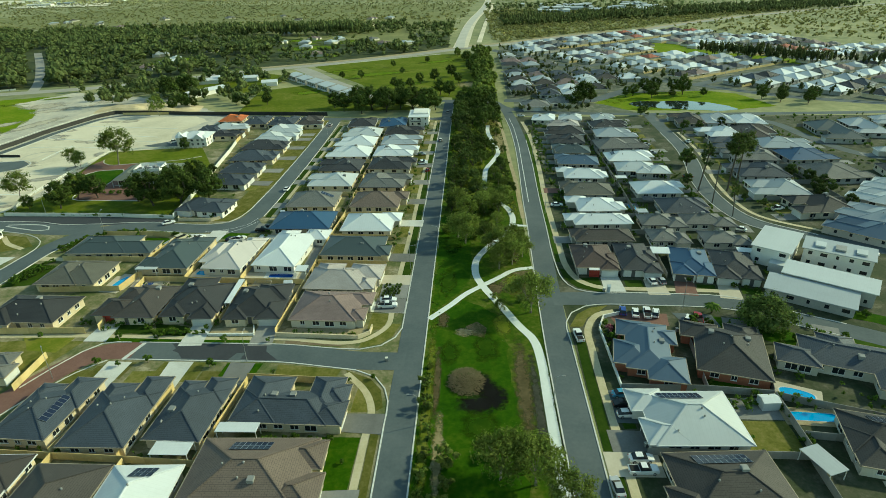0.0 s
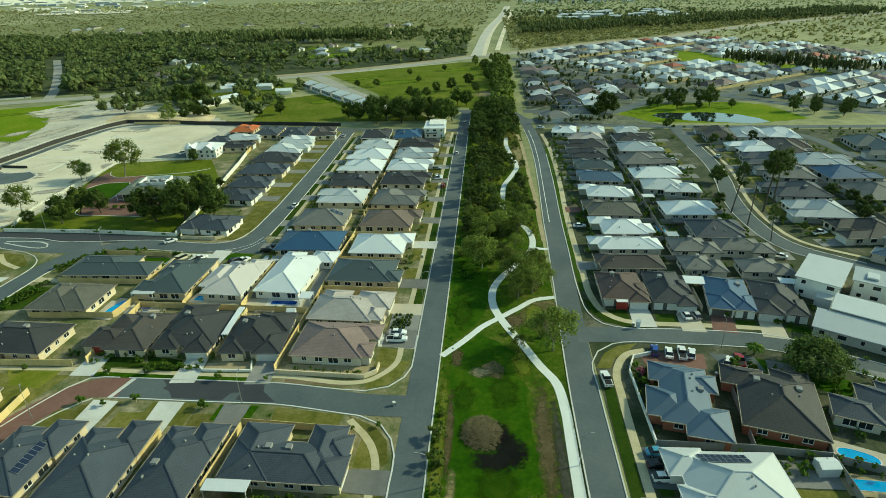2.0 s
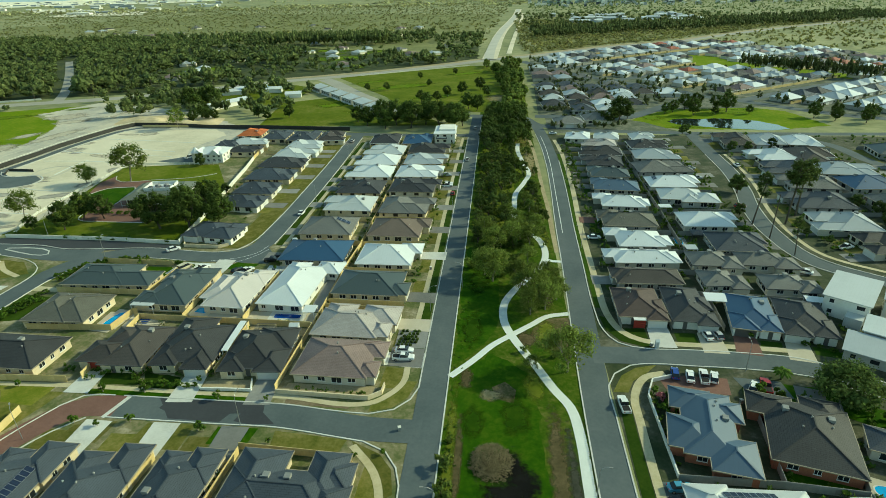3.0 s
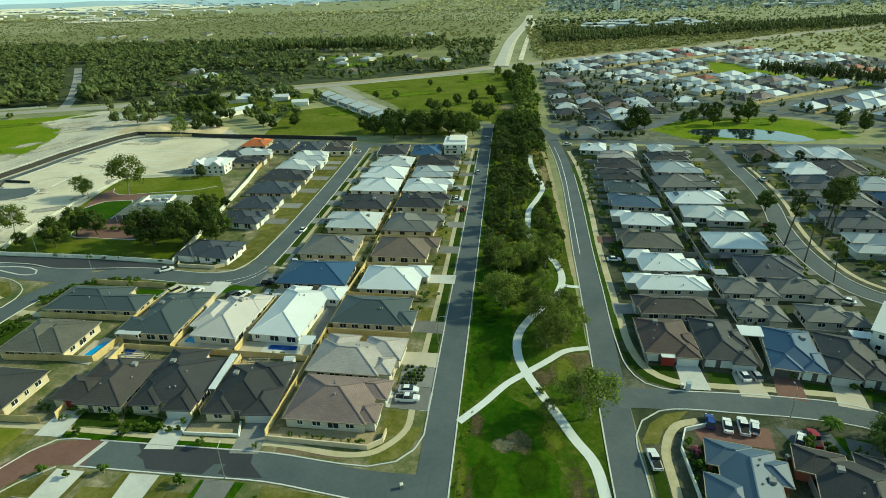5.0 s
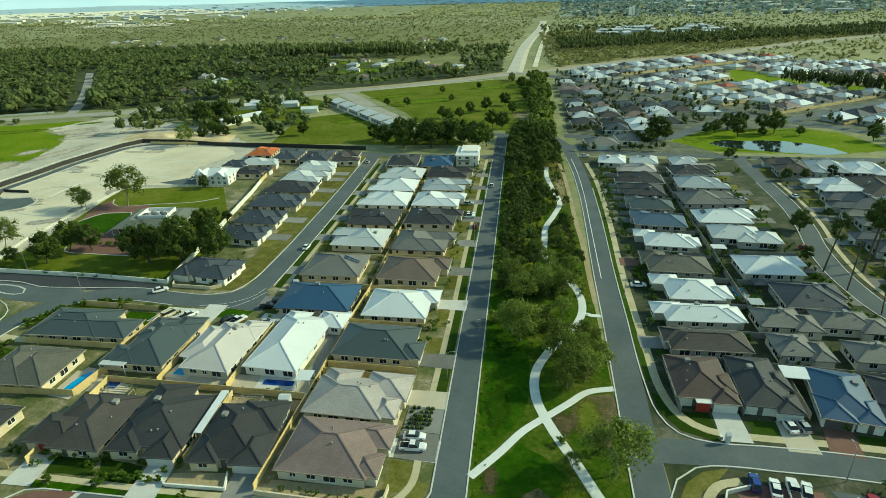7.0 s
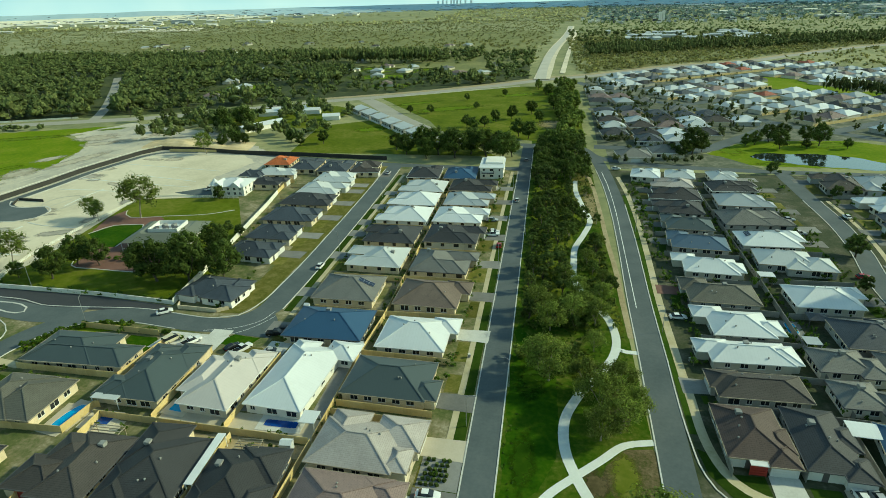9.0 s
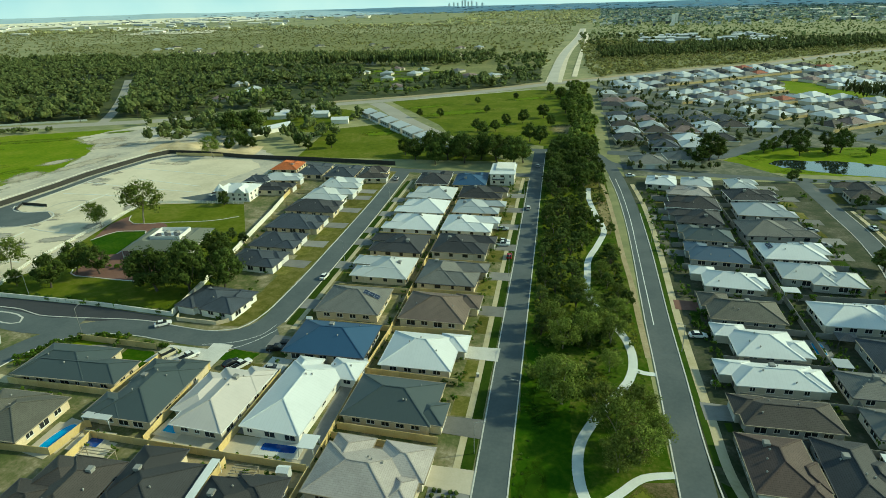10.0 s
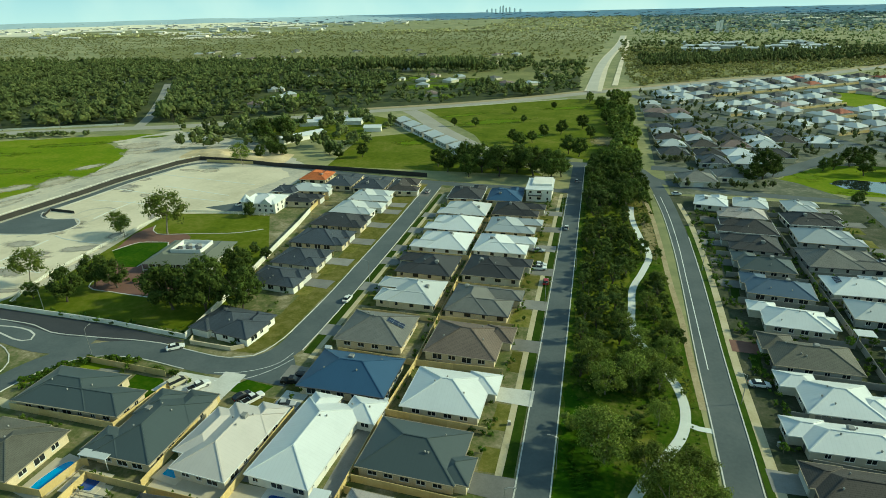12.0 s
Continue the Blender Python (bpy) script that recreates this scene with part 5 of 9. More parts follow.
# between the two northbound streets
plan_house("metal_blue", -47.3, 189.6, 0, "W", [(-10.5, 10.5, -7.7, 7.7)], drive=7, units=((-1.0, 2.4),), trim="fascia_dark")
plan_house("metal_white", -22.9, 188.0, -1, "E", [(-9.7, 7.6, -7.9, 7.0), (2.4, 9.7, 0.6, 7.9)], wall="brick_pale", drive=7.5, paved="concrete", units=(), trim="fascia_white")
plan_house("tile_grey", -48.6, 210.0, 0, "W", [(-9.2, 9.2, -7.9, 7.9)], drive=7, sun_panels=(5.2, 0.2, "E", 2, 3), units=())
plan_house("tile_brown", -23.3, 209.4, -2, "E", [(-10.2, 8.0, -8.2, 7.6), (2.6, 10.4, 0.4, 8.2)], drive=7, units=())
house("metal_pale", -47.2, 232.6, 20.2, 15.6, -1, "W", drive=7)
house("tile_grey", -23.6, 231.0, 20.2, 17.0, -2, "E", drive=7)
house("tile_charcoal", -47.3, 252.4, 20.4, 16.0, -1, "W", drive=7)
house("tile_charcoal", -23.7, 254.2, 20.8, 16.6, -1, "E", drive=7, wall="brick_pale")
house("metal_white", -47.0, 273.4, 20.6, 16.0, 0, "W", drive=7, wall="render_white")
house("metal_white", -24.3, 274.2, 20.6, 16.4, -1, "E", drive=7, wall="render_white")
house("metal_white", -47.1, 291.8, 20.4, 15.6, 0, "W", drive=7)
house("metal_cloud", -23.6, 293.4, 20.6, 16.0, 0, "E", drive=7)
house("metal_pale", -46.8, 310.0, 20.2, 15.6, 0, "W", drive=7)
house("tile_black", -24.3, 312.4, 20.8, 16.0, 0, "E", drive=7)
house("tile_charcoal", -50.4, 332.6, 15.6, 20.0, 2, "N", drive=6)
house("metal_blue", -32.8, 332.4, 15.4, 20.0, 2, "N", drive=6)
# west of the second street
plan_house("tile_slate", -88.2, 204.6, -8, "S", [(-9.4, 5.4, -5.6, 6.6), (-1.6, 9.6, -6.4, 3.2), (2.4, 8.8, -2, 7.0), (-9.6, -3.2, -6.6, 1)], drive=0, wall="render_white", units=(), trim="fascia_dark")
plan_house("tile_slate", -90.4, 233.6, -4, "E", [(-9.0, 6.4, -6.0, 6.2), (0.6, 8.8, -6.2, 0.6), (1.8, 8.2, 0, 6.4)], drive=8, wall="render_white", units=(), trim="fascia_dark")
plan_house("tile_slate", -90.6, 249.6, -1, "E", [(-8.6, 6.2, -6.8, 6.8), (0.8, 8.8, -7.0, 0), (1.4, 8.2, 0.6, 7)], drive=8, wall="brick_pale", units=(), trim="fascia_dark")
plan_house("tile_slate", -91.6, 268.2, 0, "E", [(-10.2, 8.0, -7.4, 7.4), (2.2, 10.6, -6.8, -0.2), (3.4, 10.2, 0.8, 7.2)], drive=8, units=(), trim="fascia_dark")
plan_house("tile_charcoal", -92.2, 286.6, -1, "E", [(-10.8, 8.6, -7.0, 7.0), (2.8, 11.0, -6.8, 0), (4, 10.4, 0.6, 6.8)], drive=8, units=(), trim="fascia_dark")
house("metal_pale", -91.6, 302.6, 20.4, 15.4, 0, "E", drive=7, wall="render_white")
house("metal_pale", -91.4, 320.0, 19.0, 15.0, 0, "E", drive=7, wall="render_white")
house("tile_umber", -81.6, 338.6, 15.0, 20.0, 4, "E", drive=5)
house("tile_slate", -98.3, 339.6, 15.6, 20.4, 2, "N", drive=5)
house("tile_slate", -114.6, 341.6, 14.0, 20.4, 3, "N", drive=5)
house("tile_orange", -131.7, 347.8, 14.0, 17.6, 4, "N", drive=5)
house("metal_pale", -124.6, 326.4, 20.0, 11.0, 4, "E", drive=0)
house("tile_slate", -135.4, 321.4, 13.0, 11.4, 4, "S", drive=0)
house("tile_charcoal", -121.4, 310.6, 16.6, 11.4, 2, "E", drive=0)
# east of the park: near rows
plan_house("metal_bluegrey", 52.0, 114.2, -12, "N", [(-6.0, 3.6, -8.0, 10.6), (-1.6, 6.6, -11.0, -2.0), (-8.6, -0.2, -6.8, 2.2), (-1.4, 5.4, 2.6, 8.6), (-8.0, 0, 4.4, 11)], wall="brick_red", drive=5, paved="paver_red", units=((1.8, 2.2),), lawn="lawn_green")
# Roof materials of the next three picked darker, standing for cloud shade.
plan_house("tile_black", 69.0, 114.2, -16, "N", [(-7.4, 7.4, -9.5, 8.4), (-10.4, -2.0, 3.0, 9.6), (-0.6, 6.6, 3, 11)], wall="brick_red", drive=7, units=((3.4, 2.4), (-4.0, 3.6)), lawn="lawn_green")
plan_house("metal_pale", 52.4, 92.8, 1, "W", [(-8.0, 9.4, -7.7, 7.0), (-10.2, -3.0, 1.4, 7.8), (-9.4, -1.4, -7.4, -0.6)], wall="render_white", drive=6, door="garage_dark", sun_panels=(-0.4, 4.2, "N", 8, 2), units=(), trim="fascia_white", lawn="lawn_green")
plan_house("tile_umber", 54.0, 76.4, 3, "W", [(-9.0, 9.5, -7.3, 7.3), (-11, -4, -7.0, 0), (2, 8.8, -10, -2)], wall="brick_pale", drive=8, paved="drive_cream", sun_panels=(0, 4.2, "N", 9, 2), units=((1.8, 0.4),), lawn="lawn_green")
plan_house("tile_slate", 92.0, 110.8, -20, "N", [(-8.6, 12.6, -3.6, 7.3), (-13.6, -5.0, -5.2, 1.8), (4.6, 12.4, -8.8, 4), (-4.6, 3.0, 1, 9.6)], wall="brick_pale", drive=8, units=((2.4, -0.4),), lawn="lawn_green")
plan_house("tile_black", 88.0, 86.6, -14, "N", [(-9, 9, -5, 6.7), (-8.8, -1.4, -8, 2), (2, 9.2, -1, 8.4)], wall="brick_pale", drive=0, sun_panels=(-2, 3.4, "N", 5, 2), units=(), lawn="lawn_green")
plan_house("tile_cocoa", 47.6, 160.6, -1, "S", [(-6.1, 5.6, -7.0, 8.2), (0.8, 6.4, -4.8, 2.4), (0.6, 6.1, -8.4, -2)], wall="render_white", drive=8, paved="concrete", units=((-2.0, 3.6),), lawn="lawn_green")
plan_house("tile_charcoal", 60.0, 160.2, -3, "S", [(-5.4, 4.2, -8.2, 9.4), (0.2, 5.7, -2, 5), (0.4, 5.6, -9.6, -3.4)], wall="render_white", drive=8, paved="drive_cream", units=((-1.8, 3.0),), trim="fascia_dark", lawn="lawn_green")
plan_house("metal_blue", 74.8, 157.4, -11, "S", [(-5.6, 5.2, -7.4, 8.8), (0.4, 5.8, -8.4, 0), (-5.7, 0.8, -8.8, -1)], wall="render_white", drive=7, paved="paver_red", door="garage_dark", units=((2.6, 3.2),), lawn="lawn_green")
plan_house("tile_charcoal", 86.4, 155.4, -12, "S", [(-5.8, 5.4, -7, 8.8), (0.6, 6.2, -8.2, 0.4), (-5.9, 0.4, -9, -1)], wall="render_white", drive=7, paved="drive_cream", units=(), trim="fascia_dark", lawn="lawn_green")
# From here east, walls take duller materials in place of wall shade.
plan_house("tile_umber", 53.0, 176.2, 0, "W", [(-8.8, 9.7, -4.8, 4.6), (-9.8, -2.6, -1.6, 5.0)], wall="render_grey", drive=5, units=(), lawn="lawn_green")
plan_house("metal_white", 54.4, 189.4, 1, "W", [(-8.4, 9.4, -4.8, 4.4), (-11.0, -3.0, -1.0, 5.0), (3.0, 11.2, -4.4, 3.4)], wall="brick_pale", drive=6, units=((0.4, 1.6),), trim="fascia_white", lawn="lawn_green")
plan_house("metal_white", 56.2, 203.6, 0, "W", [(-6.8, 7.6, -7.2, 5.2), (-10.0, -2.0, 1.4, 7.4), (2.6, 10.2, -6.0, 1.4)], wall="brick_pale", drive=6, paved="concrete", units=(), trim="fascia_white", lawn="lawn_green")
plan_house("tile_olive", 56.0, 220.4, -2, "W", [(-8.6, 9.8, -7.5, 4.6), (-9.8, -2.0, -0.6, 7.5)], wall="render_grey", drive=6, paved="paver_red", units=((1.2, -0.8),), lawn="lawn_green")
plan_house("metal_white", 57.4, 238.6, -5, "W", [(-7.2, 8.4, -6.7, 4.6), (-10.2, -3.0, 1.0, 6.8), (2.4, 10.4, -4.8, 2.2)], wall="brick_pale", drive=6, units=(), trim="fascia_white", lawn="lawn_green")
plan_house("metal_bluegrey", 58.4, 257.4, -6, "W", [(-8.4, 9.5, -7.3, 4.4), (-9.5, -2.2, -0.8, 7.3)], wall="render_grey", drive=6, units=((2.4, -1.0),), lawn="lawn_green")
plan_house("metal_green", 58.6, 274.6, -4, "W", [(-7.4, 8.7, -7.2, 4.0), (-8.7, -1.4, -0.8, 7.2)], wall="render_grey", drive=6, units=((2.0, -1.4),), lawn="lawn_green")
house("tile_charcoal", 58.6, 291.6, 18.4, 14.4, -4, "W", wall="render_grey", drive=6)
house("tile_black", 60.2, 308.0, 20.6, 14.4, -3, "W", wall="render_grey", drive=6)
house("tile_beige", 62.0, 324.0, 17.6, 12.0, -4, "W", wall="render_grey", drive=6)
house("metal_white", 53.4, 339.4, 13.0, 15.0, -10, "N", wall="brick_pale", drive=5)
house("metal_pale", 68.4, 339.0, 13.0, 14.0, -10, "N", wall="brick_pale", drive=5)
# second column east
plan_house("tile_grey", 75.4, 187.6, 0, "N", [(-7.2, 4.2, -4.1, 5.7), (0.8, 7.2, -5.7, 2.7)], wall="brick_pale", drive=0, units=((-1.4, 0.8),), trim="fascia_dark", lawn="lawn_green")
plan_house("tile_grey", 90.6, 187.8, -2, "E", [(-8.2, 5.2, -3.8, 5.4), (0.8, 8.2, -5.4, 2.4)], wall="brick_pale", drive=6, units=((-1.4, 0.8),), trim="fascia_dark", lawn="lawn_green")
plan_house("tile_grey", 73.8, 175.0, 0, "N", [(-6.0, 3.0, -4.0, 5.6), (0.8, 6.0, -5.6, 2.6)], wall="brick_pale", drive=0, units=((-1.4, 0.8),), trim="fascia_dark", lawn="lawn_green")
plan_house("tile_grey", 91.0, 173.4, -2, "E", [(-7.2, 4.2, -3.7, 5.3), (0.8, 7.2, -5.3, 2.3)], wall="brick_pale", drive=6, units=((-1.4, 0.8),), trim="fascia_dark", lawn="lawn_green")
plan_house("tile_slate", 87.0, 201.2, -1, "E", [(-8.6, 7.0, -7.4, 7.0), (0.6, 8.8, -2, 7.6)], wall="render_grey", drive=5, units=((1.0, 1.2),), lawn="lawn_green")
plan_house("metal_white", 83.8, 220.0, 0, "E", [(-9.6, 7.4, -6.5, 6.5), (2.0, 10.2, 0, 6.8)], wall="brick_pale", drive=6, units=(), trim="fascia_white", lawn="lawn_green")
plan_house("metal_pale", 84.0, 244.4, -5, "E", [(-10.8, 5.6, -5.0, 7.2), (1.4, 10.8, -7.2, 3.0), (-3.4, 3.4, -7.4, 2)], wall="render_grey", drive=7, units=(), lawn="lawn_green")
plan_house("metal_white", 82.9, 262.0, 0, "E", [(-10.5, 8.0, -7.3, 5.6), (0.6, 10.8, -2, 7.4)], wall="brick_pale", drive=8, sun_panels=(-7.6, 0.2, "W", 4, 1), units=((1.6, -0.4),), trim="fascia_white", lawn="lawn_green")
house("tile_grey", 83.6, 282.0, 24.0, 15.6, 2, "E", wall="render_grey", drive=9)
house("metal_cloud", 85.6, 302.0, 21.0, 14.6, -3, "E", wall="render_grey", drive=9)
house("tile_charcoal", 86.6, 320.6, 20.4, 14.0, 2, "E", wall="render_grey", drive=9)
house("metal_pale", 87.0, 337.0, 13.0, 13.0, 0, "E", wall="brick_pale", drive=9)
# east of the winding street
house("tile_umber", 131.0, 331.0, 16.8, 22.4, -6, "W", wall="render_grey", drive=6)
house("metal_cloud", 147.6, 329.0, 15.5, 20.2, -10, "S", wall="render_grey", drive=0)
house("metal_white", 163.0, 327.0, 15.7, 19.0, -6, "S", wall="brick_pale", drive=0)
house("metal_cloud", 214.0, 310.0, 16.8, 29.1, -6, "W", wall="render_grey", drive=6)
house("tile_umber", 156.8, 299.0, 21.3, 28.0, -8, "E", wall="render_grey", drive=6)
house("metal_white", 138.0, 302.0, 19.3, 16.8, 4, "W", wall="brick_pale", drive=6)
house("tile_slate", 136.0, 281.6, 21.3, 17.5, -4, "W", wall="render_grey", drive=7)
house("metal_blue", 160.6, 261.4, 22.2, 16.1, 2, "E", wall="render_grey", drive=7)
house("metal_cloud", 160.0, 279.4, 24.6, 16.1, -6, "E", wall="render_grey", drive=7)
house("tile_grey", 136.0, 262.0, 21.3, 16.8, -6, "W", wall="render_grey", drive=7)
house("tile_slate", 129.6, 240.4, 22.4, 17.2, -2, "W", wall="render_grey", drive=7)
house("metal_cloud", 127.4, 219.6, 20.8, 16.4, -2, "W", wall="brick_pale", drive=7)
house("tile_black", 133.6, 202.0, 20.2, 16.4, 6, "W", wall="brick_pale", drive=7)
house("tile_grey", 161.0, 238.4, 22.4, 19.0, 4, "E", wall="render_grey", drive=6)
house("metal_green", 194.6, 303.0, 19.0, 33.6, -6, "W", wall="render_grey", drive=6)
house("metal_bluegrey", 138.7, 180.1, 14.6, 23.5, 48, "N", wall="render_grey", drive=0)
house("metal_cloud", 149.0, 191.5, 14.6, 24.6, 48, "N", wall="render_grey", drive=0)
house("metal_pale", 162.0, 207.0, 15.7, 24.6, 48, "N", wall="render_grey", drive=0)
house("metal_pale", 174.0, 218.0, 14.6, 24.6, 48, "N", wall="render_grey", drive=0)
for _k, (_x, _y, _r) in enumerate(((226, 276, "tile_slate"), (204, 262, "metal_cloud"), (190, 238, "tile_charcoal"), (214, 232, "metal_pale"), (196, 210, "tile_slate"), (236, 322, "metal_cloud"), (246, 250, "tile_umber"))):
    house(_r, _x, _y, 20, 17, -8, "W" if _k % 2 else "S", wall="brick_pale", drive=5)

# ---------------- trees ----------------

G = (1 + 5 ** 0.5) / 2
ICO_V = np.array([(-1, G, 0), (1, G, 0), (-1, -G, 0), (1, -G, 0), (0, -1, G), (0, 1, G), (0, -1, -G), (0, 1, -G), (G, 0, -1), (G, 0, 1), (-G, 0, -1), (-G, 0, 1)]) / math.hypot(1, G)
ICO_F = np.array([(0, 11, 5), (0, 5, 1), (0, 1, 7), (0, 7, 10), (0, 10, 11), (1, 5, 9), (5, 11, 4), (11, 10, 2), (10, 7, 6), (7, 1, 8), (3, 9, 4), (3, 4, 2), (3, 2, 6), (3, 6, 8), (3, 8, 9), (4, 9, 5), (2, 4, 11), (6, 2, 10), (8, 6, 7), (9, 8, 1)])
OCT_V = np.array([(1, 0, 0), (-1, 0, 0), (0, 1, 0), (0, -1, 0), (0, 0, 1), (0, 0, -1)], dtype=float)
OCT_F = np.array([(0, 2, 4), (2, 1, 4), (1, 3, 4), (3, 0, 4), (2, 0, 5), (1, 2, 5), (3, 1, 5), (0, 3, 5)])


def crown_shape(rnd, clumps, per, size, core=0.8):
    """Small leaf faces gathered in clumps. clumps: (x, y, z, r)."""
    s = Shape()
    for cx, cy, cz, r in clumps:
        jig = [1 + rnd.gauss(0, 0.16) for _ in ICO_V]
        pts = [(cx + v[0] * r * core * j, cy + v[1] * r * core * j, cz + v[2] * r * core * 0.85 * j) for v, j in zip(ICO_V, jig)]
        if core:
            for f in ICO_F:
                s.face([pts[i] for i in f])
        for _ in range(per):
            d = Vector((rnd.gauss(0, 1), rnd.gauss(0, 1), rnd.gauss(0, 0.8))).normalized() * r * (0.45 + 0.6 * rnd.random())
            p = Vector((cx, cy, cz)) + d
            n = (d.normalized() + Vector((rnd.uniform(-0.6, 0.6), rnd.uniform(-0.6, 0.6), rnd.uniform(-0.2, 0.9)))).normalized()
            a = n.orthogonal().normalized()
            b = n.cross(a)
            t = rnd.uniform(0, 6.28)
            a, b = a * math.cos(t) + b * math.sin(t), b * math.cos(t) - a * math.sin(t)
            k = size * rnd.uniform(0.55, 1.3)
            s.face([p - a * k * 0.5 - b * k * 0.22, p + a * k * 0.5 - b * k * 0.16, p + a * k * 0.42 + b * k * 0.3, p - a * k * 0.4 + b * k * 0.34])
    return s


def tree(seed, h, spread, bark, leaf, label, clumps=26, per=44, size=0.55, base=0.35, name="tree", lean=0.0, core=0.8, stem=0.0):
    """A tapered trunk that forks into limbs, each ending in clumps of small leaves."""
    rnd = random.Random(seed)
    t = thing(name, pose(0, 0, 0), label, "tree", "trees of the estate")
    s = Shape()
    r0 = stem or 0.035 * h + 0.04
    top = Vector((lean * h + rnd.uniform(-0.06, 0.06) * h, rnd.uniform(-0.06, 0.06) * h, h * base))
    s.tube([(0, 0, -0.2), (top.x * 0.4, top.y * 0.5, h * base * 0.5), tuple(top)], [r0, r0 * 0.8, r0 * 0.62], 8)
    cl = []
    n = 6
    zc, zr = h * (base * 0.6 + 0.98) / 2, h * (0.98 - base * 0.6) / 2
    for i in range(n):
        a = 6.283 * (i + rnd.uniform(-0.3, 0.3)) / n
        far = spread * rnd.uniform(0.4, 0.7)
        end = top + Vector((math.cos(a) * far, math.sin(a) * far, h * (1 - base) * rnd.uniform(0.35, 0.75)))
        midp = top.lerp(end, 0.5) + Vector((0, 0, rnd.uniform(-0.05, 0.06) * h))
        s.tube([tuple(top - Vector((0, 0, 0.1))), tuple(midp), tuple(end)], [r0 * 0.5, r0 * 0.3, r0 * 0.1], 6)
    for i in range(clumps):
        v = Vector((rnd.gauss(0, 1), rnd.gauss(0, 1), rnd.gauss(0.05, 0.9))).normalized() * rnd.uniform(0.5, 0.86)
        q = rnd.uniform(0.2, 0.36)
        cl.append((top.x + v.x * spread * (1 - 0.35 * max(0, v.z)), top.y + v.y * spread * (1 - 0.35 * max(0, v.z)), zc + v.z * zr * 0.95, spread * q))
    part("trunk", s, bark, t)
    part("crown", crown_shape(rnd, cl, per, size, core), leaf, t)
    return t


def scatter(proto, spots, rnd, s0=0.85, s1=1.2):
    """The prototype stands on the first spot, copies on the rest. spots: (x, y) or (x, y, scale)."""
    for i, p in enumerate(spots):
        k = p[2] if len(p) > 2 else rnd.uniform(s0, s1)
        m = pose(p[0], p[1], 0, 0, 0, rnd.uniform(0, 360)) @ Matrix.Diagonal((k, k, k * rnd.uniform(0.92, 1.08), 1))
        if i == 0:
            proto.matrix_basis = m
        else:
            c = copy_thing(proto, Matrix.Identity(4))
            c.matrix_basis = m


rt = random.Random(4)
PATH_LINE = [(26.9, 101), (26.0, 121), (19.4, 136), (14.2, 148), (12.8, 163), (19.8, 178), (26.1, 195), (22.6, 211), (16.8, 230), (18.0, 252), (24.6, 279), (20.6, 318), (21, 332)]


def off_path(x, y, gap):
    for (ax, ay), (bx, by) in zip(PATH_LINE, PATH_LINE[1:]):
        t = max(0, min(1, ((x - ax) * (bx - ax) + (y - ay) * (by - ay)) / ((bx - ax) ** 2 + (by - ay) ** 2)))
        if math.hypot(x - ax - t * (bx - ax), y - ay - t * (by - ay)) < gap:
            return False
    return True


# park strip: a dense dark row to the west, thinner gums to the east
dark, light, low = [], [], []


def grown(y):
    return rt.uniform(0.85, 1.2) if y > 325 else rt.uniform(0.5, 0.95)


for _ in range(900):
    x, y = rt.uniform(3.4, 27), rt.uniform(196, 396)
    dense = 4.0 if x < 15 else 5.0
    if y > 330:
        dense = 3.4
    if x > 19 and 225 < y < 330 and rt.random() < 0.8:
        continue
    if off_path(x, y, 2.4) and all(math.hypot(x - a[0], y - a[1]) > dense for a in dark + light + low):
        q = rt.random()
        (dark if q < (0.35 if y > 330 else 0.7 if x < 14 else 0.25) else light if q < 0.85 else low).append((x, y))
near_gums = [(26.6, 133.5, 1.6), (19.5, 157.6, 1.0), (23.6, 160.4, 1.1), (27.0, 165.6, 0.9), (19.8, 166.2, 1.3), (24.4, 173.6, 1.0), (17.4, 172.2, 1.15), (9.4, 175.6, 1.4), (7.0, 179.8, 1.1), (20.2, 189.0, 0.75), (21.4, 201.4, 1.1), (15.6, 201.6, 1.15), (18.4, 206.4, 1.0), (18.8, 134.2, 0.5), (16.2, 79.0, 1.4), (22.2, 78.0, 1.35), (26.8, 72.6, 1.1), (9.6, 197.2, 1.1), (6.4, 206.0, 1.1), (21.2, 238.4, 0.75), (25.2, 225.0, 0.7), (25.4, 254.0, 0.7), (24.0, 214.6, 0.8), (17.2, 217.4, 0.85), (14.2, 226.0, 0.8)]
gum = tree(11, 8.4, 4.4, "bark", "leaf_gum", "spreading olive-green gum tree with pale trunk", 36, 100, 0.30, 0.2, core=0.2, stem=0.2)
gum_b = tree(12, 8.4, 3.8, "bark", "leaf_park", "olive-green gum tree with pale trunk", 28, 40, 0.42, 0.2, core=0.5, stem=0.18)
gum_c = tree(13, 8.2, 3.6, "bark_dark", "leaf_dark", "dark green tree in the park strip", 28, 36, 0.40, 0.15, core=0.62)
gum_d = tree(14, 9.4, 3.2, "bark_dark", "leaf_dark", "slender dark green tree in the park strip", 26, 36, 0.40, 0.16, core=0.62)
bush = tree(15, 3.4, 2.0, "bark_dark", "leaf_gum", "low olive shrub in the grass", 14, 26, 0.44, 0.12, "shrub")
scatter(gum, near_gums, rt)
scatter(gum_b, [(x, y, grown(y)) for x, y in light], rt)
scatter(gum_c, [(x, y, grown(y)) for x, y in dark[::2]], rt)
scatter(gum_d, [(x, y, grown(y)) for x, y in dark[1::2]], rt)
for _ in range(50):
    x, y = rt.uniform(2, 27), rt.uniform(176, 330)
    if off_path(x, y, 1.8):
        low.append((x, y))
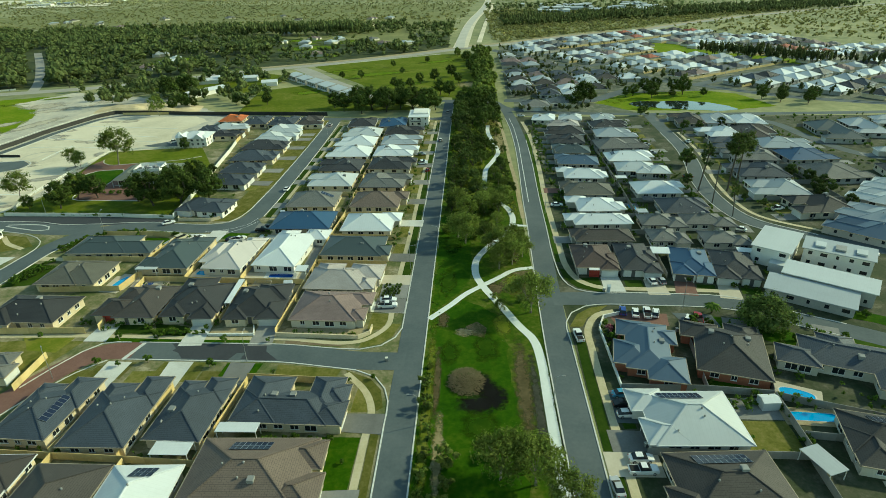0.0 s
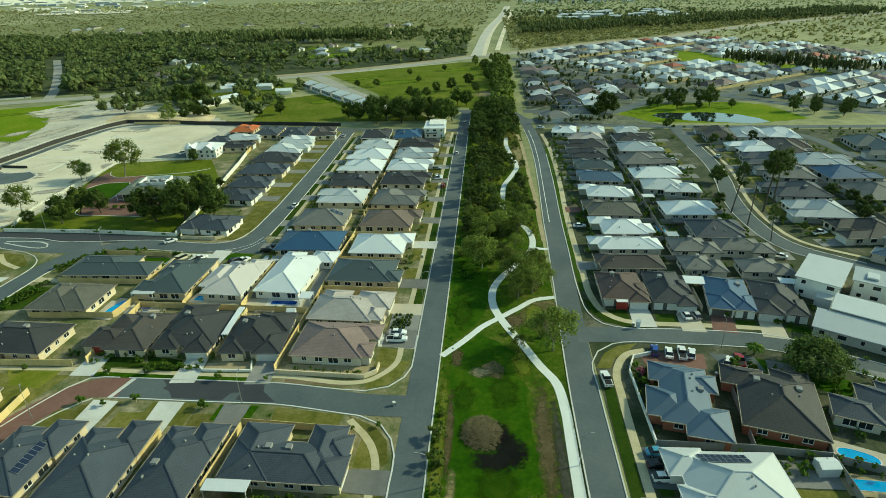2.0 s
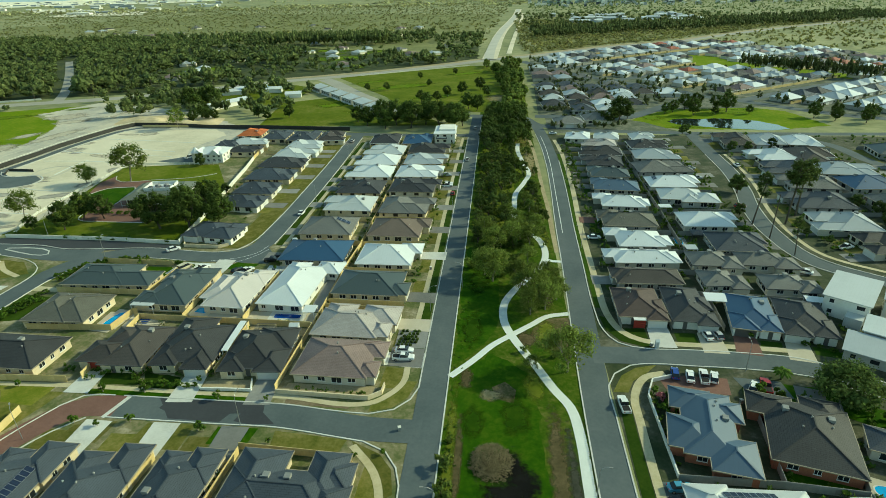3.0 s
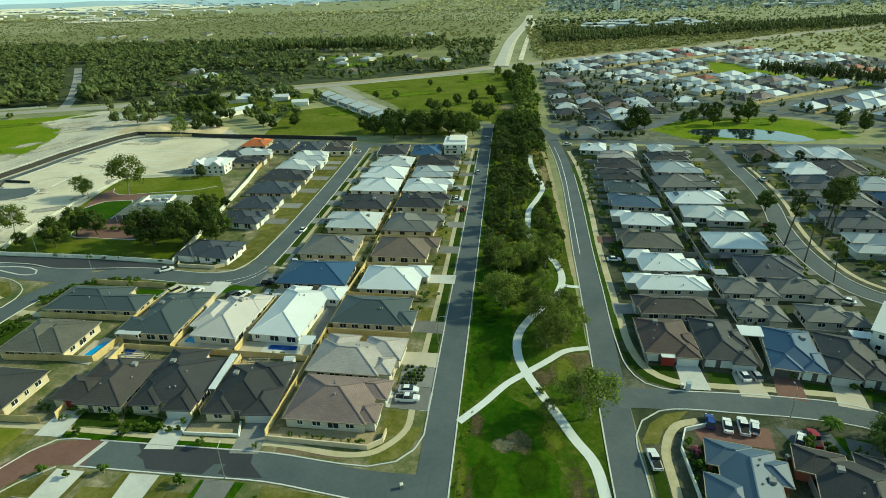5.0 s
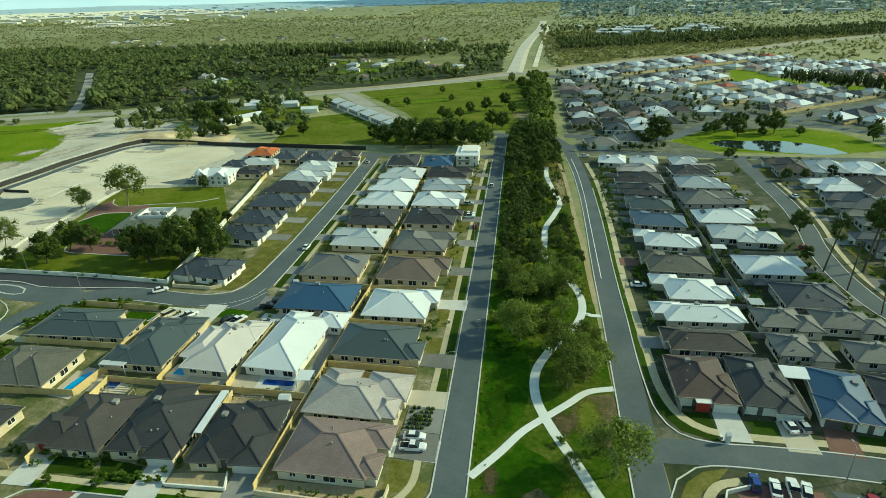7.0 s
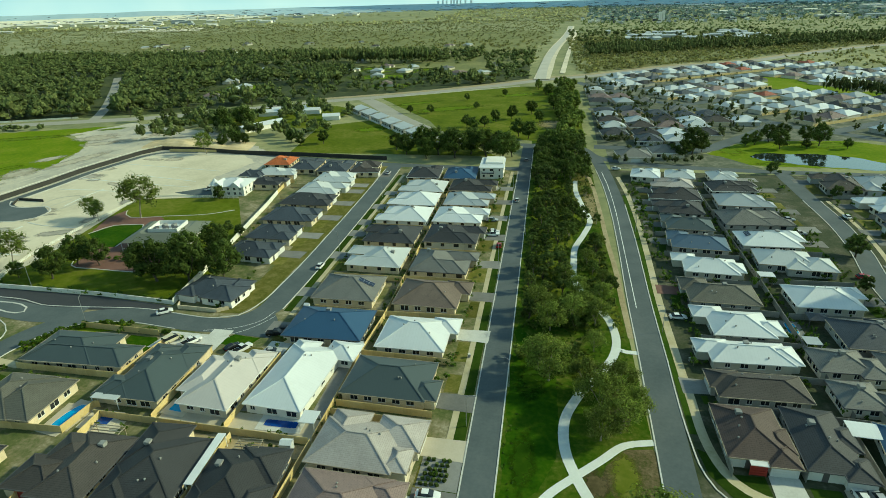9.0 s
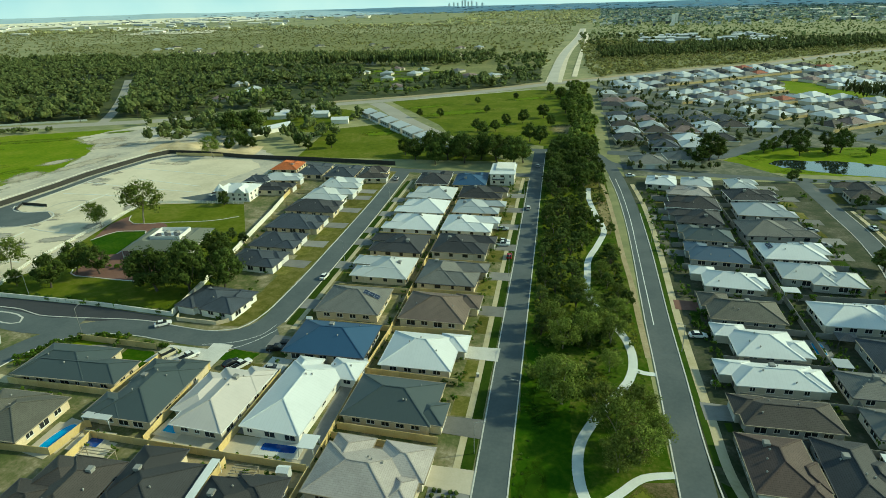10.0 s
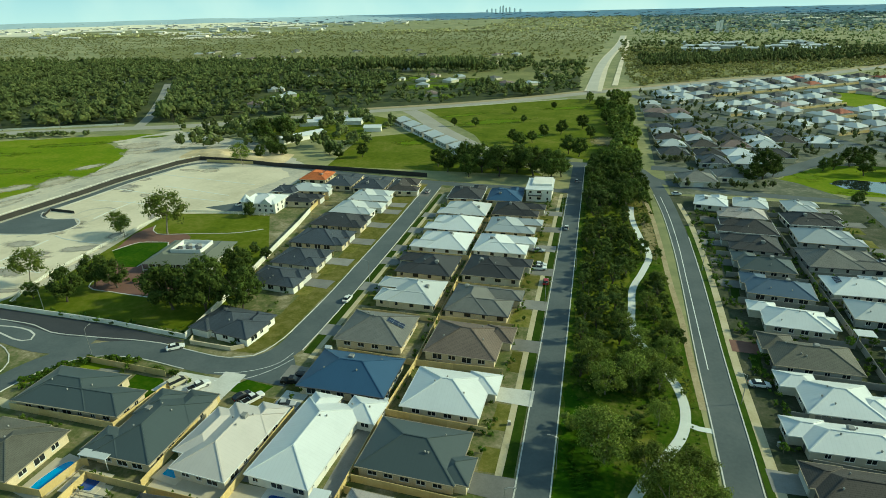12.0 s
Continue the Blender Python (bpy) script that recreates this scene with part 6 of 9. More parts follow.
low += [(2.6, 66, 0.8), (3.4, 70, 0.9), (1.8, 74, 0.6), (2.2, 79, 0.8), (5.6, 72, 1.1), (6.8, 77, 0.9), (2.8, 91, 0.5), (1.4, 100, 0.5), (2.0, 110, 0.4), (27.4, 66, 0.8), (25.4, 62, 0.9), (23.6, 88, 0.5)]
low += [(2.4, 84), (3.4, 88.6), (2.2, 96.8), (1.6, 104), (6.4, 82, 1.3), (15.2, 84.6, 0.9), (24.6, 139, 0.7), (17.4, 140.6, 0.6)]
scatter(bush, low, rt, 0.5, 1.1)
row = [(rt.uniform(15, 29), 402 + k * 5.4 + rt.uniform(-2, 2), rt.uniform(0.8, 1.15)) for k in range(46)] + [(rt.uniform(-2, 12), 640 - k * 9, rt.uniform(0.6, 0.9)) for k in range(6)]
scatter(tree(16, 11.0, 5.2, "bark_dark", "leaf_gum", "broad olive tree in the long park row", 28, 26, 0.7, 0.15), row, rt)
# big trees elsewhere
park_gum = tree(21, 13.0, 6.0, "bark_dark", "leaf_park", "large dark tree with a broad crown", 46, 56, 0.50, 0.16, core=0.5, stem=0.36)
scatter(park_gum, [(-113, 211, 1.3), (-101.6, 211, 1.3), (-107, 221, 1.1), (-121, 215, 0.9), (-92.4, 215.0, 1.1), (-104, 233, 1.0), (-100, 226, 0.9), (-140.6, 219.8, 0.9), (-148.6, 219, 0.9), (-148.7, 208.4, 0.95), (-161, 208, 0.5), (-212, 428, 1.3), (-205, 424, 1.0), (-216, 438, 1.2), (-200, 440, 1.2), (-194, 410, 0.8), (-190, 402, 0.7), (-184, 398, 0.7), (-206, 446, 1.1), (-176, 392, 0.6), (132.3, 400.7, 0.95), (155.2, 410, 1.05), (116.3, 406.7, 0.6), (146, 402, 0.5), (167, 404, 0.5), (-52, 376, 1.4), (-42, 370, 1.4), (-62, 382, 1.3), (-34, 378, 1.3), (-16, 368, 1.35), (-25, 374, 1.4), (-11, 374, 1.0), (-70, 374, 1.0), (-57, 366, 1.0), (-46, 384, 1.1), (-20, 384, 1.1), (-78, 384, 0.9), (-66, 394, 0.9), (-36, 394, 1.0), (-48, 388, 1.0), (-28, 390, 0.9), (8, 392, 1.0), (14, 384, 1.0), (20, 392, 1.0), (-10, 424, 1.0), (-4, 418, 0.9), (-28, 470, 0.7), (-18, 480, 0.8), (-4, 500, 0.9), (2, 470, 0.7), (-40, 440, 0.8), (-46, 452, 0.7), (-34, 452, 0.7), (12, 520, 0.9), (16, 560, 0.9), (8, 590, 0.8), (-60, 560, 0.5), (-80, 500, 0.6), (-48, 520, 0.5), (-96, 500, 0.5), (-30, 585, 0.5), (-150, 400, 0.7), (-140, 392, 0.6), (-128, 398, 0.7), (-188, 385, 0.7), (-182, 392, 0.7), (84, 386, 1.3), (77, 378, 0.9), (72, 382, 0.6), (90, 392, 0.7), (122, 410, 0.7), (132, 418, 0.9), (140, 424, 0.9), (152, 420, 0.8), (112, 352, 0.5), (200, 392, 0.8), (208, 384, 0.7), (214, 396, 0.7), (222, 378, 0.8), (232, 390, 0.7)], rt)
pale_gum = tree(22, 15.0, 6.8, "bark", "leaf_gum", "tall gum with a thin airy crown", 44, 54, 0.5, 0.4, core=0.32, stem=0.26)
scatter(pale_gum, [(-157.2, 264.4, 1.38), (-189.0, 368.6, 0.95), (-169.4, 214.5, 0.9), (-177, 262, 0.72), (-171.6, 258.0, 0.6)], rt)
pine = tree(23, 22.0, 3.2, "bark_dark", "leaf_dark", "tall thin tree with a bare trunk and high crown", 22, 50, 0.5, 0.72, core=0.45, stem=0.28)
scatter(pine, [(99.9, 222.0, 1.0), (103.2, 196.9, 0.64)], rt, 0.9, 1.05)
tall_pine = tree(30, 26.0, 5.0, "bark_dark", "leaf_dark", "tall tree with a bare leaning trunk and broad high crown", 40, 56, 0.5, 0.62, core=0.5, stem=0.36, lean=0.02)
scatter(tall_pine, [(111.3, 222.6, 1.0), (118.1, 230.7, 0.98)], rt)
broad = tree(28, 7.6, 7.4, "bark_dark", "leaf_dark", "wide low dark tree beside the street", 70, 70, 0.5, 0.16, core=0.36)
scatter(broad, [(82.4, 128.2, 1.05)], rt)
conifer = tree(29, 9.6, 2.6, "bark_dark", "leaf_forest", "dense dark upright conifer", 26, 40, 0.6, 0.1)
scatter(conifer, [(-272, 452.5), (-266, 453), (-257, 459), (-268, 457)], rt, 1.0, 1.2)
round_tree = tree(24, 6.4, 3.0, "bark_dark", "leaf_dark", "round dark green street tree", 26, 44, 0.5, 0.22)
scatter(round_tree, [(106.4, 254.6, 1.4), (98.8, 230.6, 0.75), (122.8, 270.2, 0.6), (146.8, 322.4, 0.9), (142.9, 238.5, 1.0), (146.4, 231.5, 1.0), (151, 228.4, 0.8), (113.5, 212, 0.5), (118, 206, 0.5), (-136.4, 290.6, 1.0), (126, 316, 0.9), (134, 318, 0.8), (142, 214, 0.9), (148, 206, 0.8), (144, 222, 0.9), (150, 222, 0.8), (118, 362, 0.6), (-16.6, 178, 0.3), (-105, 250, 0.8), (-112, 254, 0.7)], rt)
sapling = tree(25, 3.2, 1.5, "bark", "leaf_green", "small green garden tree", 14, 30, 0.36, 0.3, "small_tree")
yard_spots = [(-75.6, 120.5, 0.8), (-66.0, 120.7, 0.8), (-48.8, 119.7, 0.8), (-75.3, 110.5, 0.8), (-63.8, 111.6, 0.8), (-48.6, 110.1, 0.8), (-38, 119.8, 0.5), (-11, 143.6, 0.6), (-15.4, 170, 0.9), (-13.6, 173, 0.6), (-11.8, 205, 0.5), (-12, 226, 0.5), (45, 121, 0.9), (44, 127, 0.7), (46.8, 126, 0.7), (66, 128, 1.1), (69, 127, 0.9), (44, 97, 0.6), (42.6, 186, 0.8), (43.2, 212, 0.8), (44.2, 230, 0.7), (72, 200, 0.9), (68, 229, 1.1), (74, 231, 1.0), (78, 231, 0.9), (70, 167, 0.6), (47, 218, 0.9), (99, 164, 0.8), (-33, 107.6, 0.5), (-15.6, 105, 0.5), (-12.4, 82, 0.4), (-96, 121, 0.6), (-70, 110, 0.6), (-47.5, 110, 0.6), (-10.4, 106, 0.5), (109, 99, 1.0), (98, 121, 0.9)]
scatter(sapling, yard_spots, rt)
blossom = tree(26, 2.6, 1.3, "bark_dark", "leaf_pink", "small pink blossom tree", 12, 30, 0.34, 0.3, "small_tree")
blossom.matrix_basis = pose(44.6, 124.6, 0)
hedge_rows = [(-124, 172, -119, 181, 8), (-122, 170, -116, 179, 7), (-118, 182, -104, 185.4, 9), (-125, 150, -121, 162, 9), (-123, 148, -119, 158, 7), (-98, 183, -90, 182.6, 4), (-166, 202.6, -100, 198.8, 22), (84, 147, 110, 132, 12), (-160, 226, -126, 224, 9), (90, 118, 108, 106, 7), (116, 352, 150, 349, 6), (-28.6, 87.6, -16, 87.4, 6), (-66, 122.6, -56, 123.4, 6), (46, 119, 46, 126, 4)]
scatter(tree(27, 1.7, 1.2, "bark_dark", "leaf_green", "clipped green garden shrub", 10, 30, 0.34, 0.12, "shrub"), [(a + (c - a) * k / n + rt.uniform(-0.6, 0.6), b + (d - b) * k / n + rt.uniform(-0.5, 0.5)) for a, b, c, d, n in hedge_rows for k in range(n + 1)], rt, 0.6, 1.2)

_p = thing("palm", pose(72.4, 133.5, 0), "small green palm beside the side street", "palm")
part("trunk", Shape().tube([(0, 0, -0.1), (0.05, 0, 1.2), (0, 0.05, 2.4)], [0.24, 0.18, 0.15], 8), "bark_dark", _p)
for _k in range(13):
    _s, _a, _q = Shape(), _k * 2.4, 0.5 + 0.5 * ((_k * 5) % 7) / 6
    _pp = [Vector((math.cos(_a) * u * 2.3, math.sin(_a) * u * 2.3, 2.4 + 1.5 * _q * u - (1.0 + _q) * u * u)) for u in (0, 0.25, 0.5, 0.75, 1)]
    _sd = Vector((-math.sin(_a), math.cos(_a), 0))
    for i in range(4):
        for sg in (-1, 1):
            w0, w1 = (0.1, 0.42, 0.46, 0.34, 0.05)[i] * sg, (0.1, 0.42, 0.46, 0.34, 0.05)[i + 1] * sg
            _s.face([_pp[i], _pp[i + 1], _pp[i + 1] + _sd * w1 - Vector((0, 0, abs(w1) * 0.5)), _pp[i] + _sd * w0 - Vector((0, 0, abs(w0) * 0.5))])
    part("frond", _s, "leaf_green", _p)

# ---------------- woods and distant planting ----------------
HWY = [(-1600, -60), (-900, 230), (-620, 340), (-444, 420), (-350, 455), (-290, 478), (-194, 548), (-120, 590), (-50, 642), (6, 692), (55, 722), (107, 768), (171, 814), (244, 852), (301, 905), (420, 1010), (640, 1160), (1100, 1430), (2400, 2200), (5200, 3900)]


def hwy_y(x):
    for (ax, ay), (bx, by) in zip(HWY, HWY[1:]):
        if ax <= x <= bx:
            return ay + (by - ay) * (x - ax) / (bx - ax)
    return -60 if x < 0 else 3900


def woods(name, spots, mat, label, leafs, lsize, lumps=6, fine=True, category="trees"):
    """Many trees in one mesh: each a ragged crown of leaf clumps, with loose leaf faces round them. spots: (x, y, height, radius)."""
    P = np.array(spots, dtype=float)
    rng = np.random.default_rng(len(spots))
    n = len(P)
    BV, BF = (ICO_V, ICO_F) if fine else (OCT_V, OCT_F)
    # clumps
    e0 = rng.normal(size=(n, lumps, 3)) + np.array([0, 0, 0.25])
    e0 /= np.linalg.norm(e0, axis=2)[:, :, None]
    e0 *= 0.35 + 0.32 * rng.random((n, lumps, 1))
    e0[:, 0] = (0, 0, 0.1)
    size = (0.36 + 0.2 * rng.random((n, lumps)))
    size[:, 0] = 0.6
    C = np.stack([P[:, None, 0] + e0[..., 0] * P[:, None, 3], P[:, None, 1] + e0[..., 1] * P[:, None, 3], P[:, None, 2] * (0.55 + e0[..., 2] * 0.5)], 2)
    core = 0.8
    R = np.stack([size * P[:, None, 3], size * P[:, None, 3], size * P[:, None, 2] * 0.48], 2)
    jig = 1 + rng.normal(size=(n, lumps, len(BV), 1)) * 0.17
    V1 = (C[:, :, None, :] + BV[None, None] * R[:, :, None, :] * jig * core).reshape(-1, 3)
    V1[:, 2] = np.maximum(V1[:, 2], 0.02)
    F1 = (BF[None] + (np.arange(n * lumps) * len(BV))[:, None, None]).reshape(-1, 3)
    # loose leaves
    x, y, h, r = (np.repeat(P[:, i], leafs) for i in range(4))
    pick = rng.integers(0, lumps, n * leafs)
    idx = np.repeat(np.arange(n), leafs)
    d = rng.normal(size=(n * leafs, 3)) + np.array([0, 0, 0.3])
    d /= np.linalg.norm(d, axis=1)[:, None]
    c = C[idx, pick] + d * R[idx, pick] * (0.95 + 0.25 * rng.random((n * leafs, 1)))
    c[:, 2] = np.maximum(c[:, 2], 0.05)
    nrm = d + rng.normal(size=d.shape) * 0.6
    nrm /= np.linalg.norm(nrm, axis=1)[:, None]
    a = np.cross(nrm, rng.normal(size=d.shape))
    a /= np.linalg.norm(a, axis=1)[:, None]
    b = np.cross(nrm, a)
    k = (lsize * r * (0.6 + 0.7 * rng.random(n * leafs)))[:, None]
    V2 = np.concatenate([c - a * k * 0.5 - b * k * 0.3, c + a * k * 0.55 - b * k * 0.25, c + a * k * 0.3 + b * k * 0.4, c - a * k * 0.4 + b * k * 0.35], 1).reshape(-1, 3)
    F2 = np.arange(len(V2)).reshape(-1, 4) + len(V1)
    me = bpy.data.meshes.new(name)
    me.from_pydata(np.concatenate([V1, V2]).tolist(), [], F1.tolist() + F2.tolist())
    me.materials.append(MATS[mat])
    return tagged(new(name, me), label, category, kind="stuff")


rw = random.Random(9)
near_wood, far_wood, heath_low, horizon_wood = [], [], [], []
clear = [(-300, 640, 34), (-180, 720, 44), (-420, 760, 40), (-120, 790, 50), (-250, 880, 50), (-560, 700, 36), (-60, 830, 40), (-150, 650, 26), (-205, 808, 36), (-299, 611, 26), (-158, 806, 12), (-232, 776, 20), (-196, 768, 20), (-160, 762, 18), (-126, 757, 16), (-62, 742, 22), (-92, 740, 16), (-346, 787, 22), (-286, 706, 22)]


def spaced(spots, x, y, gap, cells):
    """Keeps trees apart, by a grid of cells."""
    k = (int(x // gap), int(y // gap))
    if k in cells:
        return False
    cells.add(k)
    return True


cells = set()
for _ in range(26000):
    x, y = rw.uniform(-1250, -14), rw.uniform(240, 1000)
    if y < hwy_y(x) + 22 or abs((x + 362) * 0.822 + (y - 500) * 0.569) < 11 and y < 740:
        continue
    if any(math.hypot(x - a, y - b) < r for a, b, r in clear) and rw.random() < 0.93:
        continue
    q = noise.noise(Vector((x / 110, y / 80, 0.3)))
    big = x < -330 or q > 0.0
    if q < -0.3 and rw.random() < 0.6 or rw.random() < (0.55 if x < -330 else 0.60):
        continue
    near_wood.append((x, y, rw.uniform(7, 16) if big else rw.uniform(4, 11), rw.uniform(4.2, 8.6) if big else rw.uniform(2.6, 6.0)))
for _ in range(17500):
    x, y = rw.uniform(-2400, 1700), rw.uniform(720, 2300)
    if y < hwy_y(x) + 20 or abs(x - 6 - (y - 700) * 0.052) < 26 or x < -14 and y < 1000:
        continue
    q = noise.noise(Vector((x / 260, y / 150, 1.7)))
    if -430 < x < 620 and y < 1400 and q < 0.05:
        heath_low.append((x, y, rw.uniform(2.0, 4.6), rw.uniform(3.2, 6.2)))
    else:
        far_wood.append((x, y, rw.uniform(3, 7), rw.uniform(2.2, 5.2)))
for _ in range(7000):
    x, y = rw.uniform(40, 640), rw.uniform(740, 1300)
    if y > hwy_y(x) + 22:
        heath_low.append((x, y, rw.uniform(1.6, 4.8), rw.uniform(2.0, 4.6)))
belt = []
for _ in range(1500):   # a belt of taller trees behind the heath
    x = rw.uniform(62, 760)
    belt.append((x, 965 + x * 0.42 + rw.uniform(-75, 75), rw.uniform(8, 15), rw.uniform(3, 5.6)))
for _ in range(3400):   # scrub behind the estate
    x, y = rw.uniform(296, 1050), rw.uniform(520, 1300)
    if y < hwy_y(x) - 16 and y > 1130 - x and y > 380 + 0.62 * (x - 300):
        heath_low.append((x, y, rw.uniform(2.4, 6), rw.uniform(2.4, 5)))
for _ in range(330):   # trees among the low school buildings
    belt.append((rw.uniform(50, 470), rw.uniform(1180, 1530), rw.uniform(5, 10), rw.uniform(4, 7)))
for _ in range(9000):
    y = 2100 + 2750 * rw.random()
    x = rw.uniform(-1.0, 1.0) * (y * 0.95 + 300)
    if x < -500 and 2450 < y < 4400 and rw.random() < 0.93:
        continue
    horizon_wood.append((x, y, rw.uniform(5, 11), rw.uniform(9, 22)))
for _ in range(420):   # rural blocks south of the highway
    x, y = rw.uniform(-330, -140), rw.uniform(395, 540)
    if y < hwy_y(x) - 16 and noise.noise(Vector((x / 34, y / 34, 5))) > -0.03 and not (-262 > x and y < 455) and spaced(near_wood, x, y, 7, cells):
        near_wood.append((x, y, rw.uniform(6, 12), rw.uniform(3, 5.4)))
for _ in range(230):   # a stand of tall dark pines
    near_wood.append((rw.uniform(-320, -150), rw.uniform(858, 912), rw.uniform(15, 21), rw.uniform(3.6, 5.4)))
for _ in range(110):
    x = rw.uniform(-640, -350)
    near_wood.append((x, hwy_y(x) - rw.uniform(20, 28), rw.uniform(3, 5), rw.uniform(2, 3)))
edge = [p for p in near_wood if p[1] < 545 and p[0] > -420]
woods("woodland_edge", edge, "leaf_forest", "olive-green trees along the highway", 38, 0.31, 6)
woods("woodland", [p for p in near_wood if not (p[1] < 545 and p[0] > -420)], "leaf_forest", "dense olive-green woodland beyond the highway", 12, 0.29, 4, False)
woods("woodland_far", [p for p in far_wood if p[0] < 40], "leaf_far", "distant golden-olive woodland, leaf colour paled for haze", 4, 0.40, 2, False)
woods("woodland_far", [p for p in far_wood if p[0] >= 40], "leaf_far_green", "distant green woodland, leaf colour paled for haze", 4, 0.40, 2, False)
woods("woodland_belt", belt, "leaf_forest", "belt of tall olive trees behind the heath", 6, 0.34, 3, False)
woods("heathland", heath_low, "leaf_heath", "low yellow-green heath scrub", 4, 0.54, 2, False)
woods("woodland_horizon", [p for p in horizon_wood if p[0] < 0.06 * p[1]], "leaf_horizon", "golden woodland spreading to the horizon, paled for haze", 2, 0.5, 2, False)
woods("woodland_horizon", [p for p in horizon_wood if p[0] >= 0.06 * p[1]], "leaf_haze", "woodland spreading to the horizon, blue haze in its colour", 2, 0.5, 2, False)

# ---------------- distant estate ----------------
rf = random.Random(31)


def far_house(roof, w, d, label):
    """A plain house seen from far off: walls, hip roof, gutter and a few windows."""
    h = thing("house", pose(0, 0, 0), label, "house", "houses of the distant estate")
    body = part("wall", Shape().box(-w / 2 + 0.5, -d / 2 + 0.5, 0, w / 2 - 0.5, d / 2 - 0.5, 2.7), rf.choice(("brick_cream", "render_grey", "brick_pale", "render_grey")), h)
    s, lines, _ = hip(-w / 2, w / 2, -d / 2, d / 2, 2.75)
    r = part("roof", s, roof, h)
    part("ridge_cap", caps(lines), roof, r)
    part("gutter", gutter(-w / 2, w / 2, -d / 2, d / 2, 2.75), "fascia_white", h)
    for x in (-0.3,):
        part("window", Shape().box(-1, -0.05, -0.7, 1, 0.05, 0.7), "glass_dark", body).matrix_basis = pose(x * w, -d / 2 + 0.5, 1.4)
    part("garage_door", Shape().box(-2.2, -0.05, 0, 2.2, 0.05, 2.1), "garage_white", body).matrix_basis = pose(0, -d / 2 + 0.5, 0)
    return h


FAR_KINDS = (("tile_charcoal", 16, 15), ("metal_white", 16, 15), ("tile_slate", 15, 16), ("tile_grey", 17, 15), ("metal_pale", 15, 14), ("tile_umber", 16, 14), ("metal_cloud", 15, 16), ("tile_taupe", 17, 14), ("tile_red", 15, 15), ("tile_black", 16, 15))
PROTO = {}
FAR_ROOFS = [k[0] for k in FAR_KINDS]
BULK = Shape()


def put_far(x, y, rz, kind=None):
    """The nearer ones are houses of their own; those past them are gathered in one mesh."""
    i = rf.choices(range(10), (5, 8, 7, 7, 8, 4, 8, 7, 3.0, 4) if x < 150 and y < 600 else (4, 10, 5, 4, 11, 3, 9, 4, 2.2, 3))[0] if kind is None else kind
    m = pose(x, y, 0, 0, 0, rz)
    if y > 484 or x > 290:
        w, d = rf.uniform(12.5, 18.5), rf.uniform(10.5, 14)
        s = Shape().box(-w / 2 + 0.5, -d / 2 + 0.5, 0, w / 2 - 0.5, d / 2 - 0.5, 2.7, 10)
        r, _, _ = hip(-w / 2, w / 2, -d / 2, d / 2, 2.7)
        e = rf.choice((-1, 1)) * w / 4   # a wing towards the street
        g = rf.uniform(2.5, 4.5)
        wing, _, _ = hip(e - w / 4, e + w / 4, -d / 2 - g, d / 2 - 5, 2.68)
        s.box(e - w / 4 + 0.5, -d / 2 - g + 0.5, 0, e + w / 4 - 0.5, -d / 2 + 0.5, 2.66, 10)
        for q, k in ((s, 10), (r, i), (wing, i)):
            o = 0
            for f in q.f:
                BULK.face([m @ Vector(q.v[j]) for j in f], k, [q.t[o + n] for n in range(len(f))])
                o += len(f)
    elif i in PROTO:
        copy_thing(PROTO[i], m)
    else:
        r, w, d = FAR_KINDS[i]
        PROTO[i] = far_house(r, w, d, f"pale house under a {ROOF_WORDS[r]} roof, distant estate")
        PROTO[i].matrix_basis = m


EDGE = [(40, 402), (86, 400), (106, 420), (122, 440), (148, 466), (186, 436), (214, 412), (262, 386), (430, 376), (462, 556), (412, 640), (386, 662), (366, 736), (326, 782), (288, 836), (242, 824), (172, 786), (110, 738), (58, 690), (40, 660)]
GREEN = [(192, 640), (214, 706), (238, 700), (246, 646), (312, 556), (296, 534), (238, 590), (214, 606)]


def inside(poly, x, y):
    """Whether a point lies within a polygon."""
    hit = False
    for (ax, ay), (bx, by) in zip(poly, poly[1:] + poly[:1]):
        if (ay > y) != (by > y) and x < ax + (bx - ax) * (y - ay) / (by - ay):
            hit = not hit
    return hit


def off_road(x, y, gap):
    """Whether a point keeps clear of the estate's streets."""
    for line in ESTATE:
        for (ax, ay), (bx, by) in zip(line, line[1:]):
            t = max(0, min(1, ((x - ax) * (bx - ax) + (y - ay) * (by - ay)) / ((bx - ax) ** 2 + (by - ay) ** 2)))
            if math.hypot(x - ax - t * (bx - ax), y - ay - t * (by - ay)) < gap:
                return False
    return True


def west_part(x, y):
    """South-west of the tree-lined road."""
    return inside([(30, 395), (34, 673), (61, 607), (90, 560), (116, 525), (144, 490), (159, 466), (110, 405)], x, y)


def in_estate(x, y, gap=12):
    return inside(EDGE, x, y) and not inside(GREEN, x, y) and off_road(x, y, gap)


def back_fence(ax, ay, bx, by):
    """A tan fence between two rows of far yards."""
    d = Vector((bx - ax, by - ay, 0))
    n = Vector((-d.y, d.x, 0)).normalized() * 0.06
    a, b, up = Vector((ax, ay, 0)), Vector((bx, by, 0)), Vector((0, 0, 1.8))
    for q in ((a - n, b - n, b - n + up, a - n + up), (b + n, a + n, a + n + up, b + n + up), (a - n + up, b - n + up, b + n + up, a + n + up)):
        BULK.face(list(q), 11)


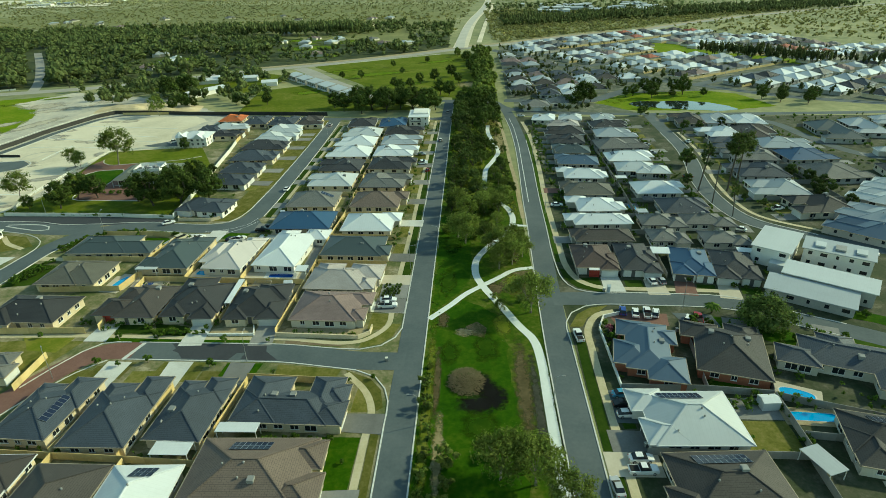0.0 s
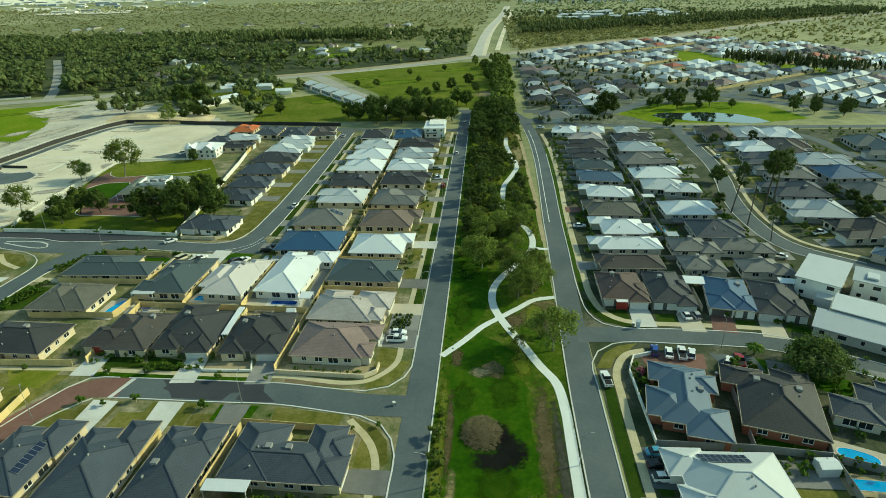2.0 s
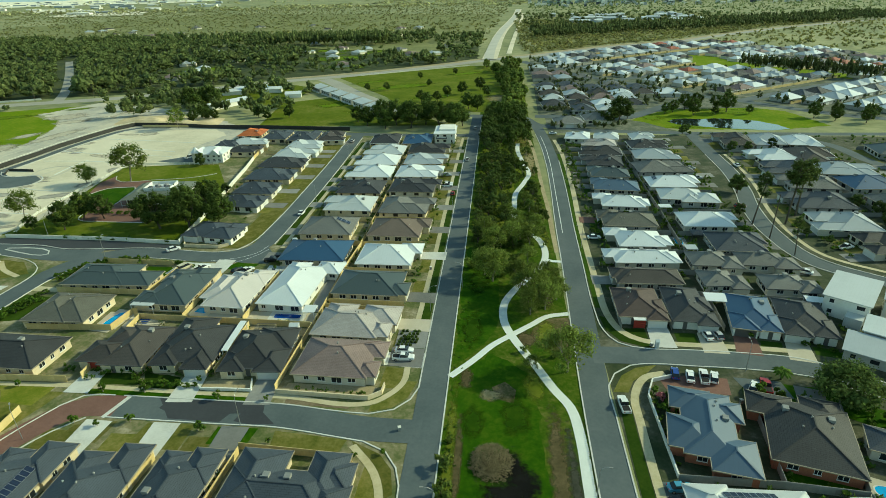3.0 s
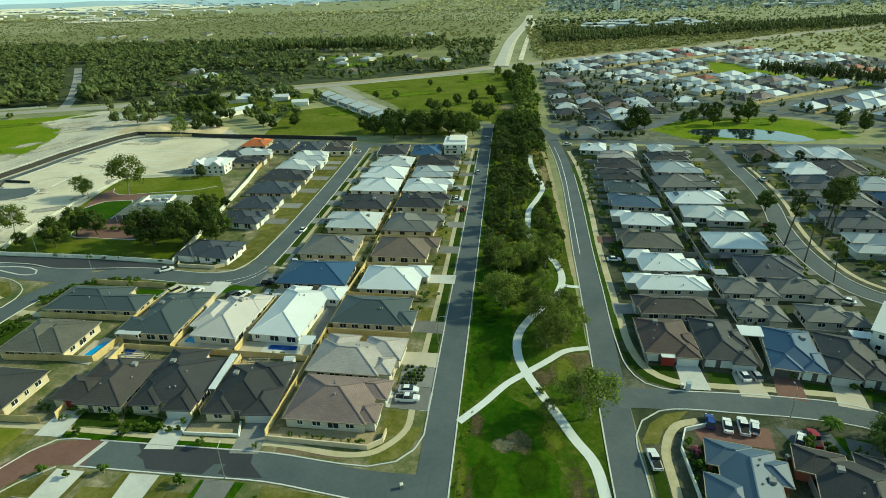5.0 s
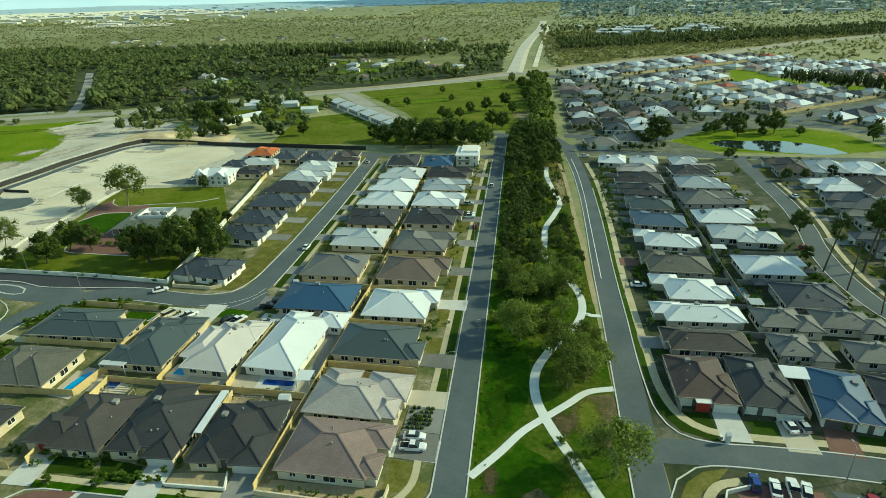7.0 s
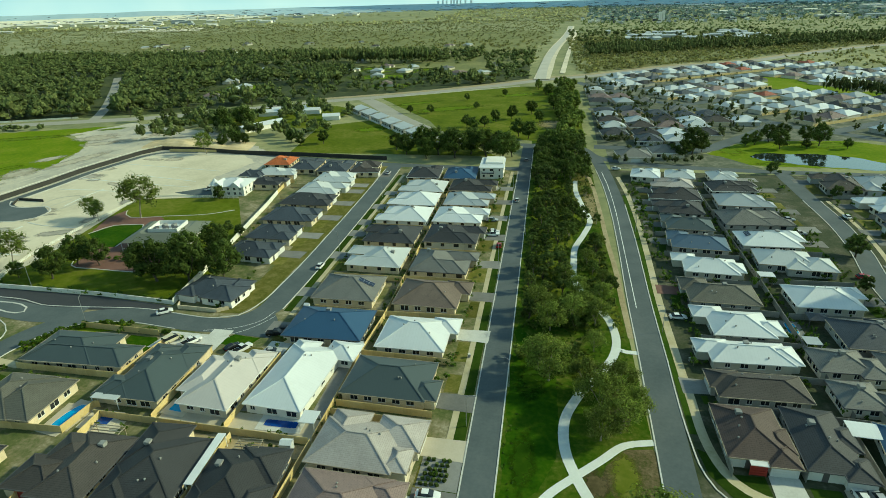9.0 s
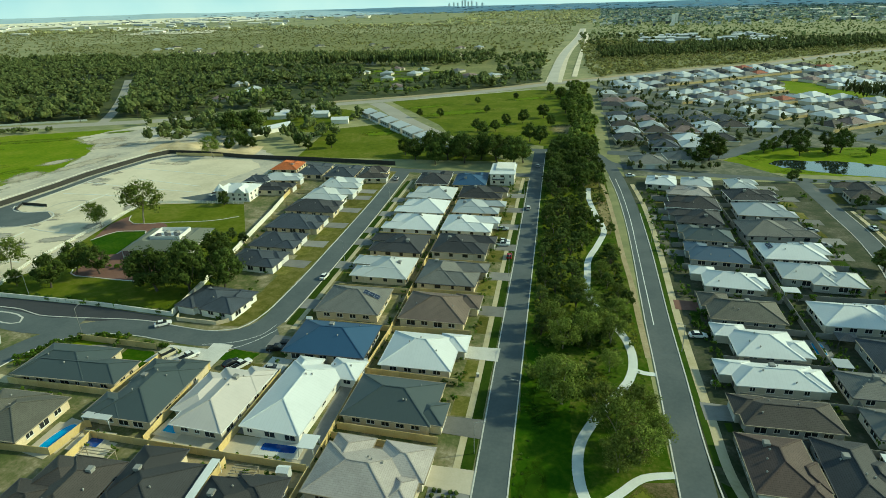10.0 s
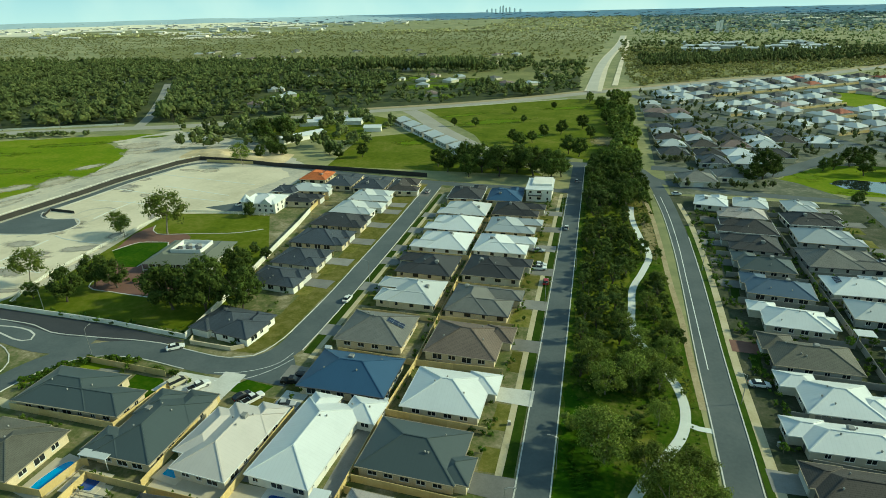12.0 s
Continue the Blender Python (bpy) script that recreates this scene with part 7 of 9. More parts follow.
for row in range(15):   # rows across the western part
    base = 410 + row * 16.5 + (row // 2) * 6
    for k in range(8):
        x = 48 + k * 17.2 + rf.uniform(-1.2, 1.2)
        y = base + (x - 50) * 0.05 + rf.uniform(-1.2, 1.2)
        if west_part(x, y) and in_estate(x, y) and rf.random() < 0.97:
            put_far(x, y, 3 + (180 if row % 2 else 0) + rf.uniform(-4, 4))
            if row % 2 == 0:
                back_fence(x - 8.6, y + 8.4, x + 8.6, y + 8.6)
_ux, _uy = math.cos(radians(35)), math.sin(radians(35))
for row in range(30):   # rows along the highway's direction, east of the tree-lined road
    v = 30 + row * 17.0 + (row // 2) * 7
    for k in range(-16, 36):
        u = k * 17.6 + 5 * (row % 3) + rf.uniform(-1.0, 1.0)
        x, y = 60 + u * _ux + v * _uy, 730 + u * _uy - v * _ux
        if not west_part(x, y) and in_estate(x, y) and rf.random() < 0.97:
            put_far(x, y, 35 + (0 if row % 2 else 180) + rf.uniform(-4, 4))
            if row % 2 == 0:
                o = 8.5
                back_fence(x - 8.8 * _ux + o * _uy, y - 8.8 * _uy - o * _ux, x + 8.8 * _ux + o * _uy, y + 8.8 * _uy - o * _ux)
for _x, _y, _r in ((52, 374, 4), (70, 384, 4)):
    put_far(_x, _y, _r, 3)
patch("estate_green", GREEN, 0.060, "grass_field", "green reserve within the distant estate", "grass", 1.5)
estate_trees = []
for _ in range(1300):
    x, y = rf.uniform(46, 460), rf.uniform(400, 830)
    if in_estate(x, y, 7):
        estate_trees.append((x, y, rf.uniform(2, 6), rf.uniform(1.2, 2.4)))
for _ in range(500):   # gardens of the western part
    x, y = rf.uniform(40, 150), rf.uniform(402, 660)
    if west_part(x, y) and off_road(x, y, 5):
        estate_trees.append((x, y, rf.uniform(2.5, 7), rf.uniform(1.4, 2.6)))
for _ in range(26):
    estate_trees.append((rf.uniform(42, 84), rf.choice((rf.uniform(364, 368), rf.uniform(391, 395))), rf.uniform(2.5, 6), rf.uniform(1.4, 2.4)))
for _ in range(120):   # a belt of tall pines beside the reserve
    k = rf.random()
    x, y = 240 + 58 * k + rf.uniform(-8, 8), 604 - 62 * k + rf.uniform(-9, 12)
    estate_trees.append((x, y, rf.uniform(11, 16), rf.uniform(2.0, 3.2)))
for _ in range(60):
    k = rf.random()
    estate_trees.append((288 + 60 * k + rf.uniform(-6, 6), 548 - 38 * k + rf.uniform(-8, 8), rf.uniform(10, 15), rf.uniform(2.0, 3.2)))
for (ax, ay), (bx, by) in zip(ESTATE[0], ESTATE[0][1:]):   # street trees along the diagonal road
    d = math.hypot(bx - ax, by - ay)
    for k in range(int(d / 10)):
        t = (k + 0.6 * rf.random()) / (d / 10)
        estate_trees.append((ax + (bx - ax) * t - (by - ay) / d * 8.5, ay + (by - ay) * t + (bx - ax) / d * 8.5, rf.uniform(6, 10), rf.uniform(2.4, 3.6)))
woods("estate_trees", estate_trees, "leaf_forest", "dark street trees between distant roofs", 14, 0.4, 3, False)
# sheds and roofs among the far trees
for _ in range(40):
    x, y = rf.uniform(-900, -60), rf.uniform(560, 1300)
    if y > hwy_y(x) + 45:
        put_far(x, y, rf.uniform(0, 180), rf.choice((6, 3, 7, 5)))
for x, y, r in clear:
    put_far(x + rf.uniform(-8, 8), y + rf.uniform(-6, 6), rf.uniform(0, 180), rf.choice((4, 6, 3, 7)))
    blot("clearing", x, y, r * 1.15, r * 0.75, rf.uniform(-10, 20), 0.046 + 0.0007 * (int(r) % 9), "grass_rough", "bright grass of a clearing in the woods", "grass")
tagged(part("distant_houses", BULK, FAR_ROOFS + ["brick_pale", "fence_tan"]), "mosaic of distant house roofs", "houses", kind="stuff")
# low pale works far out
surf("far_pale", [(0.66, 0.64, 0.58), (0.78, 0.75, 0.68)], 30, 4.0, 0.9, 0.0)
# Lifted a little above real sand, for the paling that haze brings.
surf("far_sand", [(0.62, 0.57, 0.42), (0.76, 0.71, 0.57)], 60, 8.0, 0.95, 0.0)
for _ in range(240):
    q = rf.random()
    if q < 0.42:
        x, y = rf.uniform(-3300, -1150), rf.uniform(2000, 4200)
    elif q < 0.82:
        x, y = rf.uniform(500, 3600), rf.uniform(2000, 4300)
    else:
        x, y = rf.uniform(130, 410), rf.uniform(1200, 1440)
    w, d, hh = rf.uniform(20, 90) * (0.28 if y < 1900 else 1), rf.uniform(12, 30), rf.uniform(5, 9) * (0.75 if y < 1900 else 1)
    s = Shape().box(-w / 2, -d / 2, 0, w / 2, d / 2, hh)
    s.face([(-w / 2 - 1, -d / 2 - 1, hh + 0.1), (w / 2 + 1, -d / 2 - 1, hh + 0.1), (w / 2 + 1, 0, hh + 2), (-w / 2 - 1, 0, hh + 2)])
    s.face([(w / 2 + 1, d / 2 + 1, hh + 0.1), (-w / 2 - 1, d / 2 + 1, hh + 0.1), (-w / 2 - 1, 0, hh + 2), (w / 2 + 1, 0, hh + 2)])
    tagged(part("warehouse", s, rf.choice(("metal_pale", "metal_cloud", "metal_pale") if y < 1900 else ("far_pale", "far_pale", "metal_cloud"))), "long pale industrial shed on the plain", "warehouse", "distant sheds").matrix_basis = pose(x, y, 0, 0, 0, rf.uniform(-12, 12))
patch("far_flat", [(-4400, 2420), (-2430, 2390), (-2840, 2930), (-2500, 3300), (-1850, 3350), (-1700, 3700), (-2100, 4200), (-2700, 4500), (-4600, 4400)], 1.5, "far_sand", "pale open ground far off", "ground", 20.0)
patch("far_flat", [(-1960, 2420), (-2170, 2780), (-1890, 2640), (-1330, 2260), (-1150, 1960), (-1480, 1950), (-1600, 2200)], 1.6, "far_sand", "pale cleared ground among far trees", "ground", 20.0)
_s = Shape()
for _ in range(1100):   # on the rise that closes the plain
    a, q = radians(rf.uniform(-50, 48)), rf.random() ** 1.4
    R, w = 4600 + 215 * q, rf.uniform(10, 60) * (1.4 if a < -0.2 else 0.7)
    x, y, z = R * math.sin(a), R * math.cos(a), (R - 4588) / 242 * 41
    _s.box(x - w / 2, y - 4, z - 6, x + w / 2, y + 4, z + rf.uniform(0.6, 2.2), rf.choice((0, 1, 2, 2)))
for _ in range(1500):
    y = rf.uniform(1900, 4500)
    x = rf.uniform(0.05, 0.95) * y
    w, d = rf.uniform(5, 13), rf.uniform(6, 14)
    _s.box(x - w / 2, y - d / 2, 0, x + w / 2, y + d / 2, rf.uniform(5, 8), rf.choice((0, 1, 1, 2)))
tagged(part("distant_suburb", _s, ["far_pale", "metal_cloud", "tile_slate"]), "scattered roofs of a distant suburb", "houses", kind="stuff")
# tall white twin-slab building, skyline and the low rise that closes the plain
_t = thing("water_tower", pose(330, 1974, 0, 0, 0, 10), "tall white twin-slab tower above the trees", "tower")
part("slab", Shape().box(-8, -5, 0, -0.8, 5, 28), "white_paint", _t)
part("slab", Shape().box(0.8, -5, 0, 7, 5, 31), "white_paint", _t)
part("link", Shape().box(-0.8, -3, 0, 0.8, 3, 25), "render_grey", _t)
# The rise stands in for the farthest plain, with haze in its blue.
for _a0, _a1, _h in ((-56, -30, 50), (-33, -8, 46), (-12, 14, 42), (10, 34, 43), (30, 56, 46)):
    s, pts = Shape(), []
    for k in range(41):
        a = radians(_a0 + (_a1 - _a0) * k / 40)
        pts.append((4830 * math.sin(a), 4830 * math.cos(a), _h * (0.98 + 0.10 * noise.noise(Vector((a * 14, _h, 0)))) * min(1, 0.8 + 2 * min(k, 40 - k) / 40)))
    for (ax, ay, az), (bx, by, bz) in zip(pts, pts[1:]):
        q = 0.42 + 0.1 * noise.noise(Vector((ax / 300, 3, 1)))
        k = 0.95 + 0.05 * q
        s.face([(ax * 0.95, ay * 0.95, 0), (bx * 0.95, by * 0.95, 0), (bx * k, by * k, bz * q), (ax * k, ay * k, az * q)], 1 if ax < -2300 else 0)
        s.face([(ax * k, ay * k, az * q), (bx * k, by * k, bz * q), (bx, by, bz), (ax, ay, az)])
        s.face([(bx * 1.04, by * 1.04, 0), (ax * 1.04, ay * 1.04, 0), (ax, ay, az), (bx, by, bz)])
    tagged(part("backdrop_hills", s, ["hills", "far_sand"]), "low wooded rise on the horizon, blue haze in its colour", "hills", kind="structure")
_s = thing("city_skyline", pose(-720, 4812, 0), "cluster of city towers on the horizon, paled for haze", "skyline")
for k, (dx, hh, w) in enumerate(((-132, 74, 14), (-96, 82, 12), (-66, 78, 12), (-30, 98, 11), (-8, 106, 11), (16, 86, 12), (42, 92, 11), (80, 80, 12), (124, 74, 16))):
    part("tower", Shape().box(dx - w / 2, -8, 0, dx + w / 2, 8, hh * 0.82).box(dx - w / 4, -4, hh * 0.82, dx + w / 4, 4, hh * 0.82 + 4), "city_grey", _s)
# the hazy sky low over the plain
m = bpy.data.materials.new("low_sky")
m.use_nodes = True
_n, _l = m.node_tree.nodes, m.node_tree.links
_e, _c, _x, _r = _n.new("ShaderNodeEmission"), _n.new("ShaderNodeTexCoord"), _n.new("ShaderNodeSeparateXYZ"), _n.new("ShaderNodeMapRange")
_ramp, _t = _n.new("ShaderNodeValToRGB"), _n.new("ShaderNodeTexNoise")
_t.inputs["Scale"].default_value, _t.inputs["Detail"].default_value = 0.0016, 5
_r.inputs[1].default_value, _r.inputs[2].default_value = 60, 420
_ramp.color_ramp.elements[0].color, _ramp.color_ramp.elements[1].color = (0.52, 0.74, 0.92, 1), (0.26, 0.52, 0.80, 1)
_mx = _n.new("ShaderNodeMix")
_mx.data_type = "RGBA"
_l.new(_c.outputs["Object"], _x.inputs[0])
_l.new(_c.outputs["Object"], _t.inputs["Vector"])
_l.new(_x.outputs[2], _r.inputs[0])
_l.new(_r.outputs[0], _ramp.inputs[0])
_rr = _n.new("ShaderNodeMapRange")
_rr.inputs[1].default_value, _rr.inputs[2].default_value, _rr.inputs[4].default_value = 0.45, 0.7, 0.6
_l.new(_t.outputs["Fac"], _rr.inputs[0])
_l.new(_rr.outputs[0], _mx.inputs[0])
_l.new(_ramp.outputs[0], _mx.inputs[6])
_mx.inputs[7].default_value = (0.66, 0.82, 0.96, 1)
_l.new(_mx.outputs[2], _e.inputs[0])
_l.new(_e.outputs[0], _n["Material Output"].inputs[0])
MATS["low_sky"] = m
s = Shape()
for k in range(40):
    a, b = radians(-50 + 2.5 * k), radians(-47.5 + 2.5 * k)
    R = 4895
    s.face([(R * math.sin(b), R * math.cos(b), 0), (R * math.sin(a), R * math.cos(a), 0), (R * math.sin(a), R * math.cos(a), 700), (R * math.sin(b), R * math.cos(b), 700)])
tagged(part("backdrop_sky", s, "low_sky"), "pale blue hazy sky with thin cloud", "sky", kind="structure")

# ---------------- buildings of other kinds ----------------


def block(name, cx, cy, w, d, h, rot, wall, label, roof="metal_white", slope=0.0, panes=(), floors=2):
    """A flat-roofed block with parapet edge and rows of windows on its four sides."""
    b = thing(name, pose(cx, cy, 0, 0, 0, rot), label, "house" if name == "house" else "building")
    body = part("wall", Shape().box(-w / 2, -d / 2, 0, w / 2, d / 2, h), wall, b)
    s = Shape()
    o = 0.5
    z0, z1 = h + 0.12, h + 0.12 + slope
    P = [(-w / 2 - o, -d / 2 - o, z0), (w / 2 + o, -d / 2 - o, z0), (w / 2 + o, d / 2 + o, z1), (-w / 2 - o, d / 2 + o, z1)]
    Q = [(x, y, z - 0.22) for x, y, z in P]
    s.face(P, 0, [(p[0], p[1]) for p in P]).face(Q[::-1])
    for k in range(4):
        j = (k + 1) % 4
        s.face([Q[k], Q[j], P[j], P[k]])
    part("roof", s, roof, b)
    for fl in range(floors):
        z = 1.5 + fl * 2.9
        for k in range(int(w // 3.4)):
            window(body, -w / 2 + 1.8 + k * (w - 3.6) / max(1, int(w // 3.4) - 1), -d / 2, z, 0, (1.0, 1.7, 0.7)[k % 3], 1.0)
        for k in range(int(d // 4)):
            y = -d / 2 + 2 + k * (d - 4) / max(1, int(d // 4) - 1)
            window(body, -w / 2, y, z, -90, 1.2, 1.2)
            window(body, w / 2, y, z, 90, 1.2, 1.2)
    return b


_b = block("house", -18.4, 341.0, 11.0, 18.0, 5.5, 1, "render_white", "white two-storey box house with flat roof")
part("upper_room", Shape().box(-3.5, -3, 5.62, 5.2, 8.6, 6.5), "render_white", _b)
part("balcony", Shape().box(-4.6, -10.6, 2.9, 1.2, -9.5, 3.2).box(-4.6, -10.6, 3.2, -4.4, -9.5, 4.2).box(1.0, -10.6, 3.2, 1.2, -9.5, 4.2), "fascia_dark", _b)
_b = block("house", 102.6, 165.4, 9.8, 15.6, 5.6, -37, "render_white", "white two-storey house with pale flat metal roof", "metal_pale", slope=0.4)
part("annexe", Shape().box(0.6, -11.2, 0, 4.4, -7.8, 2.8), "metal_pale", _b)
_b = block("house", 99.6, 139.6, 20.0, 7.4, 2.7, -33, "render_grey", "long pale rendered unit with light metal roof", "metal_cloud", 1.0, floors=1)
_b = block("house", 106.8, 144.6, 21.0, 7.0, 4.2, -35, "render_grey", "long rendered unit with light metal roof", "metal_pale", 0.7, floors=1)
_b = block("house", 117.0, 159.0, 17.0, 8.0, 5.6, -33, "render_white", "white two-storey units with parapet roofs", "metal_cloud", 0.3)
for k in range(3):
    part("roof_unit", Shape().box(-6 + k * 5, -2.4, 5.9, -3.4 + k * 5, 1.2, 6.4), "plastic_grey" if k % 2 else "metal_pale", _b)
_b = block("house", 141.0, 139.0, 18.0, 11.0, 4.8, -34, "render_grey", "pale two-storey unit with metal roof", "metal_cloud", 0.6)

house("metal_pale", -156, 176, 14, 12, 6, "E", wall="render_white", drive=0, air=False)
# gabled white house by the sand
_h = thing("house", pose(-134.6, 301.5, 0, 0, 0, 2) @ Matrix.Diagonal((1, 1, 0.82, 1)), "white two-storey house with steep gables and turret", "house")
_w = part("wall", Shape().box(-7.4, -6.4, 0, 7.4, 6.4, 5.2), "render_white", _h)
_s, _l, _ = hip(-8, 8, -7, 7, 5.3)
part("ridge_cap", caps(_l), "metal_white", part("roof", _s, "metal_white", _h))
for _x in (-4.6, 3.6):
    part("gable", Shape().face([(_x - 2.6, -7.1, 5.2), (_x + 2.6, -7.1, 5.2), (_x, -7.1, 8.0)]).face([(_x - 2.8, -7.4, 5.1), (_x, -7.4, 8.2), (_x, 0, 8.2), (_x - 2.8, 0, 5.1)]).face([(_x, -7.4, 8.2), (_x + 2.8, -7.4, 5.1), (_x + 2.8, 0, 5.1), (_x, 0, 8.2)]), "metal_white", _h)
part("turret", Shape().tube([(-6.2, -5.6, 0), (-6.2, -5.6, 6.4)], [2.2, 2.2], 8).tube([(-6.2, -5.6, 6.4), (-6.2, -5.6, 9.6)], [2.7, 0.05], 8, 1), ["brick_pale", "metal_white"], _h)
for _x in (-3, 0, 3, 5.6):
    window(_w, _x, -6.4, 1.5, 0, 1.2, 1.6), window(_w, _x, -6.4, 4.0, 0, 1.2, 1.4)
for _y in (-4, 0, 4):
    window(_w, 7.4, _y, 1.5, 90, 1.2, 1.6), window(_w, 7.4, _y, 4.0, 90, 1.2, 1.4)

# low pavilion in the park
_h = thing("pavilion", pose(-130.6, 244, 0, 0, 0, 8), "low pavilion with olive sheet roof and white roof court", "building")
_w = part("wall", Shape().box(-10.6, -9.0, 0, 10.8, 9.4, 3.0), "render_grey", _h)
for _a in ((-12.4, 12.2, -10.8, -2.0, 3.05), (-12.2, -3.4, -9, 10.8, 3.06), (4.4, 12.4, -9.6, 10.6, 3.07), (-12, 12, 5.8, 10.7, 3.08)):
    _s, _l, _ = hip(*_a)
    part("roof", _s, "metal_green_pale", _h)
part("roof", Shape().box(-6.5, -5.5, 3.1, 8, 8.5, 4.1), "metal_green_pale", _h)
for _a in ((-5.6, -3.2, 5.4, -2.9), (-5.6, 5.6, 5.4, 5.9), (-5.6, -2.9, -5.3, 5.6), (5.1, -2.9, 5.4, 5.6)):
    part("parapet", Shape().box(_a[0], _a[1], 4.1, _a[2], _a[3], 5.4), "fascia_white", _h)
for k in range(5):
    part("court_unit", Shape().box(-4.4 + k * 1.8, -1.6 + (k % 2) * 3, 4.12, -3.2 + k * 1.8, 0.6 + (k % 2) * 3, 5.2), "plastic_grey" if k % 2 else "fascia_dark", _h)
part("roof_court", Shape().box(-5.3, -2.9, 4.101, 5.1, 5.6, 4.115), "fascia_white", _h)
for k in range(10):
    part("post", Shape().box(-12.1 + k * 2.4, -10.6, 0, -11.9 + k * 2.4, -10.4, 3.0), "fascia_white", _h)
    if k < 7:
        window(_w, -9.2 + k * 2.9, -9.0, 1.6, 0, 2.4, 1.9)
part("rail", Shape().box(-12.1, -10.58, 0.85, 9.7, -10.44, 0.95), "fascia_white", _h)

# terrace row beyond the houses
for k in range(6):
    _t = (k + 0.5) / 6
    _x, _y = -142 + 75 * _t, 507 - 98 * _t
    _h = thing("terrace_house", pose(_x, _y, 0, 0, 0, -53.5), "white terrace unit with pale skillion roof", "house", "terrace row")
    part("wall", Shape().box(-8.6, -3.6, 0, 8.6, 3.6, 3.6), "render_grey", _h)
    part("roof", Shape().face([(-8.8, -4.4, 3.7), (8.8, -4.4, 3.7), (8.8, 4.2, 5.2), (-8.8, 4.2, 5.2)]).face([(-8.8, 4.2, 5.0), (8.8, 4.2, 5.0), (8.8, -4.4, 3.5), (-8.8, -4.4, 3.5)]), "metal_pale", _h)
    for j in range(4):
        window(_h, -6.3 + j * 4.2, -3.6, 1.5, 0, 2.4, 1.9)
        part("balcony", Shape().box(-7.8 + j * 4.2, -4.6, 0.0, -4.8 + j * 4.2, -3.6, 0.9), "fascia_white", _h)
for _x, _y, _w2, _d2, _r in ((-189, 440, 34, 10, 62), (-196, 503, 26, 12, 30), (-176, 498, 16, 9, 10), (-150, 474, 12, 8, 15), (-206, 488, 15, 9, 20)):
    _h = thing("farm_shed", pose(_x, _y, 0, 0, 0, _r), "pale metal shed among trees", "shed", "rural sheds")
    part("wall", Shape().box(-_w2 / 2, -_d2 / 2, 0, _w2 / 2, _d2 / 2, 3), "render_white", _h)
    part("roof", Shape().face([(-_w2 / 2 - 0.4, -_d2 / 2 - 0.4, 3), (_w2 / 2 + 0.4, -_d2 / 2 - 0.4, 3), (_w2 / 2 + 0.4, 0, 4.6), (-_w2 / 2 - 0.4, 0, 4.6)]).face([(-_w2 / 2 - 0.4, 0, 4.6), (_w2 / 2 + 0.4, 0, 4.6), (_w2 / 2 + 0.4, _d2 / 2 + 0.4, 3), (-_w2 / 2 - 0.4, _d2 / 2 + 0.4, 3)]), "metal_white", _h)

# ---------------- patios, sheds, pools ----------------


def patio(cx, cy, w, d, h, rot, roof, label="light sheet patio roof on posts"):
    t = thing("patio", pose(cx, cy, 0, 0, 0, rot), label, "patio", "patios behind the houses")
    s = Shape().box(-w / 2, -d / 2, h, w / 2, d / 2, h + 0.12)
    part("roof", s, roof, t)
    for x in (-w / 2 + 0.2, w / 2 - 0.2):
        for y in (-d / 2 + 0.2, d / 2 - 0.2):
            part("post", Shape().box(x - 0.06, y - 0.06, 0, x + 0.06, y + 0.06, h), "fascia_white", t)


patio(-44.0, 82.9, 7.2, 3.6, 2.5, 0, "metal_white")
patio(-33.6, 88.2, 8.0, 2.6, 2.6, 0, "metal_white")
patio(-85.2, 154.2, 6.4, 3.6, 2.7, 0, "metal_pale")
patio(-38.6, 153.4, 3.4, 3.8, 2.5, 0, "metal_white")
patio(68.4, 164.4, 5.6, 4.6, 2.7, -4, "metal_white", "cream peaked patio roof on posts")
patio(-53.1, 139.2, 1.6, 13.0, 3.1, 3, "metal_white", "narrow white carport roof between houses")
patio(72.6, 233, 4.4, 3.4, 2.5, 0, "metal_white")
patio(71.4, 196.5, 3.6, 3.6, 2.5, 0, "metal_cloud")
patio(72.2, 82.4, 4.0, 6.4, 2.4, 20, "metal_cloud", "pale sheet shed roof on posts")
patio(93.4, 164.6, 4.6, 3.2, 2.6, -10, "metal_white")
for _x, _y, _w, _d in ((-40.6, 146.4, 2.2, 1.8), (70.5, 98.6, 3.4, 2.6), (-57.8, 199.2, 1.4, 1.2), (-36.8, 182.0, 1.6, 1.6), (63.0, 121.0, 2.2, 1.4), (48.6, 143.9, 0.8, 0.8), (80.0, 112.6, 1.8, 3.6)):
    _t = thing("garden_shed", pose(_x, _y, 0, 0, 0, 4), "small pale metal garden shed", "shed", "garden sheds")
    part("wall", Shape().box(-_w / 2, -_d / 2, 0, _w / 2, _d / 2, 2.0), "metal_pale", _t)
    part("roof", Shape().face([(-_w / 2 - 0.1, -_d / 2 - 0.1, 2.0), (_w / 2 + 0.1, -_d / 2 - 0.1, 2.0), (_w / 2 + 0.1, 0, 2.5), (-_w / 2 - 0.1, 0, 2.5)]).face([(-_w / 2 - 0.1, 0, 2.5), (_w / 2 + 0.1, 0, 2.5), (_w / 2 + 0.1, _d / 2 + 0.1, 2.0), (-_w / 2 - 0.1, _d / 2 + 0.1, 2.0)]), "metal_white", _t)


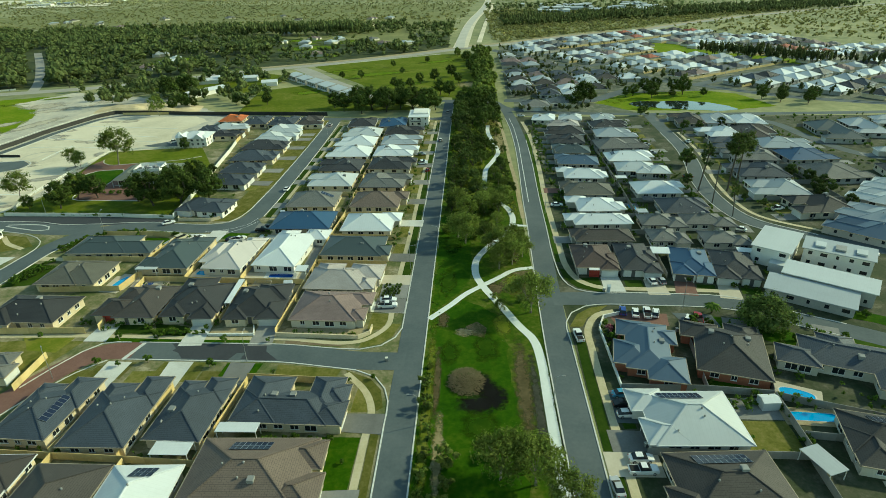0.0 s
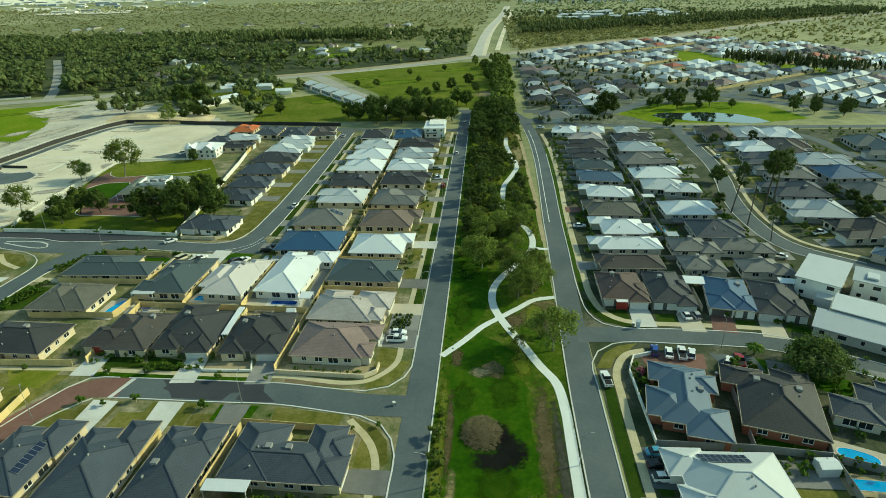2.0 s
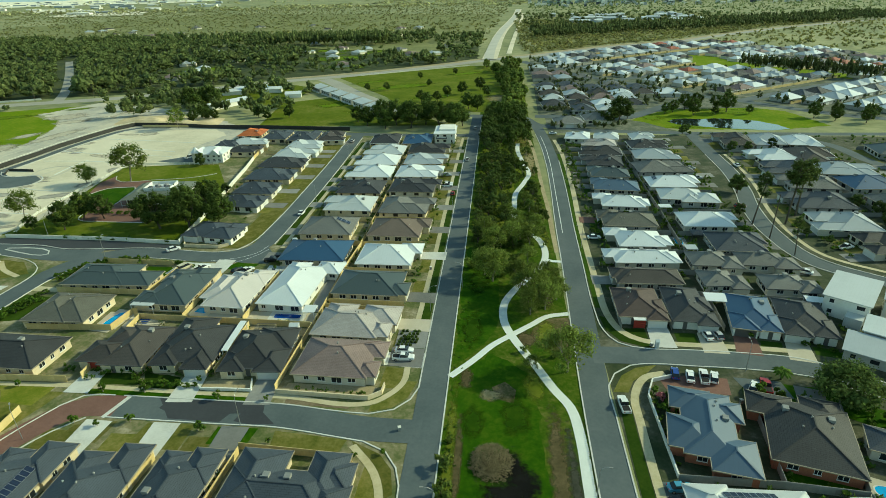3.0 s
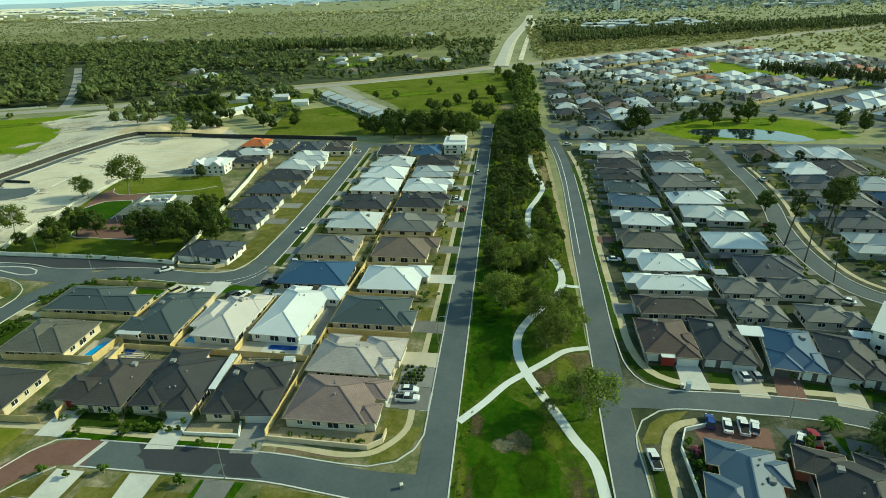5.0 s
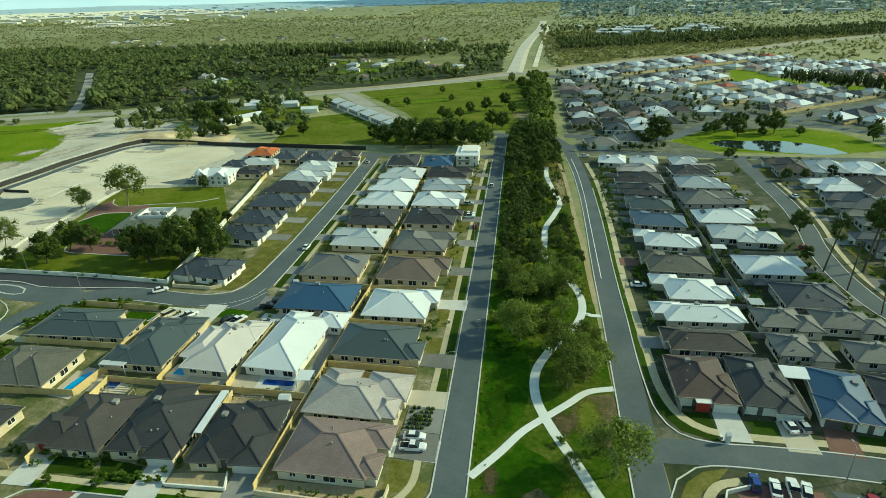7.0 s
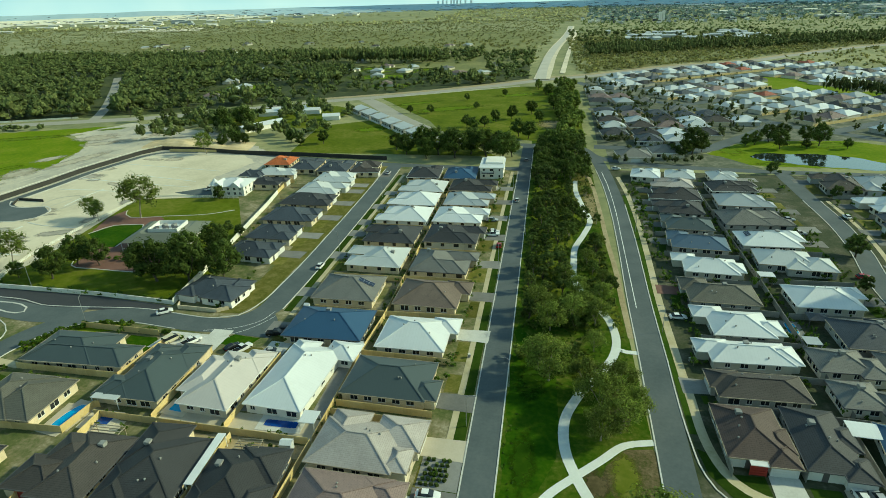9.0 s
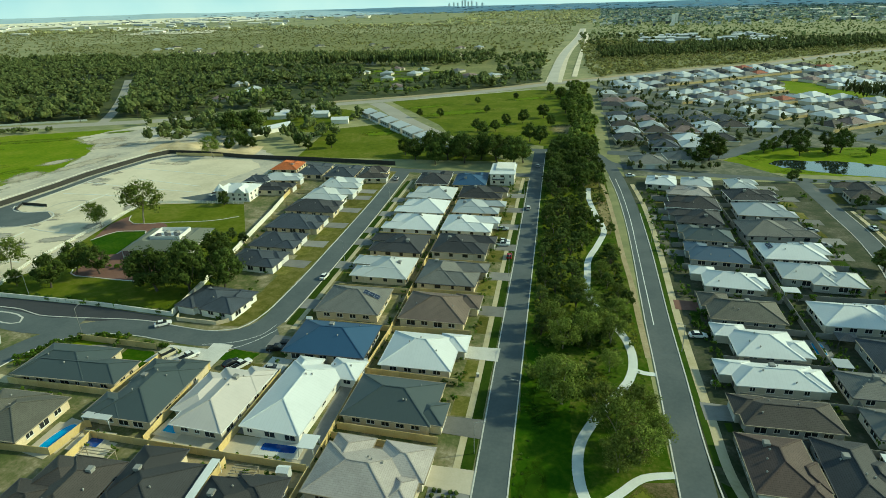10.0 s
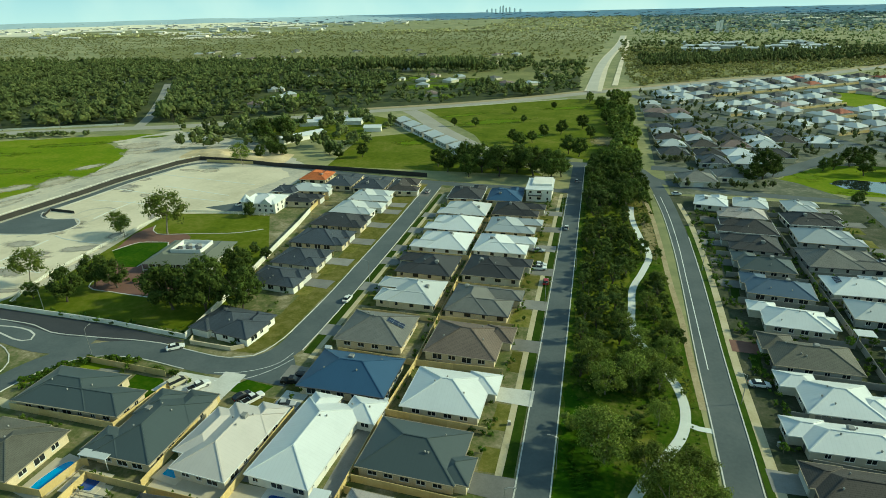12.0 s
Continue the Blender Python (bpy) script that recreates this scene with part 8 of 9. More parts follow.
def pergola(cx, cy, w, d, h, rot, mat="fascia_dark"):
    """Open rafters on posts."""
    t = thing("pergola", pose(cx, cy, 0, 0, 0, rot), "open dark timber pergola behind a house", "pergola", "pergolas behind the houses")
    for x in (-w / 2, w / 2):
        part("beam", Shape().box(x - 0.07, -d / 2, h, x + 0.07, d / 2, h + 0.2), mat, t)
        for y in (-d / 2 + 0.1, d / 2 - 0.1):
            part("post", Shape().box(x - 0.06, y - 0.06, 0, x + 0.06, y + 0.06, h), mat, t)
    n = int(d / 0.7)
    for k in range(n + 1):
        y = -d / 2 + d * k / n
        part("rafter", Shape().box(-w / 2 - 0.2, y - 0.05, h + 0.2, w / 2 + 0.2, y + 0.05, h + 0.34), mat, t)


pergola(-77.6, 143.9, 6.4, 2.2, 2.5, 0, "fascia_tan")
pergola(-47.2, 144.0, 4.6, 2.8, 2.5, 3, "fascia_tan")
_t = thing("gazebo", pose(77.3, 209.0, 0, 0, 0, -4), "dark hip-roofed garden gazebo on posts", "gazebo")
_s, _l, _ = hip(-2.4, 2.4, -2.2, 2.2, 2.3)
part("roof", _s, "tile_slate", _t)
for _x in (-2.1, 2.1):
    for _y in (-1.9, 1.9):
        part("post", Shape().box(_x - 0.07, _y - 0.07, 0, _x + 0.07, _y + 0.07, 2.32), "fascia_dark", _t)
_t = thing("porch_screen", pose(46.4, 152.5, 0, 0, 0, -2), "red slatted porch screen under a white slab", "screen")
for _k in range(4):
    part("slat", Shape().box(-1.3, -0.1, 0.15 + 0.55 * _k, 1.3, 0.1, 0.62 + 0.55 * _k), "garage_red", _t)
for _x in (-1.36, 1.36):
    part("post", Shape().box(_x - 0.06, -0.12, 0, _x + 0.06, 0.12, 2.4), "garage_red", _t)
part("slab", Shape().box(-1.5, -0.3, 2.4, 1.5, 1.2, 2.55), "fascia_white", _t)


def pool(cx, cy, w, d, rot, water, deck, label, round_end=False):
    """Water below a pale raised coping, in a paved surround."""
    t = thing("swimming_pool", pose(cx, cy, 0, 0, 0, rot), label, "pool", "back garden pools")
    part("surround", Shape().box(-w / 2 - 1.3, -d / 2 - 1.3, 0.01, w / 2 + 1.3, d / 2 + 1.3, 0.12), deck, t)
    n, pts = 28, []
    for k in range(n):
        a = 6.2832 * k / n
        e = 0.8 if round_end else 0.25
        pts.append((w / 2 * math.copysign(abs(math.cos(a)) ** e, math.cos(a)), d / 2 * math.copysign(abs(math.sin(a)) ** e, math.sin(a))))
    part("water", Shape().face([(x, y, 0.135) for x, y in pts]), water, t)
    s = Shape()
    for (ax, ay), (bx, by) in zip(pts, pts[1:] + pts[:1]):
        k = 1 + 0.5 / max(w, d) * 1.2
        s.face([(ax, ay, 0.17), (bx, by, 0.17), (bx * k, by * k, 0.17), (ax * k, ay * k, 0.17)][::-1])
        s.face([(ax, ay, 0.12), (bx, by, 0.12), (bx, by, 0.17), (ax, ay, 0.17)])
        s.face([(ax * k, ay * k, 0.17), (bx * k, by * k, 0.17), (bx * k, by * k, 0.12), (ax * k, ay * k, 0.12)])
    part("coping", s, "concrete", t)


pool(-91.4, 148.8, 3.1, 8.2, -10, "pool_water", "drive_cream", "light blue garden pool in cream paving", True)
pool(-83.8, 149.0, 4.8, 3.2, 0, "pool_deep", "drive_cream", "deep blue garden pool in cream paving")
pool(-69.6, 155.0, 3.2, 2.4, -6, "pool_water", "drive_cream", "small light blue garden pool")
pool(-45.0, 153.2, 7.2, 2.0, 0, "pool_deep", "concrete", "narrow deep blue lap pool")
pool(78.2, 102.4, 6.6, 3.0, -24, "pool_water", "drive_cream", "bright blue pool in cream paving", True)
pool(77.8, 95.6, 8.8, 2.4, -4, "pool_water", "sandy_track", "long bright blue pool in tan paving")
pool(84.6, 76.4, 5.2, 3.4, -10, "pool_water", "drive_cream", "bright blue garden pool")
pool(70.6, 206.0, 2.4, 5.0, -4, "pool_water", "drive_grey", "blue garden pool beside the fence")
patch("back_paving", rect(-36, 141, -15, 157), 0.0335, "drive_cream", "cream paving and sand behind the houses", "paving", 0.4)
patch("front_yard_sand", [(-35.6, 122.6), (-16.6, 121.6), (-15, 125.6), (-35.6, 126)], 0.0335, "sandy_track", "dry sandy yard inside the wall", "soil", 0.2)
patch("gravel_court", [(-14, 141.0), (-6.4, 140.6), (-6.4, 149), (-14, 150)], 0.049, "drive_grey", "grey gravel garden with dark planting", "paving")
patch("car_bay", [(-14.4, 133.4), (-6.4, 133.0), (-6.4, 140.4), (-14.4, 140.8)], 0.0925, "drive_grey", "grey paved parking bay", "paving")
patch("car_bay", [(46, 133.8), (61, 133.0), (60, 127.4), (47, 128.6)], 0.049, "paver_red", "red paved parking bay", "paving")
patch("car_bay", [(62.4, 133.6), (72, 132.6), (72.4, 127), (64, 127.6)], 0.049, "asphalt", "dark asphalt parking bay", "paving")
patch("car_bay", [(39.6, 93.4), (44.4, 93.2), (44.6, 103), (39.8, 103)], 0.0925, "asphalt", "dark asphalt parking bay", "paving")
patch("car_bay", [(35.2, 80.0), (45, 80.0), (45, 85.6), (35.2, 85.8)], 0.0930, "drive_cream", "tan paved parking bay", "paving")
patch("side_yard", [(62, 85.4), (72, 85.2), (72, 94.2), (62, 94.6)], 0.049, "lawn_dry", "rough dry lawn", "grass", 0.2)
patch("side_yard", [(62, 94.8), (72.2, 94.6), (72.2, 101), (62.4, 101)], 0.049, "drive_grey", "grey paved side yard", "paving", 0.1)
patch("side_yard", [(60.6, 103.2), (73, 101.8), (72.6, 106), (61.6, 108)], 0.049, "grass", "green back lawn", "grass", 0.2)
for _k, (_x, _y) in enumerate((a, b) for a in (-13.2, -12.2, -11.2, -10.2, -9.2) for b in (141.8, 143.0, 144.2, 145.4, 146.6, 147.8)):
    if _k % 7 != 3:
        _t = tagged(part("box_plant", Shape().box(-0.35, -0.3, 0, 0.35, 0.3, 0.45).box(-0.25, -0.2, 0.45, 0.25, 0.2, 0.6), "leaf_dark"), "clipped dark box plant in gravel", "plant", "rows of box plants")
        _t.matrix_basis = pose(_x + 0.2 * ((_k * 7) % 3), _y, 0, 0, 0, _k * 17)

# brush heap on the burnt ground
_r = random.Random(77)
_s = Shape()
for _ in range(1500):
    a, q = _r.uniform(0, 6.28), math.sqrt(_r.random())
    x, y = 10.0 + 3.9 * q * math.cos(a), 105.4 + 4.6 * q * math.sin(a)
    z = 0.1 + 1.7 * (1 - q * q) * _r.random()
    b, ln = _r.uniform(0, 6.28), _r.uniform(0.3, 0.9)
    _s.beam((x, y, z), (x + ln * math.cos(b), y + ln * math.sin(b), z + _r.uniform(-0.12, 0.3)), 0.06, 0.06)
tagged(part("brush_heap", _s, "brushwood"), "heap of dry brown cut branches on grass", "brush heap")

# grass tufts in the strip
_pts = []
for _ in range(2600):
    x, y = _r.uniform(0.8, 28), _r.uniform(60, 330)
    if off_path(x, y, 1.5) and (y > 172 or x < 3.6):
        _pts.append((x, y, _r.uniform(0.12, 0.3), _r.uniform(0.25, 0.6)))
for k in range(200):
    _pts.append((28.15 + _r.uniform(-0.12, 0.12), 20 + k * 0.52, 0.4, 0.24))
woods("grass_tufts", _pts, "leaf_grass", "rough grass tufts in the park strip", 5, 0.7, 1, False, "grass")



def off_street(x, y):
    """True on the winding eastern streets."""
    for line in ([(137, 170), (118, 182), (107, 192), (103.5, 214), (105.5, 238), (110, 258), (113.5, 282), (115, 312), (117, 356)], [(117, 335), (140, 347), (175, 335), (182, 300), (190, 270), (230, 240)]):
        for (ax, ay), (bx, by) in zip(line, line[1:]):
            t = max(0, min(1, ((x - ax) * (bx - ax) + (y - ay) * (by - ay)) / ((bx - ax) ** 2 + (by - ay) ** 2)))
            if math.hypot(x - ax - t * (bx - ax), y - ay - t * (by - ay)) < 5.6:
                return True
    return False


_pts = []
for _ in range(700):
    side = _r.random()
    if side < 0.55:
        x, y = _r.choice((-36.4, -34.6, -14.2, -57.0, -13.0, -103.0, -84.0, -58.6)) + _r.uniform(-0.5, 0.5), _r.uniform(178, 340)
    elif side < 0.8:
        x, y = _r.choice((45.4, 46.4, 68.6, 70.6, 97.0, 71.6)) + _r.uniform(-0.8, 0.8), _r.uniform(170, 335)
    else:
        x, y = _r.uniform(62, 150), _r.uniform(85, 330)
        if abs(x - 104) < 6 or abs(y - 140) < 6:
            continue
    if x < -60 and 182 < y < 197 or off_street(x, y):
        continue
    _pts.append((x, y, _r.uniform(0.6, 2.2), _r.uniform(0.4, 1.1)))
for _a in ((-36, 149.2, -36, 176), (-86, 151, -40, 150), (-85, 147.6, -40, 146), (-87, 84.4, -40, 83), (-88, 160, -116, 161), (-54, 126, -54, 146), (-70.6, 127, -70.6, 146), (-40, 90, -39, 103), (43.4, 104, 43.4, 126), (62, 104, 64, 124), (74, 84, 73, 100), (80, 104, 84, 122), (-16, 122.6, -34, 123.6)):
    for k in range(16):
        t = _r.random()
        _pts.append((_a[0] + (_a[2] - _a[0]) * t + _r.uniform(-0.4, 0.4), _a[1] + (_a[3] - _a[1]) * t + _r.uniform(-0.4, 0.4), _r.uniform(0.5, 1.6), _r.uniform(0.35, 0.9)))
for _x, _y in [(-81.4, 124.8), (-81.3, 126.5), (-80.5, 127.5), (-78.1, 127.3), (-75.5, 127.2), (-72.8, 127.0), (-71.0, 125.6), (-69.0, 123.8), (-68.3, 128.9), (-65.6, 128.8), (-61.5, 126.9), (-69.6, 126.9), (-69.4, 128.1), (-56.0, 129.6), (-55.4, 127.7), (-55.4, 125.8), (-60.1, 124.2), (-61.0, 123.4), (-89.2, 126.7), (-89.3, 128.2), (-87.6, 127.1), (-64.1, 128.2), (-74.1, 128.1), (-77.2, 127.9), (-78.8, 126.3)]:
    for k in range(3):
        _pts.append((_x + _r.uniform(-0.8, 0.8), _y + _r.uniform(-0.5, 0.5), _r.uniform(0.7, 1.9), _r.uniform(0.5, 1.0)))
for _ in range(620):
    x, y = _r.uniform(108, 235), _r.uniform(190, 345)
    if off_street(x, y):
        continue
    _pts.append((x, y, _r.uniform(0.6, 2.4), _r.uniform(0.5, 1.5)))
for _ in range(160):
    x, y = _r.choice((71.0, 96.0, 97.0, 45.2)) + _r.uniform(-1.4, 1.4), _r.uniform(168, 335)
    _pts.append((x, y, _r.uniform(0.6, 2.2), _r.uniform(0.4, 1.2)))
for k in range(130):
    t = _r.random()
    _pts.append((-164 + 65 * t, 202.4 - 3.6 * t + _r.uniform(-0.3, 0.4), _r.uniform(0.6, 1.3), _r.uniform(0.5, 0.9)))
for _ in range(5200):
    x, y = _r.uniform(42.5, 101), _r.uniform(86, 338)
    if off_street(x, y) or any(abs(x - a) < c and abs(y - b) < d for a, b, c, d in FOOT):
        continue
    if y < 128 and x < 48 or 127 < y < 151 or noise.noise(Vector((x / 4, y / 6, 4))) < 0.12 or x > 96 and _r.random() < 0.5:
        continue
    _pts.append((x, y, _r.uniform(0.5, 2.4), _r.uniform(0.4, 1.2)))
    if len(_pts) > 3100:
        break
woods("garden_shrubs", _pts, "leaf_green", "green shrubs along the garden fences", 14, 0.42, 3, False, "shrubs")
_pts = []
for _ in range(1500):
    x, y = _r.uniform(2, 28), _r.uniform(194, 335)
    if off_path(x, y, 1.7) and (noise.noise(Vector((x / 7, y / 9, 2))) > -0.12) and not (x > 22 and 262 < y < 322):
        _pts.append((x, y, _r.uniform(0.5, 1.9), _r.uniform(0.6, 1.5)))
woods("park_scrub", _pts, "leaf_scrub", "olive scrub under the park trees", 14, 0.4, 3, False, "shrubs")

# ---------------- vehicles ----------------


def loft(s, secs, m=0):
    """Joins upright cross-sections (x, half width, z low, z high, half width at top)."""
    rings = [[(x, -w, a), (x, -w * 1.0, (a + b) / 2), (x, -t, b), (x, t, b), (x, w, (a + b) / 2), (x, w, a)] for x, w, a, b, t in secs]
    for A, B in zip(rings, rings[1:]):
        for k in range(6):
            j = (k + 1) % 6
            s.face([A[k], B[k], B[j], A[j]], m)
    s.face(rings[0], m).face(rings[-1][::-1], m)
    return s


CARS = {}


def car(paint, x, y, rz, kind="sedan"):
    """kind: sedan, hatch, ute or van. It faces +x at rz = 0."""
    m = pose(x, y, 0.09, 0, 0, rz)
    k = (paint, kind)
    if k in CARS:
        return copy_thing(CARS[k], m)
    word = {"sedan": "sedan", "hatch": "hatchback", "ute": "dual-cab utility", "van": "van"}[kind]
    c = thing("car", m, f"parked {paint} {word} on a driveway or kerb", "car", "parked cars")
    col = "car_" + paint
    if kind == "ute":
        body = [(-2.6, 0.86, 0.4, 0.95, 0.84), (-2.4, 0.9, 0.35, 1.0, 0.88), (-0.6, 0.92, 0.32, 1.0, 0.9), (1.2, 0.92, 0.32, 1.05, 0.88), (2.3, 0.88, 0.35, 0.98, 0.8), (2.6, 0.8, 0.45, 0.85, 0.7)]
        cabin = [(-0.75, 0.82, 1.0, 1.05, 0.8), (-0.6, 0.82, 1.0, 1.7, 0.68), (0.5, 0.82, 1.0, 1.72, 0.68), (1.25, 0.8, 1.0, 1.08, 0.74)]
        top = (-0.55, 0.5, 0.66, 1.73)
    elif kind == "van":
        body = [(-2.3, 0.86, 0.4, 1.1, 0.86), (-2.2, 0.9, 0.35, 1.15, 0.88), (1.5, 0.9, 0.35, 1.15, 0.88), (2.2, 0.86, 0.38, 0.95, 0.78), (2.4, 0.8, 0.45, 0.8, 0.7)]
        cabin = [(-2.25, 0.86, 1.1, 1.85, 0.78), (0.6, 0.86, 1.1, 1.9, 0.76), (1.6, 0.84, 1.1, 1.18, 0.78)]
        top = (-2.2, 0.6, 0.75, 1.91)
    else:
        e = 2.25 if kind == "sedan" else 2.0
        body = [(-e, 0.76, 0.42, 0.85, 0.68), (-e + 0.25, 0.86, 0.34, 0.96, 0.8), (0, 0.9, 0.3, 0.98, 0.84), (1.2, 0.9, 0.32, 0.94, 0.82), (2.0, 0.84, 0.36, 0.78, 0.72), (2.25, 0.74, 0.44, 0.66, 0.62)]
        rear = -1.7 if kind == "sedan" else -1.9
        cabin = [(rear, 0.76, 0.9, 0.98, 0.72), (rear + 0.6, 0.78, 0.9, 1.44, 0.6), (0.2, 0.78, 0.9, 1.46, 0.6), (1.0, 0.78, 0.9, 0.98, 0.72)]
        top = (rear + 0.62, 0.18, 0.58, 1.47)
    part("body", loft(Shape(), body), col, c)
    part("cabin_glass", loft(Shape(), cabin), "glass_dark", c)
    part("roof", Shape().box(top[0], -top[2], top[3] - 0.04, top[1], top[2], top[3] + 0.02), col, c)
    if kind == "ute":
        part("tray", Shape().box(-2.45, -0.74, 1.001, -0.85, 0.74, 1.03), "tyre", c)
    front, back = body[-1][0], body[0][0]
    tyre = Shape()
    for s in (-1, 1):
        tyre_ring = [(math.cos(6.2832 * q / 14) * 0.33, math.sin(6.2832 * q / 14) * 0.33) for q in range(14)]
    tyre.face([(px, 0.11, pz) for px, pz in tyre_ring]).face([(px, -0.11, pz) for px, pz in tyre_ring][::-1])
    for (ax, az), (bx, bz) in zip(tyre_ring, tyre_ring[1:] + tyre_ring[:1]):
        tyre.face([(ax, -0.11, az), (bx, -0.11, bz), (bx, 0.11, bz), (ax, 0.11, az)])
    rim = Shape()
    rim.face([(px * 0.6, 0.118, pz * 0.6) for px, pz in tyre_ring]).face([(px * 0.6, -0.118, pz * 0.6) for px, pz in tyre_ring][::-1])
    tm, rm = tyre.mesh("wheel", ["tyre"]), rim.mesh("rim", ["steel"])
    for wx in (back + 0.85, front - 0.9):
        for wy in (-0.8, 0.8):
            w = part("wheel", tm, [], c)
            w.matrix_basis = pose(wx, wy, 0.33)
            part("rim", rm, [], w)
    for wy in (-0.55, 0.55):
        part("headlight", Shape().box(front - 0.12, wy - 0.16, 0.6, front + 0.01, wy + 0.16, 0.74), "lamp_clear", c)
        part("tail_light", Shape().box(back - 0.02, wy - 0.14, 0.7, back + 0.1, wy + 0.14, 0.88), "lamp_red", c)
    CARS[k] = c
    return c


for _c in (("white", -11.2, 138.9, 2, "sedan"), ("white", -11.0, 136.0, 2, "ute"), ("blue", 50.0, 133.4, 80, "hatch"), ("white", 53.0, 132.6, 78, "sedan"), ("white", 55.9, 132.6, 80, "ute"), ("white", 58.0, 132.4, 72, "hatch"), ("white", 65.2, 129.6, 60, "hatch"), ("red", 67.9, 130.2, 80, "ute"), ("white", 36.9, 122.4, 94, "ute"), ("white", 61.8, 149.2, 96, "sedan"), ("silver", 64.4, 149.4, 96, "hatch"),
           ("white", -98.0, 192.6, 40, "sedan"), ("cream", -87.0, 179.4, 62, "van"), ("white", -81.4, 179.2, 58, "ute"), ("black", -69.4, 178.0, 62, "hatch"), ("white", -66.4, 177.8, 62, "ute"), ("silver", -58.2, 177.6, 14, "sedan"), ("black", -61.0, 185.8, 10, "ute"), ("black", -59.4, 188.2, 8, "hatch"), ("white", -48.8, 180.6, 160, "van"),
           ("white", -4.4, 300.0, 92, "hatch"), ("silver", -12.6, 275.2, 4, "sedan"), ("white", -11.2, 260.4, 4, "ute"), ("white", -11.0, 263.2, 4, "sedan"), ("red", -8.0, 250.4, 92, "hatch"), ("white", 43.2, 207.6, 4, "sedan"), ("cyan", 42.4, 101.4, 6, "sedan"), ("black", 41.9, 98.4, 6, "sedan"), ("white", 41.9, 95.4, 4, "hatch"), ("white", 41.6, 83.9, 2, "sedan"), ("white", 41.3, 81.2, 2, "ute"), ("silver", 35.9, 77.4, 96, "sedan"),
           ("white", -64.6, 227.0, 88, "sedan"), ("red", 101.6, 238.6, 4, "hatch"), ("white", 98.0, 186.4, 150, "hatch"), ("white", 100.4, 184.6, 150, "sedan"), ("white", 121.0, 202.6, 20, "ute"), ("white", 131.4, 166.4, 148, "sedan"), ("silver", -3.0, 366.0, 90, "hatch"), ("white", -148.6, 303.0, 70, "ute"), ("white", 119.6, 292.0, 94, "sedan"), ("silver", 96.0, 272.6, 4, "ute"), ("silver", 97.6, 287.0, 4, "sedan"), ("white", 41.4, 352.6, 10, "sedan"), ("silver", -70.4, 336.0, 90, "sedan")):
    car(*_c)

# ---------------- walls and fences ----------------


def fence(line, mat, label, high=1.8, module=2.9, low_wall=False):
    """Sheet panels with a top rail, between posts, along the corners given."""
    f = thing("fence", pose(line[0][0], line[0][1], 0), label, "fence", "garden fences")
    ox, oy = line[0]
    meshes = {}
    for (ax, ay), (bx, by) in zip(line, line[1:]):
        ln = math.hypot(bx - ax, by - ay)
        n = max(1, round(ln / module))
        u = round(ln / n, 3)
        if u not in meshes:
            if low_wall:
                p = Shape().box(0.02, -0.11, 0, u - 0.02, 0.11, high).box(0.0, -0.15, high, u, 0.15, high + 0.08)
            else:
                p = Shape().box(0.0, -0.03, 0.04, u, 0.03, high - 0.06).box(0.0, -0.05, high - 0.06, u, 0.05, high + 0.02)
            q = Shape().box(-0.04, -0.055, 0, 0.04, 0.055, high - 0.064)
            meshes[u] = p.mesh("panel", [mat]), q.mesh("post", [mat])
        rz = math.degrees(math.atan2(by - ay, bx - ax))
        for k in range(n):
            t = k / n
            m = pose(ax - ox + (bx - ax) * t, ay - oy + (by - ay) * t, 0, 0, 0, rz)
            part("panel", meshes[u][0], [], f).matrix_basis = m
            if not low_wall and module < 5:
                part("post", meshes[u][1], [], f).matrix_basis = m


TAN = ("fence_tan", "tan sheet-metal fence between gardens")
GREY = ("fence_grey", "grey sheet-metal fence between gardens")
for _l in ([(-86, 150), (-37, 148.3)], [(-83.4, 124.6), (-84.4, 149.9)], [(-112, 143.6), (-89, 144.3), (-88, 152.6), (-86.8, 152.8)], [(-37.3, 123), (-36.5, 148.2)], [(-36.3, 148.6), (-36.0, 179.6), (-34.8, 198.6)], [(-35.8, 157.6), (-14.6, 156.2)], [(-35.8, 179.6), (-13.6, 178.4)], [(-55.6, 199.8), (-35, 198.7)], [(-34.6, 198.7), (-13.6, 199.3)],
           [(-86, 83), (-54, 81.5), (-38, 80.6)], [(-54.3, 82), (-53.0, 102)], [(-68, 83), (-65.2, 102)], [(-39.4, 81), (-37.7, 104.6)], [(-38, 105.6), (-16.4, 104.2), (-14.6, 101.6)], [(-52.6, 81), (-52.8, 62)], [(-66.8, 82), (-67, 62)], [(-38.4, 80), (-38.8, 62)], [(-53.4, 128), (-53.2, 147.8)], [(-69.8, 128), (-70, 148.6)], [(-55.8, 150), (-55.2, 176)], [(-72.6, 150.4), (-73.6, 176)], [(-118, 163.2), (-90, 162.7), (-88, 178)], [(-116, 182.6), (-92, 181.4)], [(-89, 113), (-88.4, 101)], [(-112, 122.6), (-86, 123.2)]):
    fence(_l, *TAN)
fence([(-37, 122.2), (-16.4, 121.2), (-13.8, 123.2), (-13.6, 126)], "brick_cream", "low cream block wall round the corner house", 1.1, 3.0, True)
fence([(-35.6, 160.5), (-14.4, 159.4)], *TAN)
fence([(-55.1, 123.4), (-54.0, 122.3), (-42.6, 122.5), (-43.8, 126.2)], "render_white", "low cream garden wall with piers", 0.7, 2.2, True)
fence([(-34.9, 199), (-35.2, 340)], *TAN, module=5.8)
